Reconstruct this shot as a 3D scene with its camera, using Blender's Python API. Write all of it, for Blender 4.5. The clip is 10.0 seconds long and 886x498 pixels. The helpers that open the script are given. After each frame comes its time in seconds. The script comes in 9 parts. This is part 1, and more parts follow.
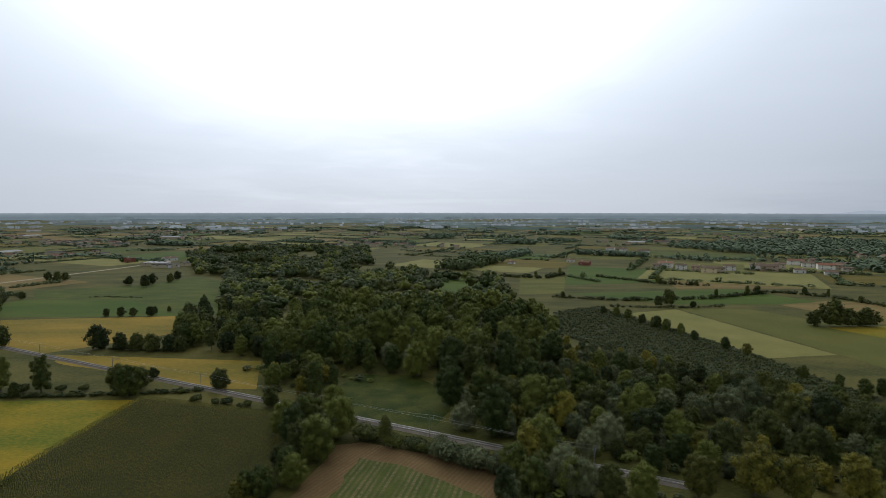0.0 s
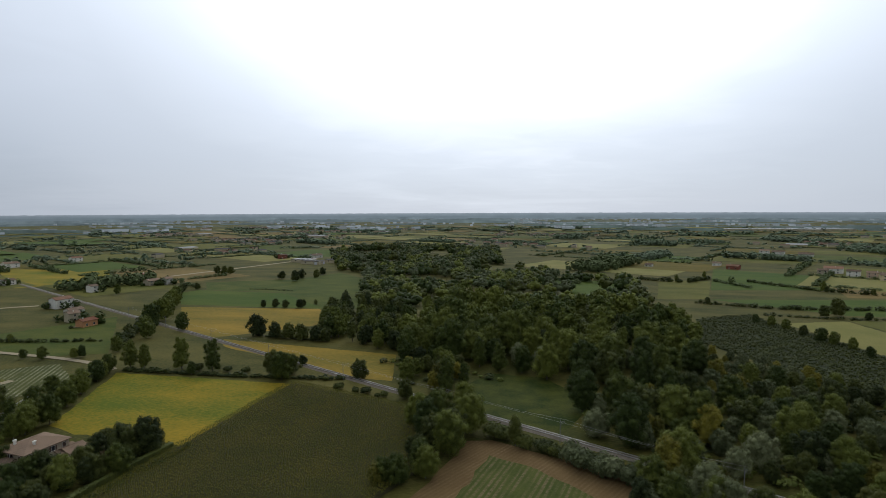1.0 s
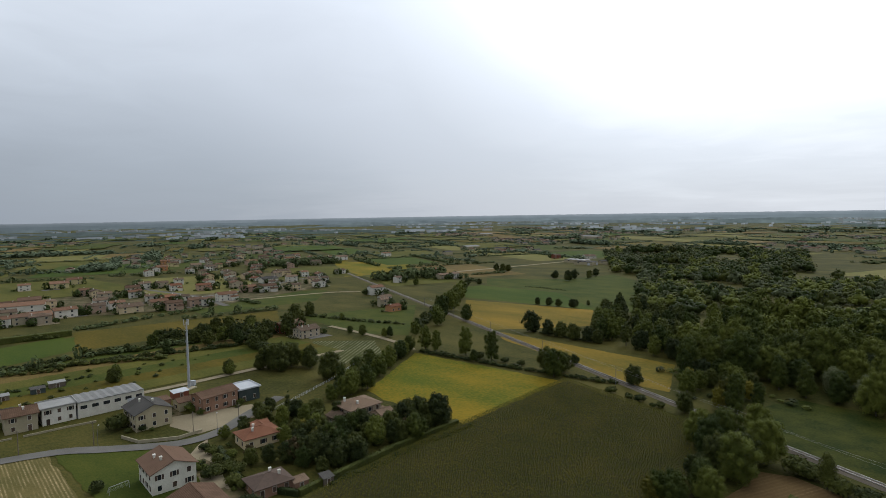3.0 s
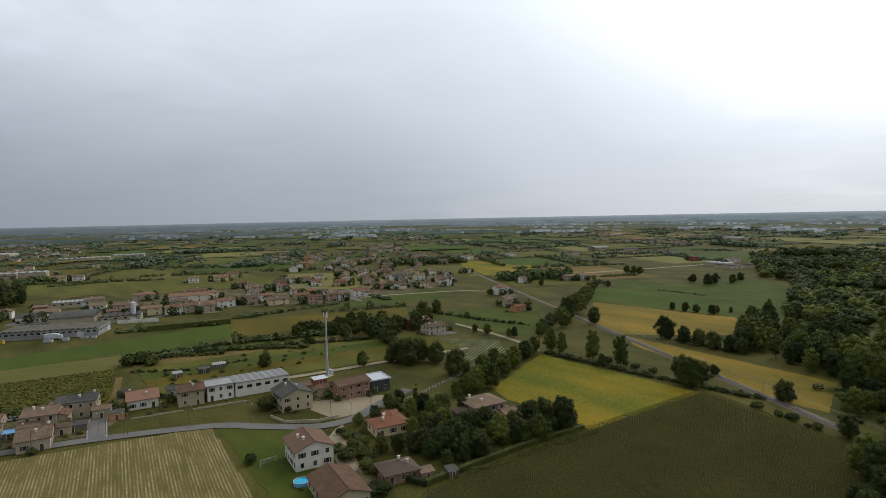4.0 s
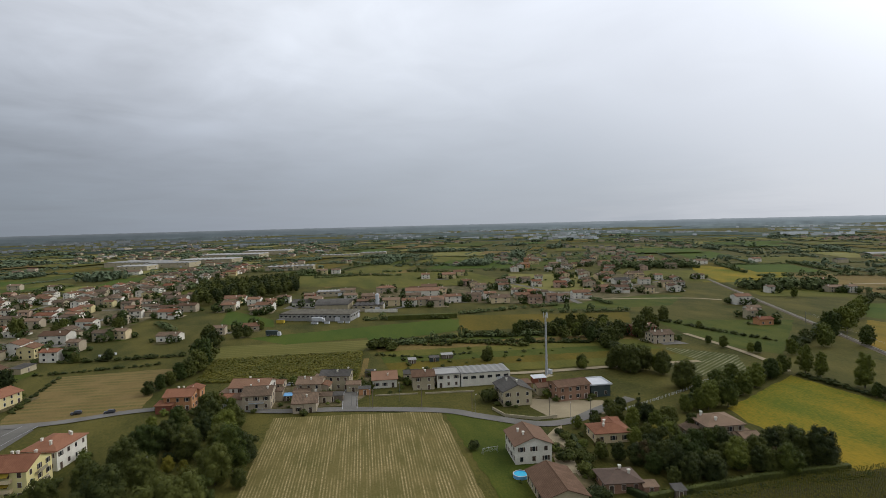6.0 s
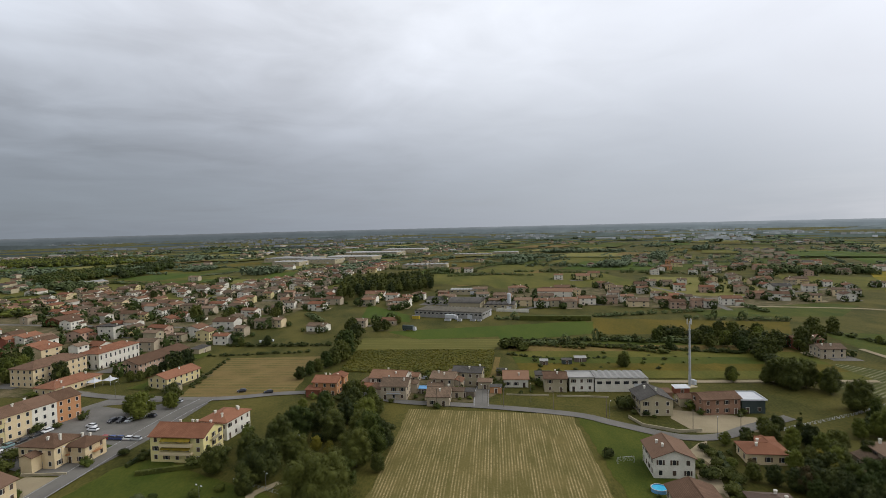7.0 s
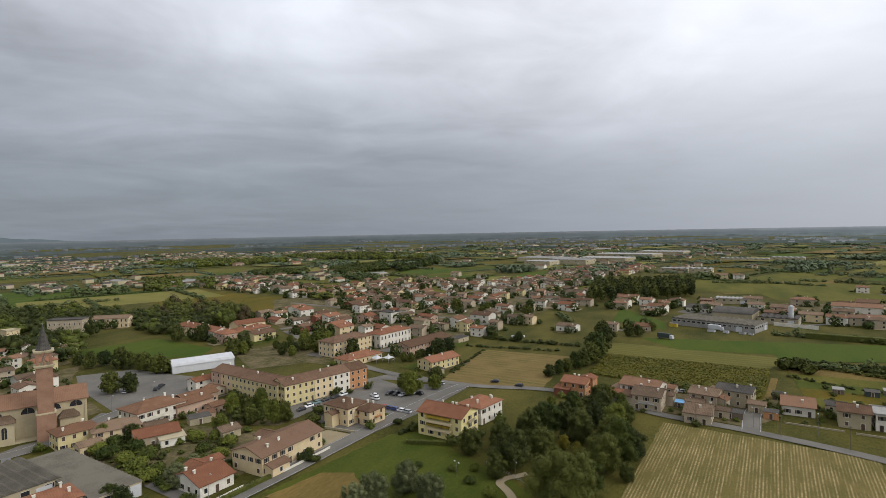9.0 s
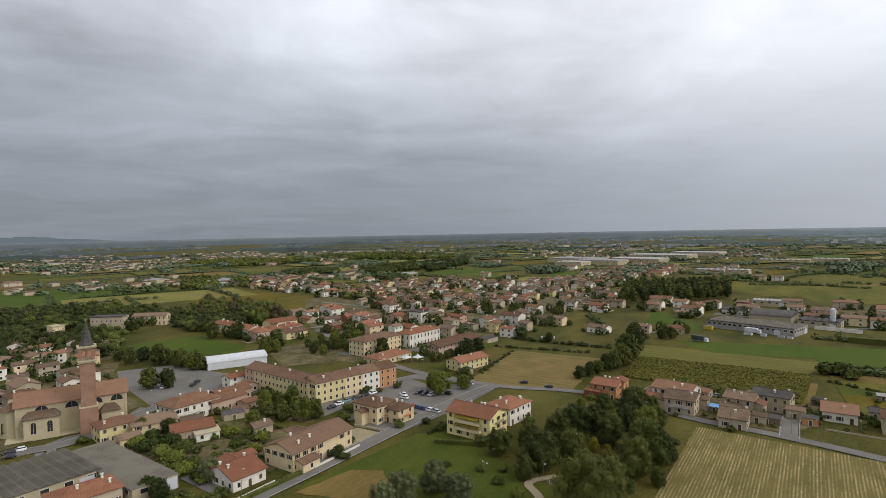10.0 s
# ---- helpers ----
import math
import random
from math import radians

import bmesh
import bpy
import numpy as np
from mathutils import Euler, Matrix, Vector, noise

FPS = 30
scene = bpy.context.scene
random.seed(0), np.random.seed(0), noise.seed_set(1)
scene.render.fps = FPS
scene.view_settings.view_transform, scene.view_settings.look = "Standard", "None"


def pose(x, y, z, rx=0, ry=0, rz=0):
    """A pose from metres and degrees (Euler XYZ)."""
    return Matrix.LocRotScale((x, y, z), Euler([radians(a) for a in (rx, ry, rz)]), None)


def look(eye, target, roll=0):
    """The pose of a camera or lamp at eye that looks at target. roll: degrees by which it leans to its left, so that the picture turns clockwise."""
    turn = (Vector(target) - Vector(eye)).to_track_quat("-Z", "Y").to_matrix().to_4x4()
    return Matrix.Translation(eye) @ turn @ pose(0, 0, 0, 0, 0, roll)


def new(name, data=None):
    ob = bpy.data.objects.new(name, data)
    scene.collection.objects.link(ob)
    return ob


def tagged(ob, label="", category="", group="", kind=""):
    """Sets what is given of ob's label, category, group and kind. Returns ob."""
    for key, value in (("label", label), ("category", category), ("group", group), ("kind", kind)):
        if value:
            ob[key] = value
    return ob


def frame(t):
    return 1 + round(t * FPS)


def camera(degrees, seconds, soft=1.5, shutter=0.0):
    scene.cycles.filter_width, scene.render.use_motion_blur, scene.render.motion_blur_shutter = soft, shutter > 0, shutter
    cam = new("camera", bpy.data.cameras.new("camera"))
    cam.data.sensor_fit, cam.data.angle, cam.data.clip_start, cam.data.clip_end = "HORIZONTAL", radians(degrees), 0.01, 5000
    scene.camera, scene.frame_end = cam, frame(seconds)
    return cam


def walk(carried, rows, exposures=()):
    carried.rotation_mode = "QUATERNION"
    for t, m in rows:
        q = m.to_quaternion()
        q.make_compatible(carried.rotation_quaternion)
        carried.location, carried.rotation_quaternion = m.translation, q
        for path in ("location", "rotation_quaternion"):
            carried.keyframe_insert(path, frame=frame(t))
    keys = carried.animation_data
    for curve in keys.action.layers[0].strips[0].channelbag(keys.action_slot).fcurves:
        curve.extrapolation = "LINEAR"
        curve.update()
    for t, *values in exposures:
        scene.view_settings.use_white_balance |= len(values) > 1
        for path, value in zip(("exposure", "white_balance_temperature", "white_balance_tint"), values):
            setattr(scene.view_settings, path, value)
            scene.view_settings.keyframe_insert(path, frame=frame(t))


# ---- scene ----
# camera: a hovering drone that turns to its left
cam = camera(76.85, 10.0, 0.8)
EYE = 74.0
ROWS = [
    (0.0,0.00,0.00,0.00,-4.00,0.05),
    (0.5,-0.44,-0.25,6.54,-4.00,-0.13),
    (1.0,-0.73,-0.55,13.25,-3.97,-0.23),
    (1.5,-0.90,-0.88,19.74,-3.92,-0.42),
    (2.0,-0.95,-1.25,26.59,-3.85,-0.53),
    (2.5,-0.90,-1.65,33.60,-3.72,-0.65),
    (3.0,-0.75,-2.05,40.75,-3.63,-0.94),
    (4.5,0.08,-3.27,59.20,-3.25,-1.23),
    (5.0,0.45,-3.65,64.57,-3.08,-1.38),
    (6.5,1.68,-4.56,82.22,-2.60,-1.39),
    (7.0,2.08,-4.76,89.29,-2.45,-1.38),
    (7.5,2.45,-4.91,96.50,-2.27,-1.30),
    (8.0,2.77,-4.98,104.12,-2.11,-1.19),
    (8.5,3.06,-4.97,111.44,-1.96,-1.15),
    (9.0,3.26,-4.86,114.61,-1.86,-1.10),
    (9.5,3.40,-4.65,116.46,-1.82,-1.05),
    (10.0,3.44,-4.33,117.68,-1.78,-1.07),
]


def drone(x, y, yaw, pitch, roll):
    return pose(x, y, EYE, 0, 0, yaw) @ pose(0, 0, 0, 90 + pitch) @ pose(0, 0, 0, 0, 0, roll)


EXPOSURES = [(0.0, -0.14, 5900, 8), (2.0, -0.14, 5950, 8), (3.5, -0.08, 6100, 8), (5.0, -0.02, 6200, 9), (6.5, 0.08, 6300, 10), (8.0, 0.20, 6450, 11), (10.0, 0.26, 6450, 11)]
walk(cam, [(t, drone(x, y, yaw, pitch, roll)) for t, x, y, yaw, pitch, roll in ROWS], EXPOSURES)

# ---- world and light: overcast, the sun hidden behind bright cloud ----
SUN_AZ, SUN_EL = radians(7), radians(36)
sun_dir = Vector((-math.sin(SUN_AZ) * math.cos(SUN_EL), math.cos(SUN_AZ) * math.cos(SUN_EL), math.sin(SUN_EL)))


def node(tree, kind, **inputs):
    n = tree.nodes.new(kind)
    for key, value in inputs.items():
        n.inputs[key.replace("_", " ")].default_value = value
    return n


def math_node(tree, op, a, b=None, c=None, clamp=False):
    n = tree.nodes.new("ShaderNodeMath")
    n.operation, n.use_clamp = op, clamp
    for i, v in enumerate((a, b, c)):
        if v is None:
            continue
        if isinstance(v, (int, float)):
            n.inputs[i].default_value = v
        else:
            tree.links.new(v, n.inputs[i])
    return n.outputs[0]


def ramp(tree, fac, stops, mode="LINEAR"):
    n = tree.nodes.new("ShaderNodeValToRGB")
    n.color_ramp.interpolation = mode
    els = n.color_ramp.elements
    while len(els) < len(stops):
        els.new(0.5)
    for e, (p, c) in zip(els, stops):
        e.position, e.color = p, (*c, 1)
    tree.links.new(fac, n.inputs[0])
    return n.outputs[0]


def mix(tree, fac, a, b, kind="MIX"):
    n = tree.nodes.new("ShaderNodeMix")
    n.data_type, n.blend_type = "RGBA", kind
    for sock, v in ((n.inputs[0], fac), (n.inputs[6], a), (n.inputs[7], b)):
        if isinstance(v, (int, float)):
            sock.default_value = v
        elif isinstance(v, tuple):
            sock.default_value = (*v, 1)
        else:
            tree.links.new(v, sock)
    return n.outputs[2]


world = bpy.data.worlds.new("overcast_sky")
scene.world = world
world.use_nodes = True
wt = world.node_tree
wt.nodes.clear()
coord = wt.nodes.new("ShaderNodeTexCoord").outputs["Generated"]
dot = wt.nodes.new("ShaderNodeVectorMath")
dot.operation = "DOT_PRODUCT"
wt.links.new(coord, dot.inputs[0])
dot.inputs[1].default_value = sun_dir
angle = math_node(wt, "ARCCOSINE", dot.outputs["Value"])
sep = wt.nodes.new("ShaderNodeSeparateXYZ")
wt.links.new(coord, sep.inputs[0])
# cloud layer: the direction met with a flat cloud base
base = math_node(wt, "ADD", math_node(wt, "MAXIMUM", sep.outputs[2], 0.0), 0.09)
comb = wt.nodes.new("ShaderNodeCombineXYZ")
wt.links.new(math_node(wt, "DIVIDE", sep.outputs[0], base), comb.inputs[0])
wt.links.new(math_node(wt, "DIVIDE", sep.outputs[1], base), comb.inputs[1])
soft = node(wt, "ShaderNodeTexNoise", Scale=0.26, Detail=4.0, Roughness=0.45, Distortion=1.0)
wt.links.new(comb.outputs[0], soft.inputs["Vector"])
wisp = node(wt, "ShaderNodeTexNoise", Scale=1.5, Detail=5.0, Roughness=0.55, Distortion=0.8)
wt.links.new(comb.outputs[0], wisp.inputs["Vector"])
cloud = math_node(wt, "ADD", math_node(wt, "MULTIPLY", soft.outputs[0], 0.76), math_node(wt, "MULTIPLY", wisp.outputs[0], 0.24))
# torn, streaky cloud that shows away from the sun
torn = node(wt, "ShaderNodeTexNoise", Scale=0.62, Detail=6.0, Roughness=0.5, Distortion=1.7)
wt.links.new(comb.outputs[0], torn.inputs["Vector"])
cloud = math_node(wt, "ADD", cloud, math_node(wt, "MULTIPLY", math_node(wt, "SUBTRACT", torn.outputs[0], 0.5), math_node(wt, "MULTIPLY_ADD", angle, 0.34, -0.22, clamp=True)))
ruffle = math_node(wt, "MULTIPLY", math_node(wt, "SUBTRACT", cloud, 0.5), 0.42)
far_off = math_node(wt, "DIVIDE", math_node(wt, "ADD", angle, ruffle), math.pi)
glow = ramp(wt, far_off, [
    (0.0, (2.1, 2.1, 2.1)), (0.145, (1.5, 1.5, 1.53)), (0.18, (1.12, 1.14, 1.19)), (0.215, (0.93, 0.95, 1.0)),
    (0.26, (0.80, 0.82, 0.87)), (0.32, (0.745, 0.765, 0.81)), (0.41, (0.725, 0.745, 0.785)), (0.50, (0.645, 0.665, 0.71)), (0.56, (0.565, 0.59, 0.635)), (0.64, (0.485, 0.51, 0.555)), (1.0, (0.41, 0.43, 0.47))])
# thicker, darker cloud low over the horizon, least so under the sun
low = ramp(wt, far_off, [(0.0, (0.8, 0.8, 0.8)), (0.20, (0.76, 0.76, 0.76)), (0.26, (0.80, 0.80, 0.80)), (0.34, (0.58, 0.60, 0.62)), (0.5, (0.47, 0.495, 0.525)), (0.62, (0.43, 0.46, 0.485)), (1.0, (0.43, 0.455, 0.48))])
height_in_sky = node(wt, "ShaderNodeMapRange")
height_in_sky.interpolation_type = "SMOOTHSTEP"
height_in_sky.inputs["From Min"].default_value, height_in_sky.inputs["From Max"].default_value = 0.0, 0.40
wt.links.new(sep.outputs[2], height_in_sky.inputs["Value"])
veil = mix(wt, height_in_sky.outputs[0], low, (1.08, 1.08, 1.08))
calm = math_node(wt, "MINIMUM", math_node(wt, "MAXIMUM", math_node(wt, "MULTIPLY_ADD", angle, 0.95, -0.55), 0.38), 1.05)
swing = math_node(wt, "MULTIPLY", math_node(wt, "MULTIPLY_ADD", height_in_sky.outputs[0], 0.75, 0.20), calm)
shade = math_node(wt, "MULTIPLY_ADD", math_node(wt, "SUBTRACT", cloud, 0.5), math_node(wt, "MULTIPLY", swing, 2.9), 1.0)
clouds = mix(wt, 1.0, mix(wt, 1.0, glow, veil, "MULTIPLY"), shade, "MULTIPLY")
sky = wt.nodes.new("ShaderNodeTexSky")
sky.sky_type, sky.sun_disc, sky.sun_elevation, sky.sun_rotation = "NISHITA", False, SUN_EL, -SUN_AZ
bg_sky = node(wt, "ShaderNodeBackground", Strength=0.06)
wt.links.new(sky.outputs[0], bg_sky.inputs[0])
bg_cloud = node(wt, "ShaderNodeBackground", Strength=1.0)
wt.links.new(clouds, bg_cloud.inputs[0])
cover = node(wt, "ShaderNodeMixShader", Fac=0.93)
wt.links.new(bg_sky.outputs[0], cover.inputs[1])
wt.links.new(bg_cloud.outputs[0], cover.inputs[2])
wo = wt.nodes.new("ShaderNodeOutputWorld")
wt.links.new(cover.outputs[0], wo.inputs[0])

sun = new("sun", bpy.data.lights.new("sun", "SUN"))
sun.data.energy, sun.data.angle, sun.data.color = 0.8, radians(25), (1.0, 0.97, 0.92)
sun.matrix_world = look(sun_dir * 300, (0, 0, 0))

# ---- materials ----


def surface(name, low, high, scale=0.5, rough=0.85, fine=8.0, bump=0.0, spec=0.3, metal=0.0, vary=0.0, island=0.0, stretch=None, detail=4.0, gain=2.6, courses=False):
    """Two tones mixed by a coarse and a fine noise; vary and island change the tone from object to object or piece to piece."""
    m = bpy.data.materials.new(name)
    m.use_nodes = True
    nt = m.node_tree
    bsdf = nt.nodes["Principled BSDF"]
    bsdf.inputs["Roughness"].default_value = rough
    bsdf.inputs["Specular IOR Level"].default_value = spec
    bsdf.inputs["Metallic"].default_value = metal
    geo = nt.nodes.new("ShaderNodeNewGeometry")
    vec = geo.outputs["Position"]
    if stretch:
        mp = nt.nodes.new("ShaderNodeMapping")
        mp.inputs["Rotation"].default_value[2] = radians(stretch[0])
        mp.inputs["Scale"].default_value = (stretch[1], stretch[2], 1)
        nt.links.new(vec, mp.inputs[0])
        vec = mp.outputs[0]
    n1 = node(nt, "ShaderNodeTexNoise", Scale=scale, Detail=detail, Roughness=0.6)
    n2 = node(nt, "ShaderNodeTexNoise", Scale=fine, Detail=3.0, Roughness=0.65)
    nt.links.new(vec, n1.inputs["Vector"])
    nt.links.new(vec, n2.inputs["Vector"])
    f = math_node(nt, "ADD", math_node(nt, "MULTIPLY", n1.outputs[0], 0.6), math_node(nt, "MULTIPLY", n2.outputs[0], 0.4))
    if island:
        f = math_node(nt, "ADD", f, math_node(nt, "MULTIPLY", math_node(nt, "SUBTRACT", geo.outputs["Random Per Island"], 0.5), island))
    if vary:
        info = nt.nodes.new("ShaderNodeObjectInfo")
        f = math_node(nt, "ADD", f, math_node(nt, "MULTIPLY", math_node(nt, "SUBTRACT", info.outputs["Random"], 0.5), vary))
    if courses:
        loc = nt.nodes.new("ShaderNodeTexCoord").outputs["Object"]
        for axis, step, k in (("Y", 0.38, 0.16), ("X", 0.55, 0.10)):
            w = node(nt, "ShaderNodeTexWave", Scale=0.314 / step, Distortion=0.6, Detail=1.0)
            w.bands_direction = axis
            nt.links.new(loc, w.inputs["Vector"])
            f = math_node(nt, "ADD", f, math_node(nt, "MULTIPLY", math_node(nt, "SUBTRACT", w.outputs[1], 0.5), k))
    f = math_node(nt, "MULTIPLY_ADD", f, gain, 0.5 - gain / 2, clamp=True)
    tone = mix(nt, f, low, high)
    nt.links.new(tone, bsdf.inputs["Base Color"])
    if bump:
        b = node(nt, "ShaderNodeBump", Strength=0.6, Distance=bump)
        nt.links.new(n2.outputs[0], b.inputs["Height"])
        nt.links.new(b.outputs[0], bsdf.inputs["Normal"])
    return m


def rows_surface(name, low, high, line, angle_deg, spacing, width=0.3, bump=0.1, patch=0.06, streak=0.5):
    """A field with crop rows: lines at a spacing in metres, broken along their length; streak is how unevenly they show."""
    m = surface(name, low, high, patch, 0.95, 1.2, bump, 0.1, detail=6)
    nt = m.node_tree
    bsdf = nt.nodes["Principled BSDF"]
    tone = bsdf.inputs["Base Color"].links[0].from_socket
    geo = nt.nodes.new("ShaderNodeNewGeometry")
    mp = nt.nodes.new("ShaderNodeMapping")
    mp.inputs["Rotation"].default_value[2] = radians(-angle_deg)
    nt.links.new(geo.outputs["Position"], mp.inputs[0])
    wave = node(nt, "ShaderNodeTexWave", Scale=0.314 / spacing, Distortion=0.5, Detail=2.0)
    wave.inputs["Detail Scale"].default_value = 0.3
    wave.bands_direction = "Y"
    nt.links.new(mp.outputs[0], wave.inputs["Vector"])
    run = nt.nodes.new("ShaderNodeMapping")
    run.inputs["Scale"].default_value = (0.05, 0.42 / spacing, 1)
    nt.links.new(mp.outputs[0], run.inputs[0])
    bands = node(nt, "ShaderNodeTexNoise", Scale=1.0, Detail=3.0, Roughness=0.6)
    nt.links.new(run.outputs[0], bands.inputs["Vector"])
    breaks = node(nt, "ShaderNodeTexNoise", Scale=0.9, Detail=6.0, Roughness=0.75)
    nt.links.new(geo.outputs["Position"], breaks.inputs["Vector"])
    rows_f = math_node(nt, "MULTIPLY_ADD", wave.outputs[1], 1.6, -0.7 + width, clamp=True)
    band_f = math_node(nt, "MULTIPLY_ADD", bands.outputs[0], 5.0 * streak, 0.5 - 2.5 * streak, clamp=True)
    f = math_node(nt, "MULTIPLY", math_node(nt, "MULTIPLY", rows_f, band_f), math_node(nt, "MULTIPLY_ADD", breaks.outputs[0], 3.6, -1.25, clamp=True))
    nt.links.new(mix(nt, f, tone, line), bsdf.inputs["Base Color"])
    return m


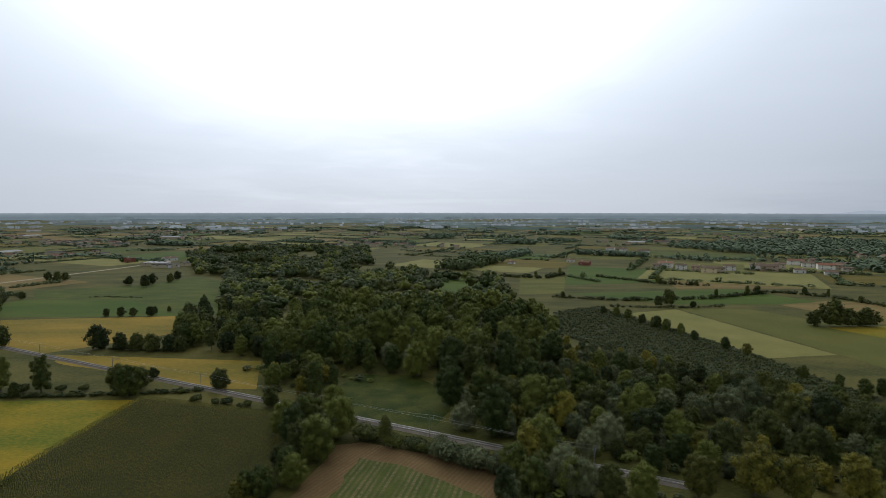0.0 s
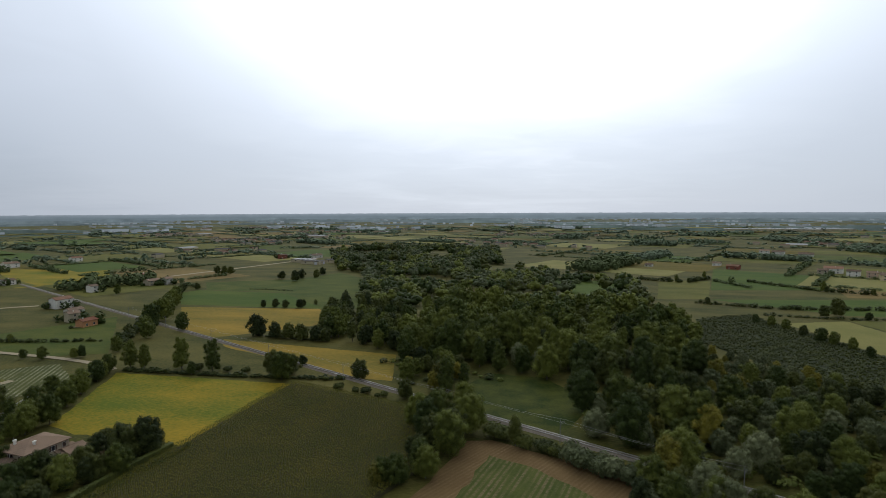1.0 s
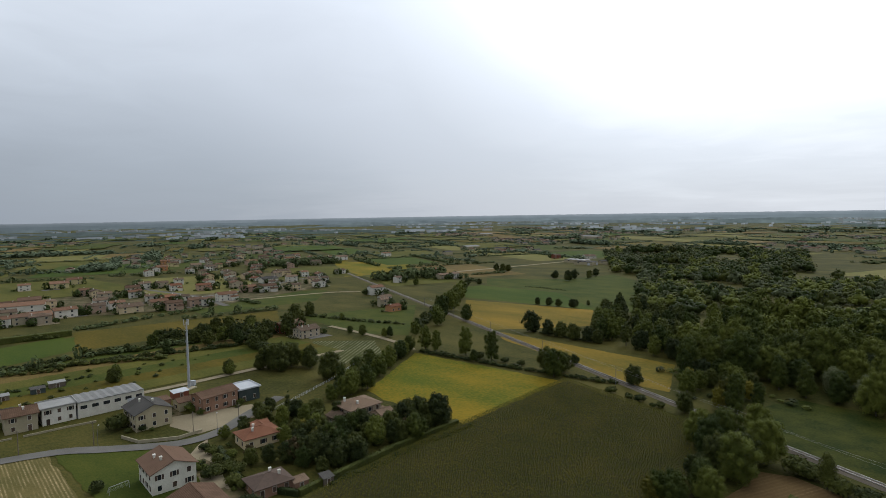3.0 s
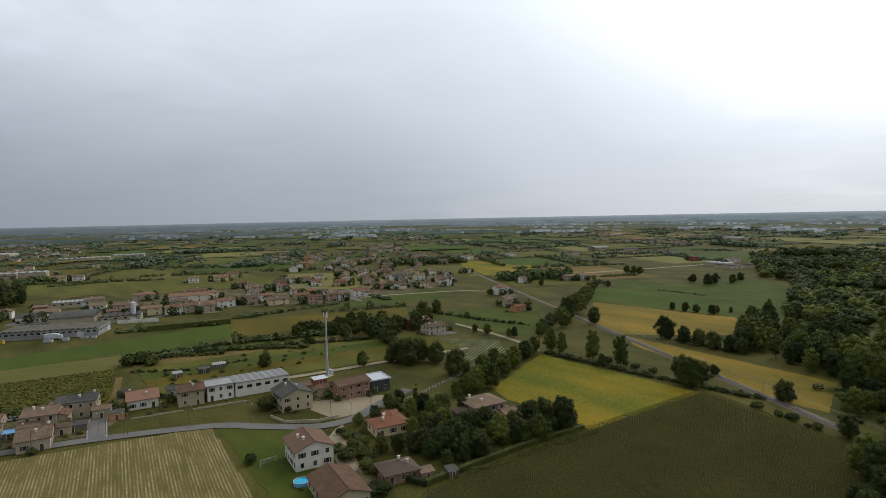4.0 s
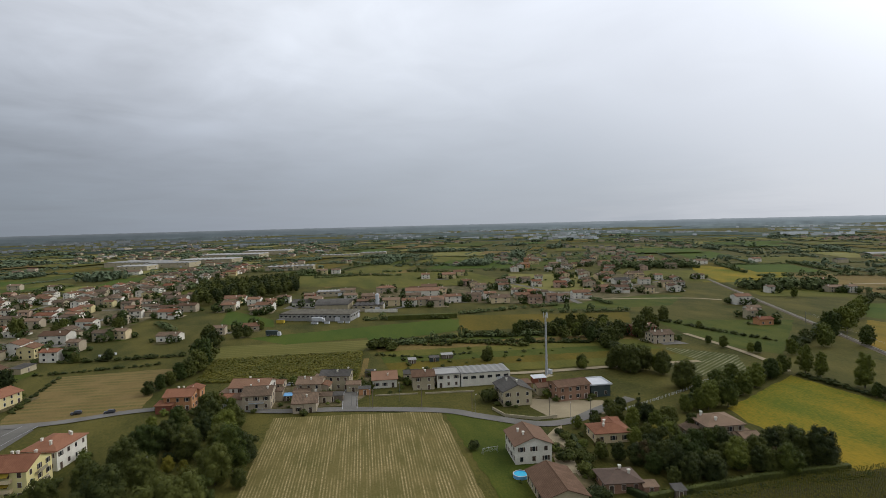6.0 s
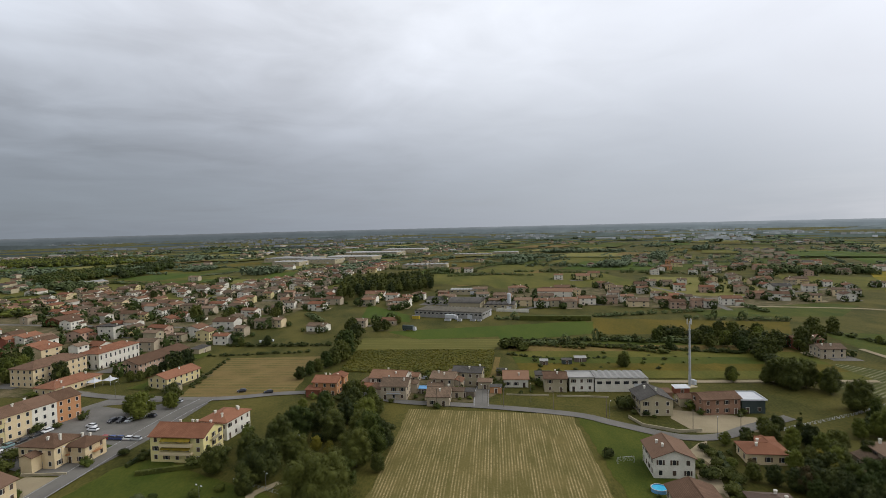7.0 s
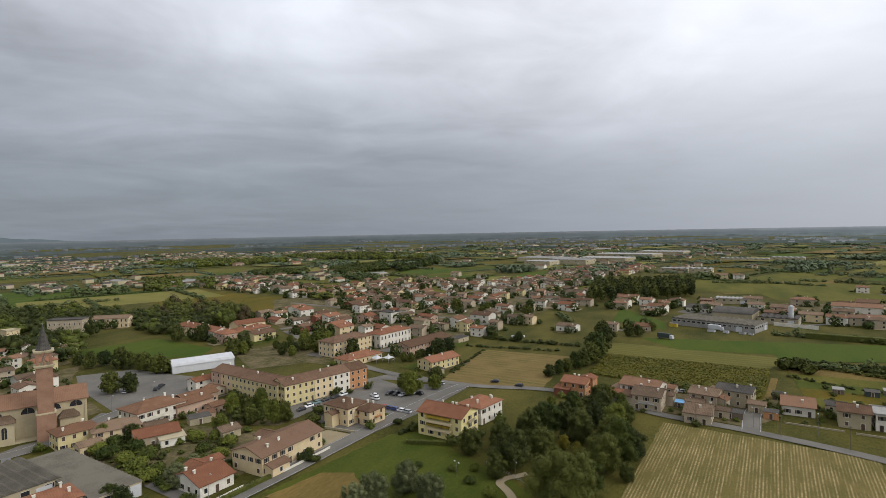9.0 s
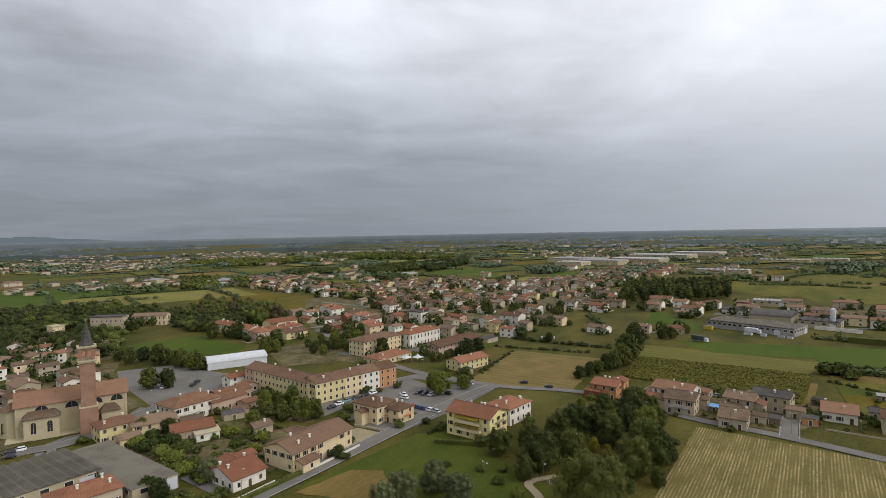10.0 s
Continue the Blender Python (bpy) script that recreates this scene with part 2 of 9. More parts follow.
M = {
    "ground": surface("ground_grass", (0.0339, 0.03833, 0.006642), (0.1, 0.08538, 0.01919), 0.035, 0.95, 1.1, 0.08, 0.1, detail=9, stretch=(-80, 0.5, 1.2), gain=4.6),
    "grass": surface("lawn_grass", (0.0339, 0.05227, 0.005904), (0.07796, 0.08364, 0.01181), 0.06, 0.95, 1.6, 0.08, 0.1, detail=9, stretch=(-80, 0.5, 1.2), gain=4.4),
    "bright": surface("bright_meadow", (0.0339, 0.06273, 0.005904), (0.06949, 0.08886, 0.01033), 0.03, 0.95, 1.6, 0.06, 0.1, detail=9, stretch=(-80, 0.35, 1.3), gain=4.0),
    "dull": surface("dull_meadow", (0.05778, 0.06534, 0.00902), (0.1204, 0.1069, 0.01968), 0.03, 0.95, 1.4, 0.06, 0.1, detail=9, stretch=(-80, 0.35, 1.3), gain=4.4),
    "soy": surface("yellowing_crop", (0.078, 0.098, 0.007), (0.2408, 0.1617, 0.0112), 0.028, 0.95, 1.0, 0.15, 0.1, detail=8, stretch=(-80, 0.5, 1.2), gain=4.6),
    "gold": surface("golden_crop", (0.108, 0.09212, 0.0119), (0.2484, 0.1568, 0.0204), 0.03, 0.95, 1.0, 0.12, 0.1, detail=8, stretch=(-80, 0.35, 1.3), gain=4.2),
    "maize_floor": surface("maize_soil", (0.03, 0.03, 0.01), (0.06, 0.05, 0.02), 0.1, 0.95, 2.0, 0.05, 0.1),
    "tan": surface("mown_straw", (0.0963, 0.07179, 0.02017), (0.1766, 0.1213, 0.03698), 0.04, 0.95, 0.8, 0.05, 0.1, detail=7, stretch=(-80, 0.35, 1.3), gain=4.2),
    "olive": surface("olive_crop", (0.06009, 0.05544, 0.005576), (0.1213, 0.08712, 0.01004), 0.03, 0.95, 0.7, 0.1, 0.1, detail=7, stretch=(-80, 0.35, 1.3), gain=4.2),
    "soil": surface("bare_soil", (0.092, 0.060, 0.030), (0.165, 0.112, 0.058), 0.1, 0.95, 1.5, 0.06, 0.1, detail=8, gain=3.4),
    "nursery": surface("dark_nursery", (0.018, 0.03, 0.022), (0.05, 0.065, 0.04), 0.15, 0.95, 0.8, 0.2, 0.1),
    "beigeground": surface("gardens_and_yards", (0.03852, 0.04356, 0.00984), (0.1605, 0.1228, 0.06724), 0.09, 0.95, 0.5, 0.06, 0.1, detail=8, gain=4.2),
    "asphalt": surface("asphalt", (0.104, 0.097, 0.083), (0.174, 0.162, 0.140), 0.08, 0.9, 3.0, 0.01, 0.2, detail=9, gain=3.4),
    "gravel": surface("pale_gravel", (0.2087, 0.1711, 0.1045), (0.321, 0.2637, 0.1673), 0.1, 0.95, 3.0, 0.03, 0.1, detail=7),
    "ballast": surface("railway_ballast", (0.125, 0.104, 0.076), (0.215, 0.182, 0.138), 0.3, 0.95, 5.0, 0.05, 0.1),
    "paint": surface("road_paint", (0.34, 0.34, 0.33), (0.46, 0.46, 0.45), 0.5, 0.8, 4.0),
    "steel": surface("worn_steel", (0.30, 0.28, 0.25), (0.42, 0.40, 0.37), 1.0, 0.5, 6.0, 0.0, 0.5, 0.6),
    "dull_steel": surface("dull_steel", (0.12, 0.118, 0.11), (0.20, 0.195, 0.185), 0.8, 0.7, 5.0, 0.0, 0.3, 0.2),
    "zinc": surface("galvanised_metal", (0.36, 0.37, 0.38), (0.5, 0.51, 0.52), 0.5, 0.55, 5.0, 0.0, 0.5, 0.3),
    "wood": surface("weathered_wood", (0.10, 0.08, 0.06), (0.2, 0.16, 0.12), 1.0, 0.9, 6.0),
    "bark": surface("bark", (0.06, 0.05, 0.04), (0.15, 0.13, 0.10), 1.0, 0.95, 5.0, 0.03),
    "tile_red": surface("red_roof_tiles", (0.1569, 0.06758, 0.0372), (0.2502, 0.1166, 0.06696), 0.35, 0.9, 3.0, 0.05, 0.1, vary=0.35, detail=7, courses=True, gain=3.6),
    "tile_orange": surface("orange_roof_tiles", (0.1476, 0.07904, 0.0462), (0.2337, 0.1338, 0.0826), 0.35, 0.9, 3.0, 0.05, 0.1, vary=0.35, detail=7, courses=True, gain=3.6),
    "tile_brown": surface("brown_roof_tiles", (0.096, 0.05616, 0.034), (0.164, 0.1008, 0.06528), 0.35, 0.9, 3.0, 0.05, 0.1, vary=0.35, detail=7, courses=True, gain=3.6),
    "tile_old": surface("mossy_roof_tiles", (0.0989, 0.0704, 0.04712), (0.2064, 0.1408, 0.09272), 0.35, 0.9, 3.0, 0.05, 0.1, vary=0.35, detail=7, courses=True, gain=3.6),
    "tile_grey": surface("grey_fibre_cement", (0.04973, 0.04546, 0.0399), (0.1094, 0.101, 0.08835), 0.2, 0.9, 3.0, 0.03, 0.1, vary=0.2, detail=6, courses=True, gain=3.2),
    "fibre": surface("pale_fibre_cement", (0.07463, 0.06752, 0.05274), (0.1409, 0.1281, 0.1004), 0.15, 0.9, 2.0, 0.03, 0.1, vary=0.2, detail=7, gain=3.4),
    "white": surface("white_plaster", (0.5512, 0.5194, 0.4346), (0.742, 0.7049, 0.6095), 0.3, 0.9, 2.5, 0.01, 0.1, vary=0.2, detail=7, gain=3.2),
    "cream": surface("cream_plaster", (0.5328, 0.4207, 0.2485), (0.6781, 0.5498, 0.3449), 0.3, 0.9, 2.5, 0.01, 0.1, vary=0.15, detail=6),
    "yellow": surface("yellow_plaster", (0.50, 0.42, 0.205), (0.62, 0.53, 0.29), 0.3, 0.9, 2.5, 0.01, 0.1, detail=7, gain=3.2),
    "lemon": surface("lemon_plaster", (0.6173, 0.539, 0.2333), (0.7242, 0.636, 0.3144), 0.3, 0.9, 2.5, 0.01, 0.1, detail=6),
    "orange": surface("orange_plaster", (0.4158, 0.1987, 0.08424), (0.4838, 0.2567, 0.131), 0.3, 0.9, 2.5, 0.01, 0.1, detail=6),
    "redwall": surface("red_plaster", (0.190, 0.066, 0.042), (0.250, 0.098, 0.062), 0.3, 0.9, 2.5, 0.01, 0.1, detail=6),
    "pink": surface("pink_plaster", (0.40, 0.275, 0.195), (0.48, 0.345, 0.255), 0.3, 0.9, 2.5, 0.01, 0.1, vary=0.2, detail=6),
    "beige": surface("beige_plaster", (0.34, 0.28, 0.195), (0.46, 0.39, 0.285), 0.3, 0.9, 2.5, 0.01, 0.1, vary=0.3, detail=6),
    "grey": surface("grey_concrete", (0.2889, 0.2497, 0.1657), (0.428, 0.3698, 0.2468), 0.25, 0.9, 2.5, 0.01, 0.1, vary=0.2, detail=6),
    "palegrey": surface("pale_plaster", (0.3531, 0.3024, 0.1939), (0.4708, 0.4033, 0.2609), 0.3, 0.9, 2.5, 0.01, 0.1, detail=6),
    "brick": surface("brick_wall", (0.216, 0.1192, 0.07603), (0.324, 0.1987, 0.1331), 0.4, 0.9, 4.0, 0.02, 0.1, detail=6),
    "pane": surface("dark_window_glass", (0.015, 0.017, 0.02), (0.035, 0.038, 0.042), 0.4, 0.12, 2.0, 0.0, 0.5),
    "shutter": surface("dark_wooden_shutter", (0.05, 0.035, 0.025), (0.10, 0.065, 0.045), 1.0, 0.8, 6.0, vary=0.5),
    "white_metal": surface("white_sheet_metal", (0.44, 0.45, 0.455), (0.56, 0.565, 0.57), 0.2, 0.6, 2.0),
    "roof_sheet": surface("grey_roof_sheet", (0.20, 0.195, 0.18), (0.33, 0.32, 0.295), 0.15, 0.8, 1.5, 0.01, 0.2, vary=0.4, detail=6),
    "hay": surface("pale_hay", (0.1231, 0.1208, 0.02788), (0.1819, 0.1584, 0.04592), 0.03, 0.95, 1.4, 0.06, 0.1, detail=9, gain=4.0),
    "rough": surface("rough_grass", (0.01765, 0.02934, 0.003075), (0.05457, 0.05869, 0.007995), 0.10, 0.95, 1.3, 0.15, 0.1, detail=10, gain=5.5),
    "dark_metal": surface("dark_green_sheet", (0.03, 0.045, 0.04), (0.06, 0.075, 0.07), 0.3, 0.7, 3.0),
    "blue": surface("blue_sheet", (0.12, 0.30, 0.55), (0.18, 0.42, 0.66), 0.3, 0.5, 3.0),
    "leaf": surface("foliage", (0.03338, 0.0481, 0.007497), (0.116, 0.1296, 0.01909), 0.16, 0.8, 0.9, 0.0, 0.2, vary=0.55, island=0.14),
    "leaf_olive": surface("olive_foliage", (0.04358, 0.05931, 0.008741), (0.1338, 0.1463, 0.02184), 0.16, 0.8, 0.9, 0.0, 0.2, vary=0.5, island=0.14),
    "leaf_dark": surface("dark_foliage", (0.02155, 0.03109, 0.006908), (0.08349, 0.09085, 0.01554), 0.16, 0.8, 0.9, 0.0, 0.2, vary=0.4, island=0.14),
    "leaf_grey": surface("silvery_foliage", (0.06101, 0.07313, 0.0271), (0.1526, 0.1626, 0.07014), 0.16, 0.8, 0.9, 0.0, 0.2, vary=0.4, island=0.14),
    "leaf_yellow": surface("yellowing_foliage", (0.06955, 0.0695, 0.009594), (0.1947, 0.1673, 0.01919), 0.16, 0.8, 0.9, 0.0, 0.2, vary=0.5, island=0.2),
    "leaf_red": surface("reddish_foliage", (0.04729, 0.03604, 0.01492), (0.1043, 0.07465, 0.02772), 0.16, 0.8, 0.9, 0.0, 0.2, vary=0.4, island=0.14),
    "maize": surface("maize_leaves", (0.05564, 0.06534, 0.00738), (0.137, 0.1168, 0.01476), 0.06, 0.85, 1.2, 0.0, 0.2, island=0.35, detail=7),
    # far foliage: haze is put into these two base colours, paler and greyer than leaves
    "farhedge": surface("haze_paled_hedge", (0.05928, 0.07752, 0.02812), (0.114, 0.1368, 0.05437), 0.03, 0.9, 0.3, 0.0, 0.1, island=0.15),
    "farwood": surface("haze_paled_foliage", (0.0943, 0.1208, 0.0682), (0.1347, 0.1664, 0.09583), 0.012, 0.9, 0.15, 0.0, 0.1, island=0.15),
    "tyre": surface("tyre_rubber", (0.015, 0.015, 0.015), (0.03, 0.03, 0.03), 2.0, 0.9, 8.0),
    "water": surface("pool_water", (0.05, 0.40, 0.62), (0.09, 0.50, 0.72), 0.6, 0.15, 2.0, 0.0, 0.5),
}

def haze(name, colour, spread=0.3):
    """The tone of far-off woods and hills: a dark matt surface whose own faint glow stands in for hazy air."""
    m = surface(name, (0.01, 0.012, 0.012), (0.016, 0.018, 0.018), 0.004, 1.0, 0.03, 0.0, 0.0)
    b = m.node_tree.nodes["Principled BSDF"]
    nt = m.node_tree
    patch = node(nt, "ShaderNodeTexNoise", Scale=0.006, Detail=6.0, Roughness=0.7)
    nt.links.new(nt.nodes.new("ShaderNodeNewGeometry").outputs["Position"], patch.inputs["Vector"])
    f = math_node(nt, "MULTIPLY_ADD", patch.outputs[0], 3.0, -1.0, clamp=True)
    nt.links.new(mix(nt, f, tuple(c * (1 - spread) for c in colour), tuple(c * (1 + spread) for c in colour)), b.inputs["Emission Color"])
    # this painted haze glows more towards the sun
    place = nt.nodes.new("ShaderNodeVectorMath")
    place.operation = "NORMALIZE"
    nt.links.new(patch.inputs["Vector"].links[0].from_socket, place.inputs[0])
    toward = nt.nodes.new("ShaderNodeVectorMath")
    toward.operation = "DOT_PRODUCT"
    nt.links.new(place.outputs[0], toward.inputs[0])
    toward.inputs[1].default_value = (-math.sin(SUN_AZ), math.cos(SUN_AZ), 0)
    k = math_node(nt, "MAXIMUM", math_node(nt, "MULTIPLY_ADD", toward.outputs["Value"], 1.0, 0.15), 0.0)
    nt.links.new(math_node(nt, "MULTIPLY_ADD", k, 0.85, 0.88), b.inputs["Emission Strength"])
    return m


# ---- mesh helpers ----


def mesh_of(name, verts, faces, mats, index=None, smooth=False):
    me = bpy.data.meshes.new(name)
    me.from_pydata([tuple(v) for v in verts], [], [tuple(q) for q in faces])
    for m in mats if isinstance(mats, (list, tuple)) else [mats]:
        me.materials.append(M[m] if isinstance(m, str) else m)
    me.polygons.foreach_set("use_smooth", [smooth and len(q) == 3 for q in faces])
    if index is not None:
        me.polygons.foreach_set("material_index", index)
    me.update()
    return me


class Build:
    """Collects boxes, prisms and tubes into one mesh."""

    def __init__(self):
        self.v, self.f, self.mi = [], [], []

    def add(self, verts, faces, mi=0):
        o = len(self.v)
        self.v += [tuple(p) for p in verts]
        self.f += [tuple(i + o for i in q) for q in faces]
        self.mi += [mi] * len(faces)
        return self

    def box(self, x0, y0, z0, x1, y1, z1, mi=0, m=None):
        vs = [Vector((x, y, z)) for z in (z0, z1) for x, y in ((x0, y0), (x1, y0), (x1, y1), (x0, y1))]
        if m is not None:
            vs = [m @ v for v in vs]
        return self.add(vs, [(3, 2, 1, 0), (4, 5, 6, 7), (0, 1, 5, 4), (1, 2, 6, 5), (2, 3, 7, 6), (3, 0, 4, 7)], mi)

    def tube(self, p, q, r0, r1, n=8, mi=0, caps=True):
        p, q = Vector(p), Vector(q)
        rot = (q - p).to_track_quat("Z", "Y").to_matrix()
        ring = [Vector((math.cos(2 * math.pi * i / n), math.sin(2 * math.pi * i / n), 0)) for i in range(n)]
        vs = [p + rot @ (c * r0) for c in ring] + [q + rot @ (c * r1) for c in ring]
        fs = [(i, (i + 1) % n, n + (i + 1) % n, n + i) for i in range(n)]
        if caps:
            fs += [tuple(range(n - 1, -1, -1)), tuple(range(n, 2 * n))]
        return self.add(vs, fs, mi)

    def loft(self, rings, mi=0, cap=True):
        """Closed rings of equal length joined one to the next."""
        n = len(rings[0])
        fs = []
        for k in range(len(rings) - 1):
            fs += [(k * n + i, k * n + (i + 1) % n, (k + 1) * n + (i + 1) % n, (k + 1) * n + i) for i in range(n)]
        if cap:
            fs += [tuple(range(n - 1, -1, -1)), tuple(range((len(rings) - 1) * n, len(rings) * n))]
        return self.add([v for r in rings for v in r], fs, mi)

    def mesh(self, name, mats):
        return mesh_of(name, self.v, self.f, mats, self.mi)


def part(name, b, mats, parent, label="", at=None):
    """One mesh object under a thing; b is a Build or a finished mesh."""
    ob = new(name, b if isinstance(b, bpy.types.Mesh) else b.mesh(name, mats))
    ob.parent = parent
    if at is not None:
        ob.matrix_basis = at
    if label:
        tagged(ob, label)
    return ob


def thing(name, x, y, ang, label, category, group="", z=0.0):
    e = new(name)
    e.matrix_basis = pose(x, y, z, 0, 0, ang)
    e.empty_display_size = 0.5
    return tagged(e, label, category, group)


# ---- ground, fields and roads ----
def disc(radius, n):
    return [(radius * math.cos(2 * math.pi * i / n), radius * math.sin(2 * math.pi * i / n), 0) for i in range(n)]


ground = new("ground", mesh_of("ground", disc(4950, 96), [tuple(range(96))], "ground"))
tagged(ground, "flat green plain of grass and weeds", "ground", kind="structure")
layer = [0]


def ragged(pts, seed):
    """An outline with uneven, weedy edges."""
    out = []
    for (x0, y0), (x1, y1) in zip(pts, pts[1:] + pts[:1]):
        n = max(int(math.dist((x0, y0), (x1, y1)) / 3.5), 1)
        for k in range(n):
            x, y = x0 + (x1 - x0) * k / n, y0 + (y1 - y0) * k / n
            out.append((x + 1.1 * noise.noise(Vector((x * 0.3, y * 0.3, seed))), y + 1.1 * noise.noise(Vector((x * 0.3, y * 0.3, seed + 40)))))
    return out


def field(name, pts, material, label, category="field"):
    layer[0] += 1
    z = 0.02 + 0.003 * (layer[0] if layer[0] < 70 else 70 + layer[0] % 30)
    if category in ("field", "ground"):
        pts = ragged(pts, layer[0])
    ob = new(name, mesh_of(name, [(x, y, z) for x, y in pts], [tuple(range(len(pts)))], material))
    return tagged(ob, label, category, kind="structure")


def strip(pts, width):
    """Left and right edge points of a band along a line."""
    out = []
    for i, p in enumerate(pts):
        a, b = Vector(pts[max(i - 1, 0)]), Vector(pts[min(i + 1, len(pts) - 1)])
        d = (b - a).normalized()
        n = Vector((-d.y, d.x)) * width / 2
        out.append((Vector(p) + n, Vector(p) - n))
    return out


def smooth_line(pts, n=6):
    """A smooth line through the points (Catmull-Rom)."""
    p = [Vector(q) for q in pts]
    p = [p[0] * 2 - p[1]] + p + [p[-1] * 2 - p[-2]]
    out = []
    for i in range(1, len(p) - 2):
        for k in range(n):
            t = k / n
            out.append(0.5 * ((2 * p[i]) + (p[i + 1] - p[i - 1]) * t + (2 * p[i - 1] - 5 * p[i] + 4 * p[i + 1] - p[i + 2]) * t * t
                              + (3 * p[i] - p[i - 1] - 3 * p[i + 1] + p[i + 2]) * t ** 3))
    return out + [p[-2]]


def road(name, pts, width, material, label, lines=False, category="road"):
    layer[0] += 1
    z = 0.06 + 0.003 * layer[0]
    line = smooth_line(pts)
    b = Build()
    e = strip(line, width)
    for (l0, r0), (l1, r1) in zip(e, e[1:]):
        b.add([(*r0, z), (*r1, z), (*l1, z), (*l0, z)], [(0, 1, 2, 3)])
    ob = tagged(new(name, b.mesh(name, material)), label, category, kind="structure")
    if lines:
        for side in (-1, 1):
            c = Build()
            ee = [(p + (l - r).normalized() * side * (width / 2 - 0.35)) for p, (l, r) in zip(line, e)]
            for (l0, r0), (l1, r1) in zip(strip(ee, 0.16), strip(ee, 0.16)[1:]):
                c.add([(*r0, z + 0.008), (*r1, z + 0.008), (*l1, z + 0.008), (*l0, z + 0.008)], [(0, 1, 2, 3)])
            part("edge_line", c, "paint", ob, "worn white painted edge line")
    return ob


# ---- houses ----
def window_mesh(w, h):
    """A window facing -y as one shell: a proud frame round a dark pane that is set back, and a sill."""
    t, d = 0.09, 0.05
    x0, x1 = w / 2 + t, w / 2
    o = [(-x0, 0, -t), (x0, 0, -t), (x0, 0, h + t), (-x0, 0, h + t)]
    f = [(x, -d, z) for x, _, z in o]
    i = [(-x1, -d, 0), (x1, -d, 0), (x1, -d, h), (-x1, -d, h)]
    g = [(x, -0.004, z) for x, _, z in i]
    v = o + f + i + g
    fs = []
    for r in (0, 4, 8):
        fs += [(r + k, r + (k + 1) % 4, r + 4 + (k + 1) % 4, r + 4 + k) for k in range(4)]
    fs.append((12, 13, 14, 15))
    return mesh_of("window", v, fs, ["white", "pane"], [0] * 12 + [1])


def shutter_mesh(w, h):
    b = Build()
    b.box(-w / 2, -0.05, 0, w / 2, 0, h)
    return b.mesh("shutter", "shutter")


SIZES = ((1.0, 1.4), (1.3, 1.3), (2.2, 1.3), (1.0, 2.2), (0.7, 0.7))
WINDOWS = {s: window_mesh(*s) for s in SIZES}
SHUTTERS = {s: shutter_mesh(s[0] / 2, s[1]) for s in SIZES}
BLINDS = {s: shutter_mesh(s[0], s[1]) for s in SIZES}


def chimney_mesh():
    b = Build()
    b.box(-0.3, -0.26, -1.0, 0.3, 0.26, 0.85)
    b.box(-0.38, -0.34, 0.85, 0.38, 0.34, 0.95)
    for x in (-0.32, 0.24):
        b.box(x, -0.28, 0.95, x + 0.08, 0.28, 1.15)
    b.box(-0.42, -0.38, 1.15, 0.42, 0.38, 1.24)
    return b.mesh("chimney", "white")


def door_mesh(w, h):
    b = Build()
    b.box(-w / 2 - 0.12, -0.06, 0, -w / 2, 0.02, h + 0.12, 0)
    b.box(w / 2, -0.06, 0, w / 2 + 0.12, 0.02, h + 0.12, 0)
    b.box(-w / 2, -0.06, h, w / 2, 0.02, h + 0.12, 0)
    b.box(-w / 2, -0.025, 0.02, w / 2, 0.02, h, 1)
    for k in range(3):
        b.box(-w / 2 + 0.1, -0.05, 0.15 + k * h / 3, w / 2 - 0.1, -0.026, k * h / 3 + h / 3 - 0.1, 1)
    return b.mesh("door", ["white", "shutter"])


CHIMNEY, DOOR, GARAGE = chimney_mesh(), door_mesh(1.1, 2.2), door_mesh(2.8, 2.3)


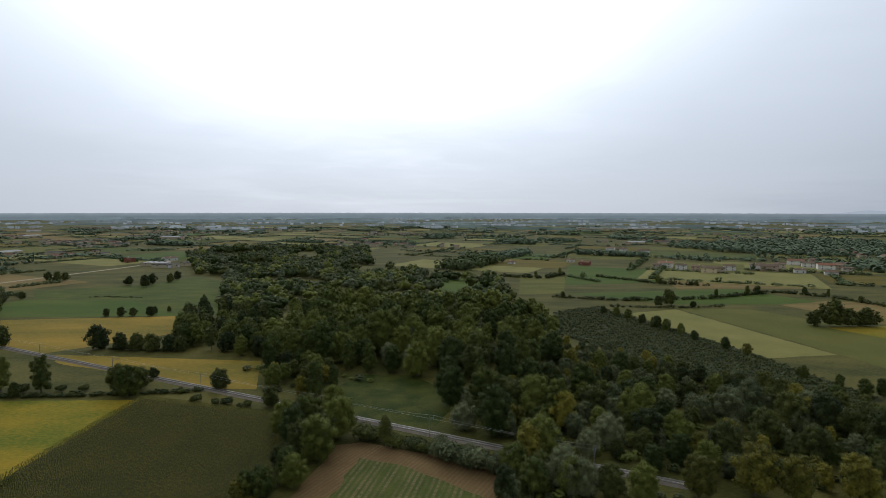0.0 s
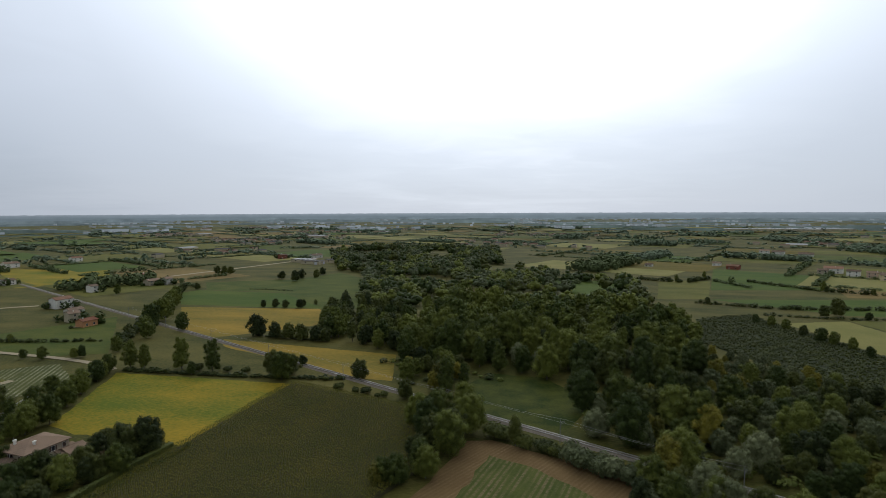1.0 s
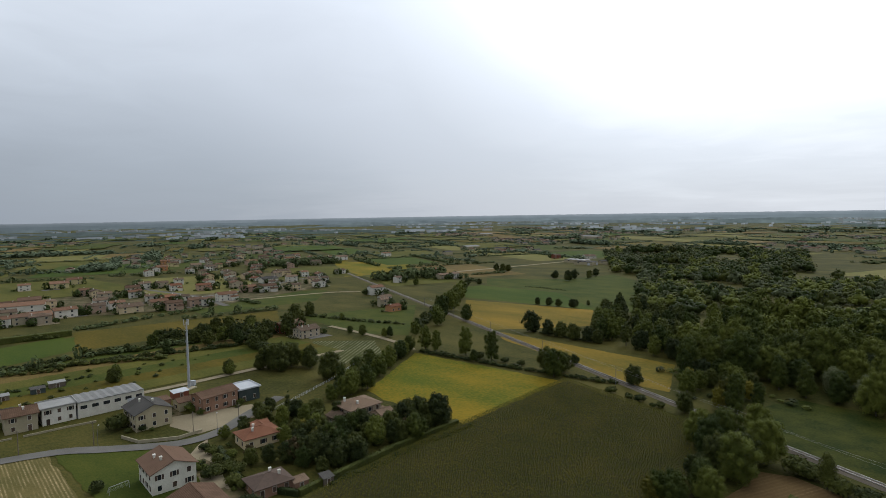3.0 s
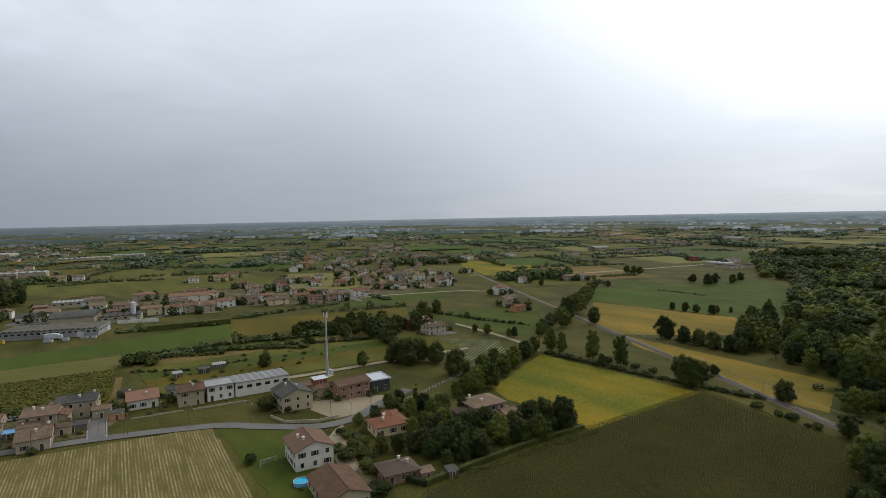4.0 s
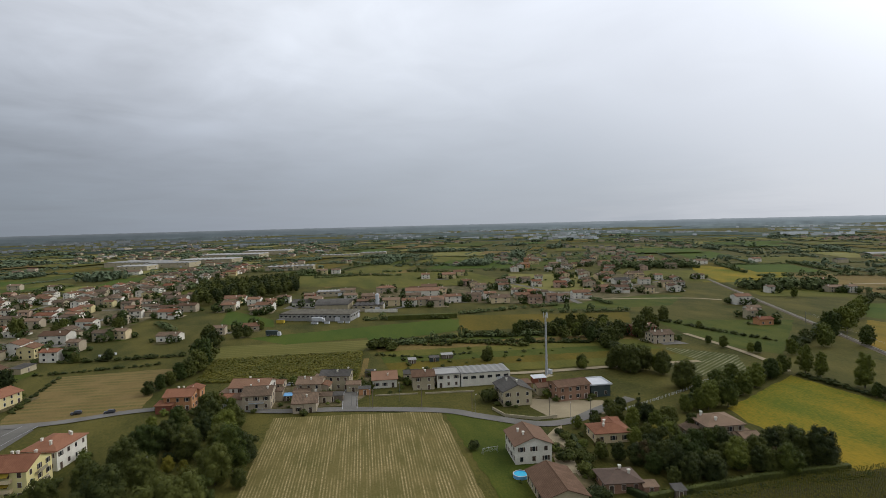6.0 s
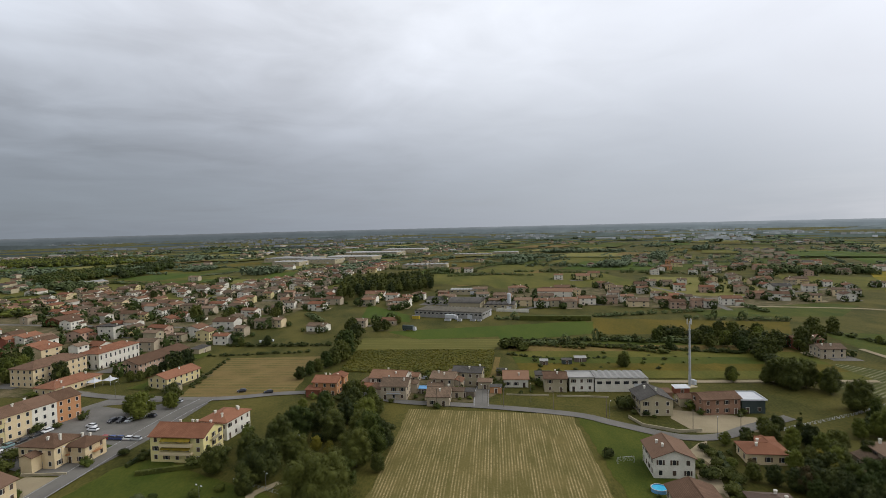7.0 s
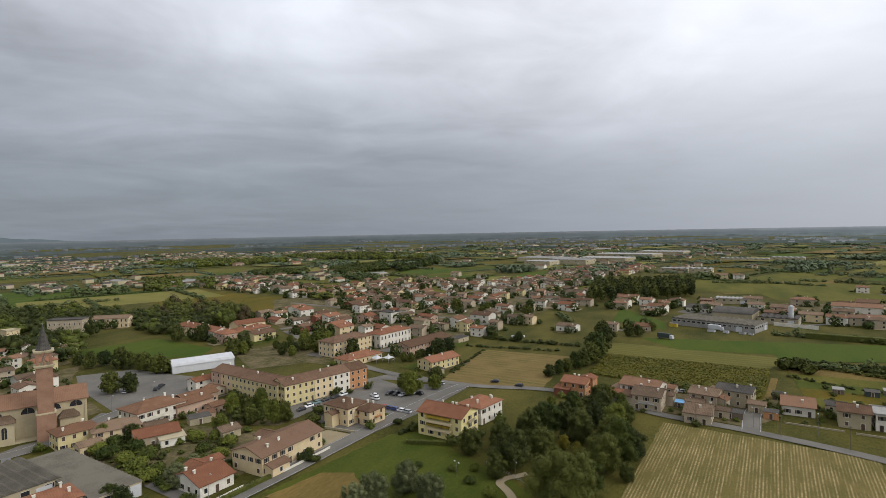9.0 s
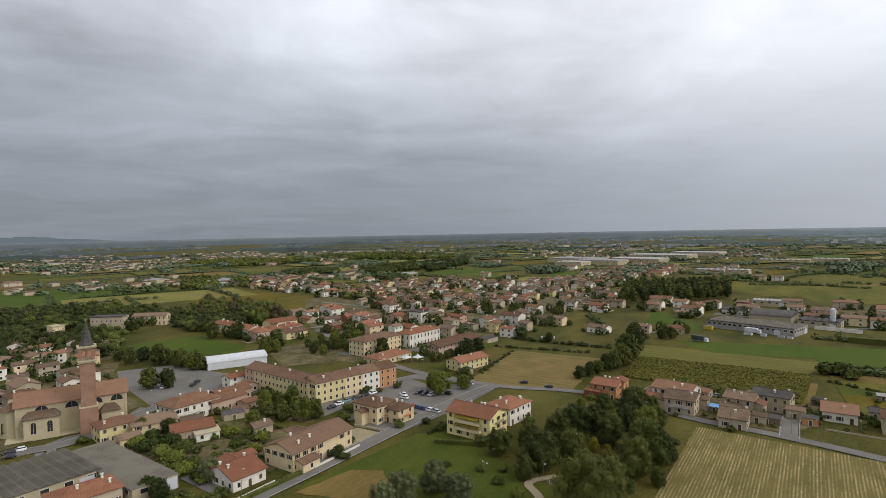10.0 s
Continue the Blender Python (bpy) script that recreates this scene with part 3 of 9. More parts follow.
def roof_build(L, W, rise, kind, over, thick=0.22):
    """A roof slab over an L x W plan, ridge along x, base at z 0."""
    b = Build()
    lx, wy = L / 2 + over, W / 2 + over
    drop = rise * over / (W / 2) if kind != "shed" else 0.0
    if kind == "gable":
        top = [(-lx, -wy, -drop), (lx, -wy, -drop), (lx, 0, rise), (-lx, 0, rise), (lx, wy, -drop), (-lx, wy, -drop)]
        fs = [(0, 1, 2, 3), (3, 2, 4, 5)]
        edge = [0, 1, 2, 4, 5, 3]
    elif kind == "hip":
        r = max(lx - wy, 0.4)
        top = [(-lx, -wy, -drop), (lx, -wy, -drop), (lx, wy, -drop), (-lx, wy, -drop), (-r, 0, rise), (r, 0, rise)]
        fs = [(0, 1, 5, 4), (1, 2, 5), (2, 3, 4, 5), (3, 0, 4)]
        edge = [0, 1, 2, 3]
    elif kind == "shed":
        top = [(-lx, -wy, 0), (lx, -wy, 0), (lx, wy, rise), (-lx, wy, rise)]
        fs = [(0, 1, 2, 3)]
        edge = [0, 1, 2, 3]
    else:  # flat with a parapet
        b.box(-lx, -wy, 0, lx, wy, 0.12)
        for x0, y0, x1, y1 in ((-lx, -wy, lx, -wy + 0.25), (-lx, wy - 0.25, lx, wy), (-lx, -wy + 0.25, -lx + 0.25, wy - 0.25), (lx - 0.25, -wy + 0.25, lx, wy - 0.25)):
            b.box(x0, y0, 0.12, x1, y1, 0.55)
        return b
    n = len(top)
    up = [(x, y, z + thick) for x, y, z in top]
    b.add(up + top, fs + [tuple(i + n for i in reversed(q)) for q in fs]
          + [(edge[i], edge[i] + n, edge[(i + 1) % len(edge)] + n, edge[(i + 1) % len(edge)]) for i in range(len(edge))])
    if kind in ("gable", "hip"):
        r = lx if kind == "gable" else max(lx - wy, 0.4)
        b.tube((-r, 0, rise + thick), (r, 0, rise + thick), 0.14, 0.14, 6)
    return b


def wall_build(L, W, h, rise, kind):
    b = Build()
    x, y = L / 2, W / 2
    if kind == "gable":
        vs = [(-x, -y, 0), (x, -y, 0), (x, y, 0), (-x, y, 0), (-x, -y, h), (x, -y, h), (x, y, h), (-x, y, h), (-x, 0, h + rise), (x, 0, h + rise)]
        b.add(vs, [(0, 1, 5, 4), (2, 3, 7, 6), (1, 2, 6, 9, 5), (3, 0, 4, 8, 7)])
    elif kind == "shed":
        vs = [(-x, -y, 0), (x, -y, 0), (x, y, 0), (-x, y, 0), (-x, -y, h), (x, -y, h), (x, y, h + rise), (-x, y, h + rise)]
        b.add(vs, [(0, 1, 5, 4), (1, 2, 6, 5), (2, 3, 7, 6), (3, 0, 4, 7)])
    else:
        b.box(-x, -y, 0, x, y, h)
    return b


def sides_seen(x, y, ang):
    """The walls that face the middle of the plan: (name, turn, half length axis)."""
    out = []
    for turn in (0, 90, 180, 270):
        a = radians(ang + turn - 90)
        if math.cos(a) * -x + math.sin(a) * -y > 0.08 * math.hypot(x, y):
            out.append(turn)
    return out


def best_side(x, y, ang):
    """All walls but the one that faces the middle of the plan most squarely."""
    face = {t: -(math.cos(radians(ang + t - 90)) * x + math.sin(radians(ang + t - 90)) * y) for t in (0, 90, 180, 270)}
    top = max(face, key=face.get)
    return tuple(t for t in face if t != top)


HOMES = []


def house(x, y, L, W, h, ang, wall="white", roof="tile_orange", floors=2, kind="gable", rise=None, chimneys=2, over=0.6, step=3.2, shutters="mix",
          label="", category="house", name="house", group="village houses", win=(1.0, 1.4), doors=True, every=1.0, skip=(), turn_roof=False):
    """A house on an L x W plan, long side along its own x axis; windows on the walls towards the middle of the plan."""
    rng = random.Random(int(x * 7 + y * 13))
    rise = 0.17 * W if rise is None else rise
    HOMES.append((x, y, L, W, ang))
    e = thing(name, x, y, ang, label, category, group)
    part("wall", wall_build(L, W, h, rise, kind), wall, e)
    part("roof", roof_build(L, W, rise, kind, over), roof, e, at=pose(0, 0, h))
    for k in range(chimneys):
        cx, cy = rng.uniform(-0.4, 0.4) * L, rng.choice((-1, 1)) * rng.uniform(0.1, 0.3) * W
        part("chimney", CHIMNEY, None, e, at=pose(cx, cy, h + (rise * (1 - abs(cy) / (W / 2)) if kind in ("gable", "hip") else 0.0)))
    for turn in sides_seen(x, y, ang):
        if turn in skip:
            continue
        side, half = (L, W / 2) if turn in (0, 180) else (W, L / 2)
        n = max(int(side / step), 1)
        fh = h / floors
        door_at = rng.randrange(n) if doors and turn in (0, 180) else -1
        for fl in range(floors):
            for i in range(n):
                if rng.random() > every:
                    continue
                u = (i + 0.5) / n * side - side / 2
                if fl == 0 and i == door_at:
                    part("door", DOOR, None, e, at=pose(0, 0, 0, 0, 0, turn) @ pose(u, -half, 0.0))
                    continue
                key = win if fh > 2.3 else (0.7, 0.7)
                win_ob = part("window", WINDOWS[key], None, e, at=pose(0, 0, 0, 0, 0, turn) @ pose(u, -half, fl * fh + min(0.95, fh * 0.35)))
                state = shutters if shutters != "mix" else (rng.choice(("open", "shut", "open", "shut", "bare")) if math.hypot(x, y) < 260 else "bare")
                if state != "bare" and key != (0.7, 0.7):
                    if state == "shut":
                        part("shutter", BLINDS[key], None, win_ob, at=pose(0, -0.056, 0))
                    else:
                        for sd in (-1, 1):
                            part("shutter", SHUTTERS[key], None, win_ob, at=pose(sd * (key[0] * 0.75 + 0.11), -0.056, 0))
    return e


def far_house(x, y, L, W, h, ang, wall, roof, kind="gable", name="house", label="", category="house", group="distant houses", rise=None):
    """A house far off: walls, roof and the windows that still show."""
    return house(x, y, L, W, h, ang, wall, roof, 2 if h > 4.5 else 1, kind, rise, 1 if L < 20 else 0, 0.5, max(L / 2.9, 4.0), "bare", label, category, name, group, (1.3, 1.3), doors=False, skip=best_side(x, y, ang) if math.hypot(x, y) > 330 else ())


# ---- trees ----
def blob(rng, centre, radius, squash, sub=2, rough=0.25):
    bm = bmesh.new()
    bmesh.ops.create_icosphere(bm, subdivisions=sub, radius=1.0)  # 1: 20 faces, 2: 80
    off = Vector([rng.uniform(-50, 50) for _ in range(3)])
    vs = []
    for v in bm.verts:
        s = 1 + rough * noise.noise(v.co * 1.9 + off)
        vs.append((centre[0] + v.co.x * radius * s, centre[1] + v.co.y * radius * s, centre[2] + v.co.z * radius * squash * s))
    fs = [tuple(l.vert.index for l in q.loops) for q in bm.faces]
    bm.free()
    return vs, fs


def crown_arrays(seed, lobes, leaves, size):
    """Leaf sprays scattered over lumpy lobes, with a solid dark heart in each lobe."""
    rng = random.Random(seed)
    nr = np.random.default_rng(seed)
    V, F, o = [], [], 0
    total = sum(r * r for _, r, _ in lobes)
    biggest = max(r for _, r, _ in lobes)
    for c, r, sq in lobes:
        vs, fs = blob(rng, c, r * 0.66, sq, 2 if r > 0.5 * biggest else 1, 0.5)
        V.append(np.array(vs)); F += [tuple(i + o for i in q) for q in fs]; o += len(vs)
        n = int(leaves * r * r / total)
        d = nr.normal(size=(n, 3)); d /= np.linalg.norm(d, axis=1)[:, None]
        keep = d[:, 2] > -0.75
        d = d[keep]; n = len(d)
        lump = np.array([1 + 0.28 * noise.noise(Vector(p) * 2.3 + Vector(c) * 0.7) for p in d])
        pos = np.array(c) + d * np.array([1, 1, sq]) * (r * lump * nr.uniform(0.66, 1.14, n) ** 0.7)[:, None]
        nrm = d + nr.normal(size=(n, 3)) * 0.42 + np.array([0, 0, 0.38])
        nrm /= np.linalg.norm(nrm, axis=1)[:, None]
        a = np.cross(nrm, nr.normal(size=(n, 3))); a /= np.linalg.norm(a, axis=1)[:, None]
        b = np.cross(nrm, a)
        s = size * nr.uniform(0.6, 1.35, n)[:, None]
        k = nr.uniform(0.55, 1.0, n)[:, None]
        quad = np.stack([pos - a * s, pos - b * s * k + nrm * s * 0.25, pos + a * s, pos + b * s * k + nrm * s * 0.25], 1).reshape(-1, 3)
        V.append(quad); F += [(o + 4 * i, o + 4 * i + 1, o + 4 * i + 2, o + 4 * i + 3) for i in range(n)]; o += 4 * n
    return np.concatenate(V), F


def lobes_of(seed, shape, height, width):
    rng = random.Random(seed)
    R = width / 2
    if shape == "poplar":
        return [((rng.uniform(-0.15, 0.15) * R, rng.uniform(-0.15, 0.15) * R, height * (0.30 + 0.14 * k)), R * (0.85, 1.0, 0.95, 0.75, 0.45)[k], 1.15) for k in range(5)]
    if shape == "cone":
        return [((rng.uniform(-0.1, 0.1) * R, rng.uniform(-0.1, 0.1) * R, height * (0.12 + 0.19 * k)), R * (1.0, 0.85, 0.62, 0.42, 0.2)[k], 1.0) for k in range(5)]
    if shape == "bush":
        return [((rng.uniform(-0.5, 0.5) * R, rng.uniform(-0.5, 0.5) * R, height * rng.uniform(0.3, 0.55)), R * rng.uniform(0.5, 0.7), min(height / width, 1.2)) for k in range(5)]
    # an uneven crown of many billows, fuller on some sides, with several tops
    low, wide_at = (0.14, 0.42) if shape == "round" else (0.12, 0.36) if shape == "wide" else (0.10, 0.34)
    phase = [rng.uniform(0, 6.28) for _ in range(3)]
    lean = (rng.uniform(-0.12, 0.12) * R, rng.uniform(-0.12, 0.12) * R)
    out = [((lean[0] * 0.5, lean[1] * 0.5, height * 0.36), R * 0.74, height * 0.30 / (R * 0.74)), ((lean[0], lean[1], height * 0.62), R * 0.54, height * 0.27 / (R * 0.54))]
    n = 34 if shape != "tall" else 30
    for k in range(n):
        z = low + (0.90 - low) * (k + rng.random()) / n
        a = 2.4 * k + rng.uniform(-0.5, 0.5)
        full = 1 + 0.20 * math.sin(2 * a + phase[0]) + 0.14 * math.sin(3 * a + phase[1]) + 0.10 * math.sin(5 * a + 9 * z + phase[2])
        reach = ((z - low) / (wide_at - low)) ** 0.45 if z < wide_at else max(0.0, 1 - ((z - wide_at) / (1.0 - wide_at)) ** (2.0 if shape != "tall" else 1.35)) ** 0.62
        q = R * 0.74 * (0.35 + 0.65 * reach) * full * rng.uniform(0.72, 1.04) if z < 0.84 else R * 0.30 * rng.random()
        out.append(((q * math.cos(a) + lean[0] * z, q * math.sin(a) + lean[1] * z, height * z), R * rng.uniform(0.20, 0.36) * (1.1 - 0.35 * z), rng.uniform(0.85, 1.35)))
    for k in range(3):
        a = rng.uniform(0, 6.28)
        out.append(((lean[0] + 0.32 * R * math.cos(a), lean[1] + 0.32 * R * math.sin(a), height * rng.uniform(0.82, 0.93)), R * rng.uniform(0.15, 0.24), 1.3))
    return out


def trunk_build(seed, height, r):
    rng = random.Random(seed)
    b = Build()
    b.tube((0, 0, -0.2), (0.1, 0, height * 0.35), r, r * 0.7, 7)
    b.tube((0.1, 0, height * 0.35), (0, 0.1, height * 0.75), r * 0.7, r * 0.25, 6)
    for k in range(4):
        a, z = rng.uniform(0, 6.28), height * rng.uniform(0.25, 0.5)
        b.tube((0.08, 0, z), (math.cos(a) * height * 0.2, math.sin(a) * height * 0.2, z + height * 0.18), r * 0.4, r * 0.12, 5)
    return b


TREES = {}


def tree_kind(key, shape, height, width, leaf, leaves, size, label, category="tree", seeds=2, name="tree"):
    for s in range(seeds):
        k = hash_of(key) + s * 7
        V, F = crown_arrays(k, lobes_of(k, shape, height, width), leaves, size)
        crown = mesh_of("crown", V, F, leaf, smooth=True)
        V, F = crown_arrays(k, lobes_of(k, shape, height, width), max(leaves // 9, 260), size * 2.7)
        far_crown = mesh_of("crown", V, F, leaf, smooth=True)
        trunk = trunk_build(k, height, 0.016 * height + 0.05).mesh("trunk", "bark") if shape != "bush" else None
        TREES.setdefault(key, []).append((crown, far_crown, trunk, label, category, name, height))


def hash_of(s):
    return sum((i + 1) * ord(c) for i, c in enumerate(s))


HERD = random.Random(5)


def tree(key, x, y, size=1.0, group="", wide=1.0):
    """A tree: crown and trunk under one thing; a bush, or a tree whose trunk is hidden far off, is one mesh."""
    crown, far_crown, trunk, label, category, name, height = HERD.choice(TREES[key])
    d = math.hypot(x, y)
    mesh = crown if d < 300 else far_crown
    if trunk and d < 330:
        e = thing(name, x, y, HERD.uniform(0, 360), label, category, group)
        part("crown", mesh, None, e)
        part("trunk", trunk, None, e)
    else:
        e = tagged(new(name, mesh), label, category, group)
        e.matrix_basis = pose(x, y, 0, 0, 0, HERD.uniform(0, 360))
    e.scale = (size * wide * HERD.uniform(0.93, 1.07), size * wide * HERD.uniform(0.93, 1.07), size * HERD.uniform(0.95, 1.05))
    return e


def inside(p, pts):
    x, y = p
    c = False
    for (x0, y0), (x1, y1) in zip(pts, pts[1:] + pts[:1]):
        if (y0 > y) != (y1 > y) and x < (x1 - x0) * (y - y0) / (y1 - y0) + x0:
            c = not c
    return c


def scatter(pts, gap, seed, tries=4000):
    """Points at least gap apart in a polygon."""
    rng = random.Random(seed)
    xs, ys = [p[0] for p in pts], [p[1] for p in pts]
    got, grid = [], {}
    for _ in range(tries):
        p = (rng.uniform(min(xs), max(xs)), rng.uniform(min(ys), max(ys)))
        if not inside(p, pts):
            continue
        c = (int(p[0] // gap), int(p[1] // gap))
        if any(math.dist(p, q) < gap for i in (-1, 0, 1) for j in (-1, 0, 1) for q in grid.get((c[0] + i, c[1] + j), ())):
            continue
        grid.setdefault(c, []).append(p)
        got.append(p)
    return got


def along(pts, gap, seed, jitter=0.3):
    rng = random.Random(seed)
    out = []
    for a, b in zip(pts, pts[1:]):
        d = math.dist(a, b)
        for k in range(max(int(d / gap), 1)):
            t = (k + rng.uniform(0.2, 0.8)) * gap / d
            out.append((a[0] + (b[0] - a[0]) * t + rng.uniform(-jitter, jitter) * gap, a[1] + (b[1] - a[1]) * t + rng.uniform(-jitter, jitter) * gap))
    return out


tree_kind("broad", "round", 14, 11, "leaf", 13000, 0.18, "broad green deciduous tree in full leaf", seeds=5)
tree_kind("tall", "tall", 18, 9.5, "leaf", 10000, 0.19, "tall upright green deciduous tree", seeds=4, name="upright_tree")
tree_kind("willow", "wide", 16, 20, "leaf_dark", 34000, 0.21, "huge spreading dark green park willow", "tree", 1, "park_willow")
tree_kind("big", "round", 20, 15, "leaf_olive", 12000, 0.25, "tall deciduous tree with a domed green crown", "tree", 5, "forest_tree")
tree_kind("dark", "wide", 12, 11, "leaf_dark", 13000, 0.18, "dark green leafy deciduous tree", seeds=5, name="dark_tree")
tree_kind("grey", "wide", 11, 11, "leaf_grey", 11000, 0.17, "silvery grey-green billowing willow", "tree", 2, "willow")
tree_kind("gold", "round", 12, 8.5, "leaf_yellow", 9000, 0.17, "yellowing tree in early autumn", "tree", 2, "yellowing_tree")
tree_kind("red", "round", 12, 9.5, "leaf_red", 3200, 0.36, "reddish brown leafed tree", "tree", 1, "red_tree")
tree_kind("poplar", "poplar", 17, 6.5, "leaf_dark", 3000, 0.31, "tall slender green poplar tree", "tree", 2, "poplar")
tree_kind("cypress", "cone", 9, 3.2, "leaf_dark", 1800, 0.22, "narrow dark green garden conifer", "tree", 1, "conifer")
tree_kind("bush", "bush", 3.2, 4.2, "leaf", 1100, 0.22, "low spreading green leafy bush", "bush", 2, "bush")
tree_kind("darkbush", "bush", 3.2, 4.2, "leaf_dark", 1100, 0.22, "low dark green leafy bush", "bush", 2, "dark_bush")
tree_kind("greybush", "bush", 4.2, 5.0, "leaf_grey", 1300, 0.25, "silvery green shrub by the railway", "bush", 1, "shrub")


# far woods and hedges: joined
LOW = []
for s in range(6):
    r_low = random.Random(900 + s)
    low_lobes = [((0, 0, 0.42), 0.40, 1.0)] + [((0.27 * math.cos(k * 1.26 + s), 0.27 * math.sin(k * 1.26 + s), r_low.uniform(0.25, 0.68)), r_low.uniform(0.18, 0.28), 1.1) for k in range(5)] + [((0, 0, 0.8), 0.2, 1.0)]
    V, F = crown_arrays(900 + s, low_lobes, 150, 0.062)
    LOW.append((V, np.array([q if len(q) == 4 else (q[0], q[1], q[2], q[2]) for q in F])))
NEAR = []
for s in range(5):
    r_low = random.Random(950 + s)
    near_lobes = [((0, 0, 0.42), 0.40, 1.0)] + [((0.27 * math.cos(k * 1.26 + s), 0.27 * math.sin(k * 1.26 + s), r_low.uniform(0.25, 0.68)), r_low.uniform(0.18, 0.28), 1.1) for k in range(5)] + [((0, 0, 0.8), 0.2, 1.0)]
    V, F = crown_arrays(950 + s, near_lobes, 620, 0.030)
    NEAR.append((V, np.array([q if len(q) == 4 else (q[0], q[1], q[2], q[2]) for q in F])))
TINY = []
for s in range(5):
    t_rng = np.random.default_rng(40 + s)
    d = t_rng.normal(size=(13, 3)); d /= np.linalg.norm(d, axis=1)[:, None]
    c = d * np.array([0.34, 0.34, 0.30]) * t_rng.uniform(0.5, 1.1, 13)[:, None] + np.array([0, 0, 0.48])
    nn = d + t_rng.normal(size=(13, 3)) * 0.35 + np.array([0, 0, 1.1]); nn /= np.linalg.norm(nn, axis=1)[:, None]
    u = np.cross(nn, t_rng.normal(size=(13, 3))); u /= np.linalg.norm(u, axis=1)[:, None]
    v = np.cross(nn, u)
    z = t_rng.uniform(0.18, 0.34, 13)[:, None]
    TINY.append((np.stack([c - u * z, c - v * z * 0.8, c + u * z, c + v * z * 0.8], 1).reshape(-1, 3), np.arange(52).reshape(13, 4)))


MID, FEW = [], []
for s in range(10):
    t_rng = np.random.default_rng(70 + s)
    n = 64 if s < 5 else 28
    d = t_rng.normal(size=(n, 3)); d /= np.linalg.norm(d, axis=1)[:, None]
    lump = np.array([1 + 0.35 * noise.noise(Vector(p) * 1.8 + Vector((s * 5, 0, 0))) for p in d])
    c = d * np.array([0.42, 0.42, 0.44]) * (lump * t_rng.uniform(0.85, 1.05, n))[:, None] + np.array([0, 0, 0.5])
    nn = d + t_rng.normal(size=(n, 3)) * 0.25 + np.array([0, 0, 0.3]); nn /= np.linalg.norm(nn, axis=1)[:, None]
    u = np.cross(nn, t_rng.normal(size=(n, 3))); u /= np.linalg.norm(u, axis=1)[:, None]
    v = np.cross(nn, u)
    z = t_rng.uniform(0.09, 0.17, n)[:, None] * (1.0 if s < 5 else 1.4)
    (MID if s < 5 else FEW).append((np.stack([c - u * z, c - v * z * 0.8, c + u * z, c + v * z * 0.8], 1).reshape(-1, 3), np.arange(4 * n).reshape(n, 4)))


class Grove:
    """Many small trees joined into one mesh."""

    def __init__(self):
        self.v, self.f, self.n = [], [], 0

    def put(self, x, y, height, width, rng, tiny=False):
        V, F = rng.choice(tiny if isinstance(tiny, list) else TINY if tiny else LOW)
        a = rng.uniform(0, 6.28)
        c, s = math.cos(a), math.sin(a)
        P = np.stack([(V[:, 0] * c - V[:, 1] * s) * width + x, (V[:, 0] * s + V[:, 1] * c) * width + y, V[:, 2] * height - 0.05 * height], 1)
        self.v.append(P); self.f.append(F + self.n); self.n += len(P)

    def done(self, name, material, label, category="trees"):
        V, F = np.concatenate(self.v), np.concatenate(self.f)
        me = bpy.data.meshes.new(name)
        tri = F[:, 2] == F[:, 3]
        sizes = np.where(tri, 3, 4)
        loops = np.concatenate([q[:3] if t else q for q, t in zip(F, tri)]) if tri.any() else F.ravel()
        me.vertices.add(len(V)); me.vertices.foreach_set("co", V.astype(np.float32).ravel())
        me.loops.add(len(loops)); me.loops.foreach_set("vertex_index", loops.astype(np.int32))
        me.polygons.add(len(F)); me.polygons.foreach_set("loop_start", np.concatenate([[0], np.cumsum(sizes)[:-1]]).astype(np.int32))
        me.update(calc_edges=True)
        me.materials.append(M[material])
        return tagged(new(name, me), label, category, kind="stuff")


# ---- fields ----
field("soy_field", [(-205, 211), (-116, 213), (-120, 147), (-126, 149), (-162, 148), (-177, 152)], "soy", "yellow-green ripening crop field")
field("golden_field", [(-296, 370), (-186, 385), (-162, 329), (-208, 280), (-245, 301)], "gold", "golden ripe crop field beyond the railway")
field("golden_strip", [(-198, 281), (-89, 269), (-77, 226), (-91, 227), (-187, 265)], "gold", "golden strip of ripe crop along the railway")
field("green_field", [(-305, 380), (-349, 435), (-343, 455), (-256, 452), (-207, 418), (-185, 386)], "bright", "bright green meadow")
field("meadow", [(-338, 458), (-257, 455), (-186, 388), (-139, 396), (-222, 567), (-272, 615), (-297, 545), (-374, 506)], "grass", "large dull green meadow")
field("clearing", [(-45, 228), (-36, 246), (-14, 246), (8, 216), (-2, 188), (-20, 184), (-34, 190)], "rough", "grassy clearing with brown patches")
TILLED = rows_surface("tilled_soil", (0.088, 0.053, 0.020), (0.142, 0.092, 0.036), (0.168, 0.116, 0.054), 62, 1.3, 0.3, 0.1, 0.1, 0.5)
field("ploughed_field", [(-41, 132), (-33, 171), (-26, 174), (17, 155), (15, 130)], TILLED, "brown bare soil field")
FURROWS = rows_surface("striped_crop", (0.034, 0.050, 0.008), (0.075, 0.080, 0.016), (0.165, 0.118, 0.062), 78, 1.7, 0.4, 0.1, 0.12, 0.65)
field("striped_field", [(-31, 130), (-25, 162), (-13, 158), (10, 140), (10, 130)], FURROWS, "green and brown striped crop rows")
NURSERY = rows_surface("nursery_rows", (0.016, 0.022, 0.008), (0.050, 0.055, 0.020), (0.030, 0.036, 0.014), 62, 2.6, 0.0, 0.3, 0.25)
field("nursery", [(80, 402), (118, 424), (158, 292), (172, 212), (150, 210), (112, 238), (92, 285), (68, 330)], NURSERY, "dark green nursery rows")
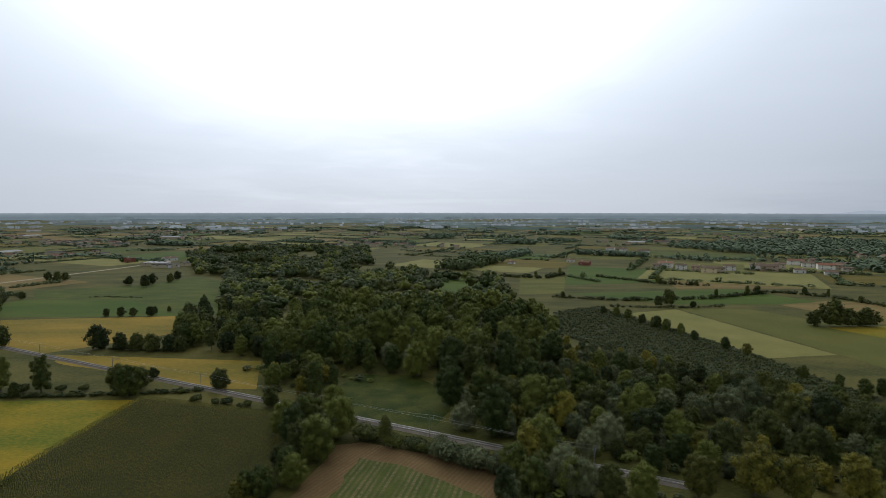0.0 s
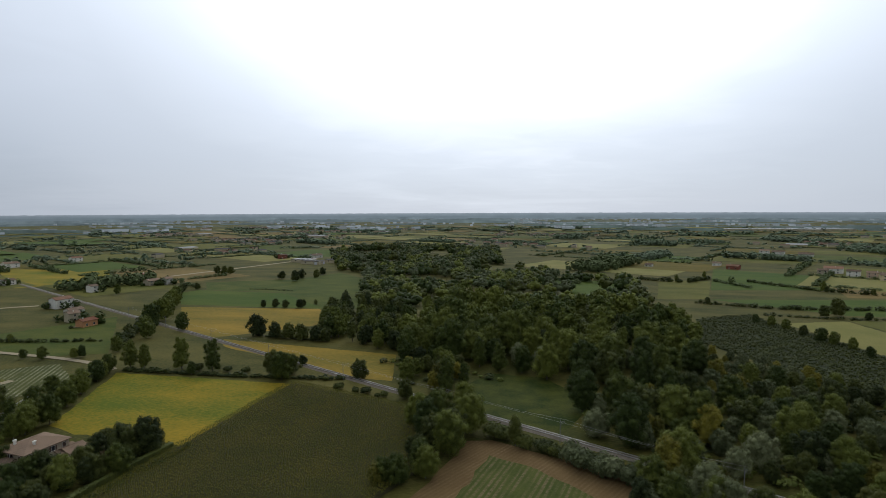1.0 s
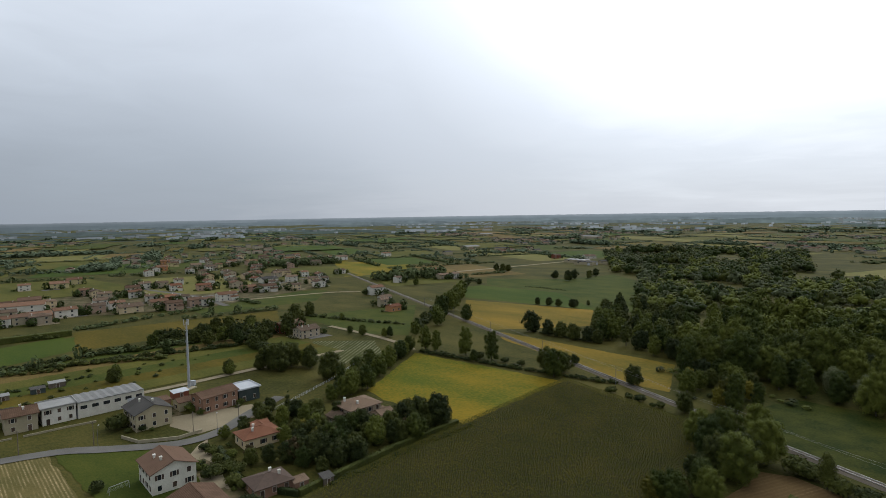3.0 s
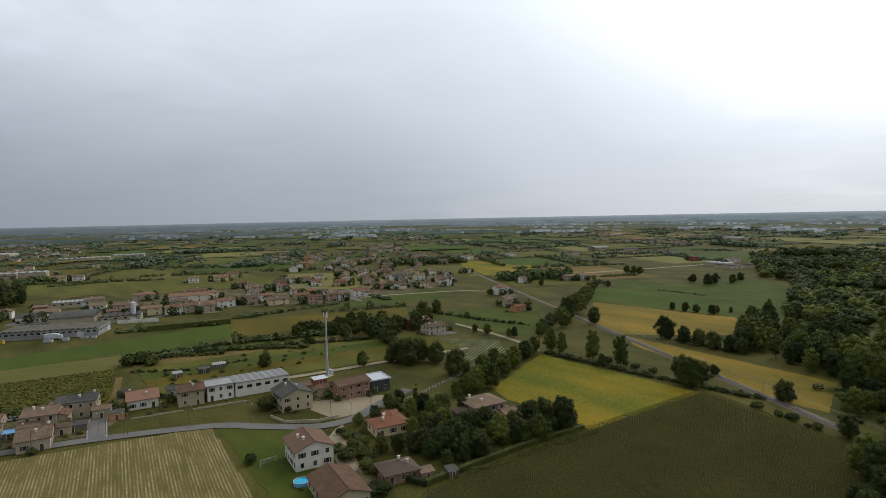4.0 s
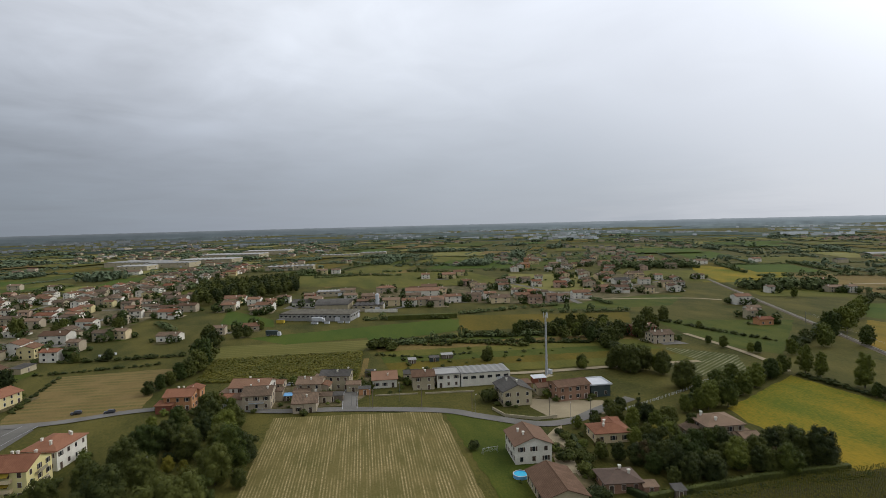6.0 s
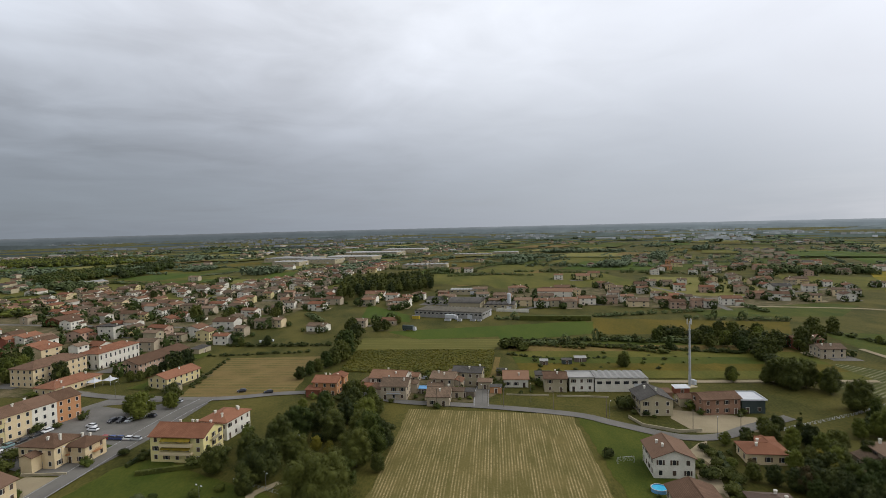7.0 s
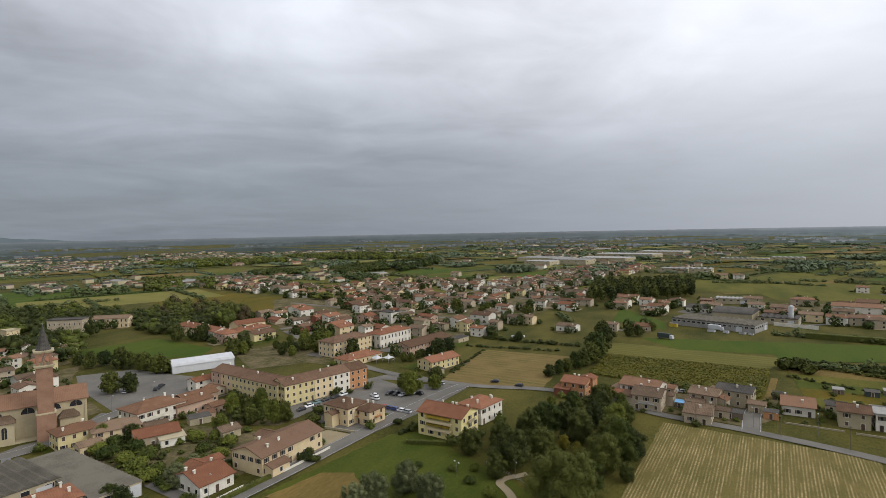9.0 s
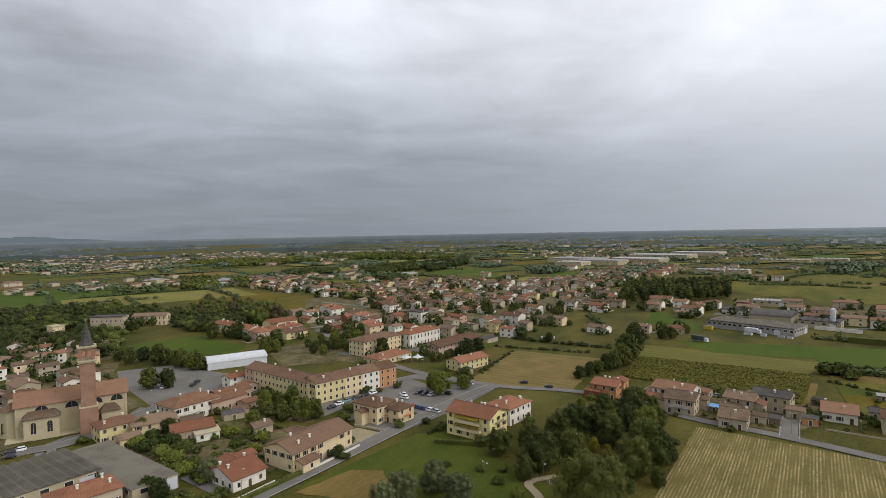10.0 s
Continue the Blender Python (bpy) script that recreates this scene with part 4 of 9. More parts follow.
OLIVE_ROWS = rows_surface("olive_crop_rows", (0.060, 0.068, 0.010), (0.110, 0.098, 0.018), (0.085, 0.094, 0.020), 118, 3.0, 0.3, 0.2, 0.03, 0.4)
field("pale_field", [(132, 397), (174, 413), (202, 282), (163, 275)], "hay", "pale green hay field")
field("olive_field", [(176, 418), (231, 413), (268, 333), (320, 330), (210, 240), (205, 282)], OLIVE_ROWS, "olive green crop field")
field("tan_field", [(264, 433), (317, 453), (380, 420), (287, 358)], "tan", "tan stubble field")
field("yellow_field", [(242, 349), (283, 353), (340, 350), (256, 318)], "soy", "yellow-green field patch")
field("hay_field", [(108, 492), (274, 521), (304, 447), (264, 435), (184, 435)], "bright", "green hay field")
field("far_green_field", [(167, 745), (257, 690), (230, 570), (121, 548)], "bright", "bright green field")
field("far_tan_field", [(235, 584), (387, 571), (354, 524), (221, 523)], "tan", "tan mown field")
field("small_green_field", [(86, 618), (136, 618), (108, 494), (67, 487)], "dull", "dull green field")
field("far_meadow", [(-208, 1375), (-71, 1587), (-52, 1304), (-166, 1139)], "bright", "bright green far meadow")
field("wood_glade", [(-34, 622), (36, 590), (52, 470), (4, 482), (-16, 547)], "bright", "bright green glade by the wood")
STUBBLE = rows_surface("stubble_rows", (0.084, 0.078, 0.020), (0.168, 0.130, 0.046), (0.40, 0.305, 0.155), 174, 0.92, 0.20, 0.1, 0.09, 0.8)
field("stubble_field", [(-221, -17), (-209, 46), (-125, 40), (-136, -27)], STUBBLE, "harvested field with rows of pale stubble")
CROP = rows_surface("drying_crop_rows", (0.060, 0.062, 0.007), (0.125, 0.100, 0.013), (0.036, 0.042, 0.005), 84, 1.6, 0.3, 0.3, 0.05, 0.4)
HAY = rows_surface("mown_hay_rows", (0.070, 0.076, 0.014), (0.130, 0.112, 0.028), (0.165, 0.138, 0.045), 84, 5.0, 0.3, 0.1, 0.03, 0.5)
field("sunflower_field", [(-331, -55), (-322, 28), (-265, 20), (-283, -56)], CROP, "olive yellow crop field behind the farm")
field("long_field", [(-367, -55), (-353, 37), (-322, 28), (-331, -55)], HAY, "pale green field strip")
field("factory_meadow", [(-388, -41), (-410, 105), (-366, 97), (-358, -17)], "bright", "bright green meadow before the factory")
field("brown_strip", [(-421, 113), (-384, 242), (-344, 218), (-360, 97)], "olive", "brownish green field strip")
MOWN = rows_surface("mown_straw_rows", (0.125, 0.090, 0.030), (0.200, 0.140, 0.054), (0.070, 0.078, 0.016), 84, 4.6, 0.6, 0.05, 0.06, 0.9)
field("mown_field", [(-244, -121), (-319, -127), (-318, -72), (-245, -71)], MOWN, "mown straw-coloured field by the road")
field("park_lawn", [(-118, -118), (-171, -108), (-180, -97), (-166, -79), (-146, -46), (-120, -60)], "grass", "green park lawn")
field("house_lawn", [(-209, 47), (-197, 60), (-186, 76), (-130, 70), (-120, 44)], "grass", "green lawn by the grey house")
field("sports_ground", [(-226, -376), (-275, -360), (-264, -294), (-243, -282), (-212, -336)], "bright", "green sports ground")
VINES = rows_surface("vine_rows", (0.034, 0.044, 0.008), (0.080, 0.080, 0.018), (0.27, 0.25, 0.16), 120, 2.2, 0.3, 0.2, 0.08, 0.5)
field("weedy_lot", [(-272, 194), (-244, 217), (-214, 196), (-218, 163), (-244, 172)], VINES, "weedy vineyard lot")
field("yard", [(-211, 86), (-200, 112), (-186, 108), (-187, 84), (-202, 81)], "gravel", "pale gravel yard of the workshop", "yard")
field("drive", [(-178, 80), (-172, 74), (-152, 68), (-143, 66), (-141, 71), (-154, 75), (-174, 81), (-180, 84)], "gravel", "pale concrete drive", "yard")
field("car_park", [(-168, -131), (-177, -149), (-200, -153), (-226, -160), (-236, -150), (-230, -136), (-243, -112), (-236, -104), (-199, -108), (-167, -115)], "asphalt", "asphalt car park by the street", "car park")
field("square", [(-168, -280), (-150, -228), (-176, -218), (-206, -242), (-205, -292), (-184, -308)], "asphalt", "grey asphalt village square", "square")
field("school_ground", [(-259, -272), (-294, -260), (-330, -256), (-276, -209), (-257, -165), (-249, -167), (-253, -208), (-229, -229)], "beigeground", "school grounds of paths, lawn and paving", "ground")
field("weedy_patch", [(-116, -116), (-135, -111), (-139, -102), (-132, -94), (-121, -90)], "tan", "bare weedy patch by the street")
field("church_forecourt", [(-92, -222), (-112, -214), (-124, -214), (-150, -226), (-148, -234), (-126, -222), (-112, -226)], "asphalt", "grey asphalt forecourt of the church", "yard")
field("garden_ground", [(-104, -160), (-118, -198), (-138, -196), (-150, -188), (-156, -160), (-150, -142), (-128, -141), (-112, -150)], "beigeground", "overgrown gardens behind the houses", "ground")
field("terrace_yard", [(-172, -152), (-184, -164), (-228, -160), (-250, -150), (-248, -130), (-240, -126), (-236, -150)], "asphalt", "asphalt forecourt of the terrace", "yard")
field("terrace_garden", [(-168, -190), (-158, -170), (-164, -152), (-172, -152), (-184, -166), (-190, -200)], "beigeground", "gardens behind the terrace", "ground")
field("farm_yard", [(-232, -12), (-226, 12), (-240, 22), (-262, 20), (-266, -30), (-248, -38), (-238, -34)], "beigeground", "farmyard of bare earth and paving", "yard")
field("courtyard", [(-147, -121), (-166, -117), (-167, -132), (-152, -136)], "gravel", "pale paved courtyard", "yard")

field("dark_green_field", [(-350, 237), (-313, 326), (-237, 239), (-269, 224)], "grass", "dark green field behind the red house")
field("yellow_far_field", [(-726, 565), (-579, 594), (-483, 495), (-528, 427)], "soy", "yellow-green far field")
field("village_meadow", [(-536, 217), (-449, 341), (-400, 291), (-415, 197)], "grass", "green meadow at the village edge")
field("church_field", [(-449, -345), (-449, -286), (-419, -271), (-398, -281), (-413, -318)], "dull", "pale green field behind the village")
field("villa_field", [(-323, -747), (-392, -903), (-520, -830), (-443, -648), (-345, -590), (-300, -670)], "bright", "green field beyond the villa park")
field("straw_field", [(-480, -639), (-519, -638), (-553, -634), (-513, -481), (-493, -365), (-439, -342), (-406, -353), (-378, -366), (-385, -420), (-400, -520)], "olive", "straw coloured field beyond the park")
for pts, tone, words in (([(-727, -525), (-755, -476), (-805, -339), (-736, -260), (-741, -384)], "tan", "tan stubble strip behind the village"), ([(-793, -489), (-856, -350), (-826, -236), (-753, -266), (-805, -339)], "bright", "bright green strip behind the village"),
                         ([(-856, -516), (-966, -406), (-878, -309), (-856, -350)], "dull", "pale meadow by the wood"), ([(-1094, -523), (-1245, -449), (-992, -348), (-967, -429)], "grass", "green field before the factories"),
                         ([(-761, -269), (-846, -241), (-987, -185), (-937, -277)], "bright", "bright green field by the lane"), ([(-670, -887), (-691, -801), (-778, -745), (-843, -844), (-743, -908)], "bright", "green field past the row of houses")):
    field("field", pts, tone, words)
field("poplar_field", [(-787, 1), (-874, 163), (-704, 130), (-667, 21)], "tan", "brownish field by the poplars")
field("long_far_field", [(-800, 28), (-832, 231), (-617, 237), (-637, 63)], "dull", "long pale field behind the houses")
field("factory_grass", [(-527, -70), (-457, -28), (-423, -26), (-453, -67)], "bright", "bright grass beside the factory")
field("garden_strip", [(-388, 36), (-404, 109), (-363, 98), (-343, 34)], "bright", "green garden strip")
field("rough_pasture", [(-340, 34), (-356, 100), (-300, 150), (-262, 110), (-262, 40)], "dull", "rough pasture behind the workshop")
for k, (x0, x1, mat) in enumerate(((-262, -276, "dull"), (-276, -290, "olive"), (-290, -304, "grass"), (-304, -318, "dull"), (-318, -334, "tan"), (-334, -345, "grass"))):
    field("field_strip", [(x0, 36), (x0 + 14, 150), (x0 + 20, 190), (x1 + 20, 190), (x1 + 14, 150), (x1, 36)], mat, "narrow strip of rough grass and crops")
field("village_ground", [(-484, -438), (-659, -428), (-819, -189), (-545, -122), (-369, -150), (-300, -150), (-300, -252), (-358, -327)], "beigeground", "village ground of gardens, yards and streets", "ground")
field("houses_ground", [(-541, 39), (-486, 133), (-443, 211), (-475, 361), (-552, 420), (-676, 395), (-619, 252), (-617, 87)], "beigeground", "gardens and yards between houses", "ground")
field("church_ground", [(-92, -232), (-150, -235), (-166, -286), (-200, -330), (-130, -330), (-80, -262)], "beigeground", "yards and gardens behind the church", "ground")

YARD_Z = 0.022 + 0.003 * layer[0]

# ---- roads ----
STREETS = [[(-300, -215), (-380, -190), (-470, -175), (-560, -160), (-700, -150)], [(-335, -300), (-430, -275), (-560, -262), (-720, -240)], [(-420, -170), (-440, -260), (-470, -400)],
           [(-570, -160), (-590, -260), (-610, -420)], [(-470, 60), (-520, 150), (-510, 260), (-560, 400)], [(-440, 230), (-520, 240), (-640, 230)]]
for line in STREETS:
    road("village_street", line, 5.5, "asphalt", "grey asphalt village street between houses")
road("street", [(-70, -131), (-112, -124), (-156, -119), (-186, -116), (-223, -111), (-241, -107)], 7.0, "asphalt", "grey asphalt village street", True)
road("cross_road", [(-330, -290), (-258, -177), (-242, -110), (-247, -74), (-245, -46), (-230, -20), (-222, 11), (-209, 46), (-197, 60), (-184, 76), (-183, 90), (-190, 104), (-199, 124)], 5.2, "asphalt", "grey asphalt road along the stubble field")
road("side_road", [(-222, 12), (-242, 14), (-258, 18)], 6.5, "asphalt", "short asphalt side road with white edge lines", True)
road("farm_track", [(-258, 18), (-269, 22), (-304, 28)], 3.0, "tan", "pale dirt farm track")
road("mast_lane", [(-262, 50), (-250, 90), (-245, 140), (-240, 190)], 4.0, "gravel", "pale gravel lane by the mast")
road("field_lane", [(-210, 214), (-220, 219), (-252, 225), (-300, 228)], 3.5, "gravel", "pale gravel lane between fields")
road("white_road", [(-448, 543), (-407, 709), (-390, 800)], 7.0, "gravel", "pale straight country road")
road("bend_road", [(-460, 240), (-451, 275), (-431, 330), (-410, 350)], 5.0, "gravel", "pale country road")
road("park_path", [(-120, -40), (-142, -52), (-150, -58), (-158, -52)], 2.5, "gravel", "pale gravel park path")
road("church_street", [(-96, -225), (-112, -218), (-140, -225), (-172, -226), (-210, -195), (-250, -175)], 7.0, "asphalt", "grey asphalt street by the church", True)

# ---- railway ----
RAIL_A, RAIL_B = Vector((68, 144)), Vector((-551, 452))
rail_dir = (RAIL_B - RAIL_A).normalized()
rail_nrm = Vector((-rail_dir.y, rail_dir.x))
RAIL_ANG = math.degrees(math.atan2(rail_dir.y, rail_dir.x))
rail_len = (RAIL_B - RAIL_A).length
railway = tagged(new("railway"), "single railway track on a pale ballast bed", "railway", kind="structure")
railway.matrix_basis = pose(RAIL_A.x, RAIL_A.y, 0, 0, 0, RAIL_ANG)
b = Build()
b.loft([[(x, -2.1, 0.0), (x, -1.4, 0.5), (x, 1.4, 0.5), (x, 2.1, 0.0)] for x in (0, rail_len)])
part("ballast", b, "ballast", railway)
for s in (-1, 1):
    b = Build()
    b.box(0, s * 0.7525 - 0.07, 0.70, rail_len, s * 0.7525 + 0.07, 0.86)
    b.box(0, s * 0.7525 - 0.12, 0.68, rail_len, s * 0.7525 + 0.12, 0.70)
    part("rail", b, "steel", railway, "worn steel rail")
b = Build()
for k in range(int(330 / 0.6)):
    b.box(k * 0.6 - 0.13, -1.25, 0.5, k * 0.6 + 0.13, 1.25, 0.68)
tagged(part("sleepers", b, "wood", railway), kind="stuff")


# ---- buildings round the workshop and the stubble field ----
house(-160, 62.5, 12.8, 11.4, 6.0, 173, "white", "tile_brown", label="grey two-storey house with a brown tiled gable roof", rise=2.2)
house(-134, 59.7, 16.9, 11.4, 3.5, 173, "palegrey", "tile_brown", 1, label="long low outbuilding with a brown tiled gable roof", rise=2.0, chimneys=0)
house(-212, 77.7, 13.8, 12.0, 6.0, 176, "palegrey", "tile_grey", label="plain grey house with a grey gable roof", rise=2.4)
house(-208.8, 101.3, 14.4, 9.0, 6.0, 93, "brick", "tile_brown", label="brown brick farm building with a low brown roof", rise=1.3, chimneys=0)
house(-209.7, 114.3, 8.5, 9.9, 5.0, 84, "dark_metal", "white_metal", 1, "flat", label="dark green shed with a white flat roof", category="shed", name="shed", chimneys=0)
house(-243, 57.7, 10.4, 10.0, 6.0, 85, "white", "roof_sheet", 2, "flat", label="white two-storey office beside the workshop", category="office", name="office", chimneys=0)
house(-243, 46.5, 9.5, 10.0, 6.0, 83, "grey", "tile_brown", label="plain grey two-storey house by the office", rise=1.6)
house(-253, 30.5, 10.9, 12.6, 3.8, 84, "white", "tile_orange", 1, label="low white house with an orange tiled roof")
house(-239, -23.5, 11.1, 12, 6.0, 82, "beige", "tile_old", label="beige farmhouse with a broad grey-brown roof")
house(-252, -27, 16, 12, 6.0, 75, "white", "tile_orange", label="white house with a terracotta roof")
house(-229.5, -4.8, 9.2, 12.4, 4.0, 83, "beige", "tile_old", 1, label="old stone barn with mossy roof tiles", category="barn", name="barn")
house(-248, -2.3, 10.4, 10.2, 6.0, 75, "beige", "tile_old", label="old beige farmhouse with weathered tiles")
house(-255, 9, 13, 9, 6.5, 75, "grey", "tile_grey", label="tall grey farm building with a grey roof")
house(-165, 93.7, 12, 9, 3.5, 81, "cream", "tile_red", 1, "hip", label="low house with a red hipped roof among garden trees")
house(-133.7, 78, 10, 8.5, 3.0, 80, "brick", "shutter", 1, "hip", label="small bungalow with a dark brown roof by the hedge")
house(-154.7, 127.6, 13, 11, 6.0, 83, "beige", "tile_old", label="beige two-storey house among garden trees", kind="hip")
house(-309, 202, 16, 10, 5.0, 95, "redwall", "tile_brown", label="red-walled farmhouse with brown roof")
house(-287, 200, 12.6, 10, 5.0, 87, "beige", "tile_old", label="beige house by the lane")
# ---- village street ----
house(-181, -88.5, 18.3, 12, 8.4, 82, "lemon", "tile_red", 3, label="pale yellow three-storey house with a red roof", rise=2.3, chimneys=4, kind="gable")
house(-201, -83.5, 14.2, 11.0, 6.5, 165, "white", "tile_red", 2, "hip", label="white house with a red hipped roof", chimneys=4)
house(-139.8, -131.4, 26.8, 13.3, 6.0, 175, "cream", "tile_brown", 2, label="long cream house with a brown gable roof and tall chimneys", chimneys=3, every=0.65)
house(-114.7, -138.4, 11, 14, 3.6, 171, "white", "tile_red", 1, label="low white house with a bright red roof", chimneys=3)
house(-179, -132, 13, 11, 7.0, 80, "cream", "tile_brown", 2, "hip", label="cream twin house with brown hipped roof")
house(-181, -122, 7.5, 9, 5.6, 80, "cream", "tile_brown", 2, "hip", label="cream twin house with brown hipped roof")
house(-284, -204, 31.1, 14, 9.0, 167, "cream", "tile_brown", 3, "hip", label="cream three-storey school with a brown roof", chimneys=0, category="school", name="school")
house(-315, -191, 29.9, 12, 9.0, 168, "white", "tile_red", 2, "hip", label="white two-storey public building with a red roof", win=(1.0, 2.2))
house(-310, -164, 41.2, 14, 5.0, 168, "pink", "tile_brown", 2, label="long pinkish building with a brown roof", chimneys=0)
house(-270, -134, 21.4, 11, 5.0, 161, "yellow", "tile_red", 2, label="small yellow house with a red roof")
# ---- round the church ----
house(-96, -262, 30, 10, 5.5, 152, "white", "white_metal", 1, "flat", label="long white modern hall with a flat roof", chimneys=0, name="parish_hall", category="hall")

house(-121, -208, 13, 9.7, 6.0, 165, "yellow", "tile_orange", 2, "hip", label="yellow house with a tiled hipped roof by the tower")
house(-130, -199, 15, 11, 5.5, 152, "cream", "tile_old", 2, "hip", label="cream house with an old tiled roof")
house(-150, -205, 20, 14, 6.5, 172, "white", "tile_orange", 2, "hip", label="white house with a balcony and terracotta roof", chimneys=3)
house(-134, -183, 14, 10, 4.0, 152, "beige", "tile_red", 1, label="low house with a faded red roof", chimneys=0)
house(-163, -200, 16, 10, 5.0, 172, "pink", "tile_orange", 1, label="pink house with terracotta roofs")
house(-172, -206, 16, 9, 4.5, 172, "pink", "tile_orange", 1, label="pink annexe with a terracotta roof", chimneys=0)
house(-84, -163, 16, 11, 5.0, 165, "beige", "tile_red", 1, "hip", label="house with a red hipped roof", chimneys=3)
house(-266, -183, 26, 12, 3.6, 165, "cream", "tile_red", 1, "hip", label="low nursery school with a red roof", chimneys=2)
house(-299, -443, 27, 11, 8.0, 124, "cream", "tile_old", 2, label="old villa wing with arcades", name="villa", category="villa", win=(1.0, 2.2), chimneys=0)
house(-273, -459, 25, 12, 10, 124, "beige", "tile_grey", 2, "flat", label="old pale villa among dark trees", name="villa", category="villa", chimneys=0)
house(-222, -440, 8, 8, 11, 178, "cream", "grey", 2, "flat", label="crenellated villa tower of pale stone", name="villa_tower", category="tower", chimneys=0)
house(-176, -470, 7, 7, 11, 178, "beige", "grey", 2, "flat", label="small pale crenellated park tower", name="villa_tower", category="tower", chimneys=0)
for i in range(5):
    u = 7 + i * 14.4
    house(-295 + 0.26 * u - 5.8, -366 + 0.966 * u + 1.6, 14.4, 12, 6.8 + 0.4 * (i % 2), 75, ("pink", "cream", "pink", "white", "pink")[i], "tile_red", 2, "gable" if i % 2 else "hip", label=f"{('pinkish', 'cream', 'pinkish', 'white', 'pinkish')[i]} terraced house with a red roof", chimneys=2, group="red-roofed terrace")
for i in range(2):
    house(-294 - i * 15, -300 + i * 1.5, 15, 12, 6.8, 172, ("cream", "beige")[i], "tile_red", 2, "hip", label="terraced house with a red roof", chimneys=2, group="red-roofed terrace")
house(-247, -54.5, 11, 10, 6.0, 80, "orange", "tile_red", 2, label="orange-red house with a red tiled roof", chimneys=3)

# the long terrace: a yellow corner with wings of differently painted houses
ax, ay = -182.8, -168.6
for start, length, paint, words in ((0.0, 15.0, "yellow", "yellow"), (15.0, 9.5, "cream", "cream"), (24.5, 9.5, "white", "white"), (34.0, 10.0, "orange", "orange")):
    u = start + length / 2
    house(ax - 0.94 * u - 0.34 * 6, ay + 0.34 * u - 0.94 * 6 + 3.0, length, 12, 9.0, 160, paint, "tile_brown", 3, "gable", label=f"three-storey {words} terrace house with brown roof", rise=2.2, chimneys=1,
          over=0.35, step=2.9, group="terrace", win=(1.0, 1.4), doors=True)
for start, length, paint, words in ((0.0, 33.0, "yellow", "yellow"), (33.0, 8.0, "cream", "cream"), (41.0, 8.0, "pink", "reddish")):
    u = start + length / 2 - 2.0
    house(ax - 0.19 * u - 0.98 * 6, ay - 0.98 * u + 0.19 * 6 - 3.0, length, 12, 9.0, 79, paint, "tile_brown", 3, "gable", label=f"three-storey {words} terrace house with brown roof", rise=2.2, chimneys=1,
          over=0.35, step=2.9, group="terrace", win=(1.0, 1.4), doors=True)
# annexes and outbuildings
for x, y, L, W, h, a, wall, roof in ((-244, -6, 7, 6, 3.2, 78, "beige", "tile_old"), (-236, 3, 6, 5, 3.0, 78, "beige", "tile_old"), (-247, 16, 6, 5, 3.5, 78, "grey", "tile_old"), (-262, -18, 8, 6, 3.0, 75, "beige", "tile_orange"),
                                     (-246, -36, 8, 6, 3.0, 80, "white", "tile_red"), (-217, 93, 6, 6, 3.4, 88, "palegrey", "tile_brown"), (-258, 44, 7, 6, 3.0, 84, "beige", "tile_grey"), (-172, 98, 6, 6, 3.0, 81, "cream", "tile_red"),
                                     (-147, 133, 6, 6, 3.0, 83, "beige", "tile_old"), (-150, -140, 8, 6, 3.5, 175, "cream", "tile_brown"), (-124, -146, 7, 6, 3.0, 171, "white", "tile_red"), (-141, -192, 8, 6, 3.2, 152, "beige", "tile_old"),
                                     (-118, -196, 7, 6, 3.4, 165, "cream", "tile_old"), (-168, -190, 7, 6, 3.0, 172, "pink", "tile_orange"), (-186, -210, 7, 7, 3.4, 79, "beige", "tile_orange"), (-212, -90, 6, 5, 3.0, 165, "white", "tile_red")):
    house(x, y, L, W, h, a, wall, roof, 1, "gable", label="low tiled outbuilding beside a house", chimneys=0, over=0.35, group="outbuildings", name="outbuilding", category="outbuilding")


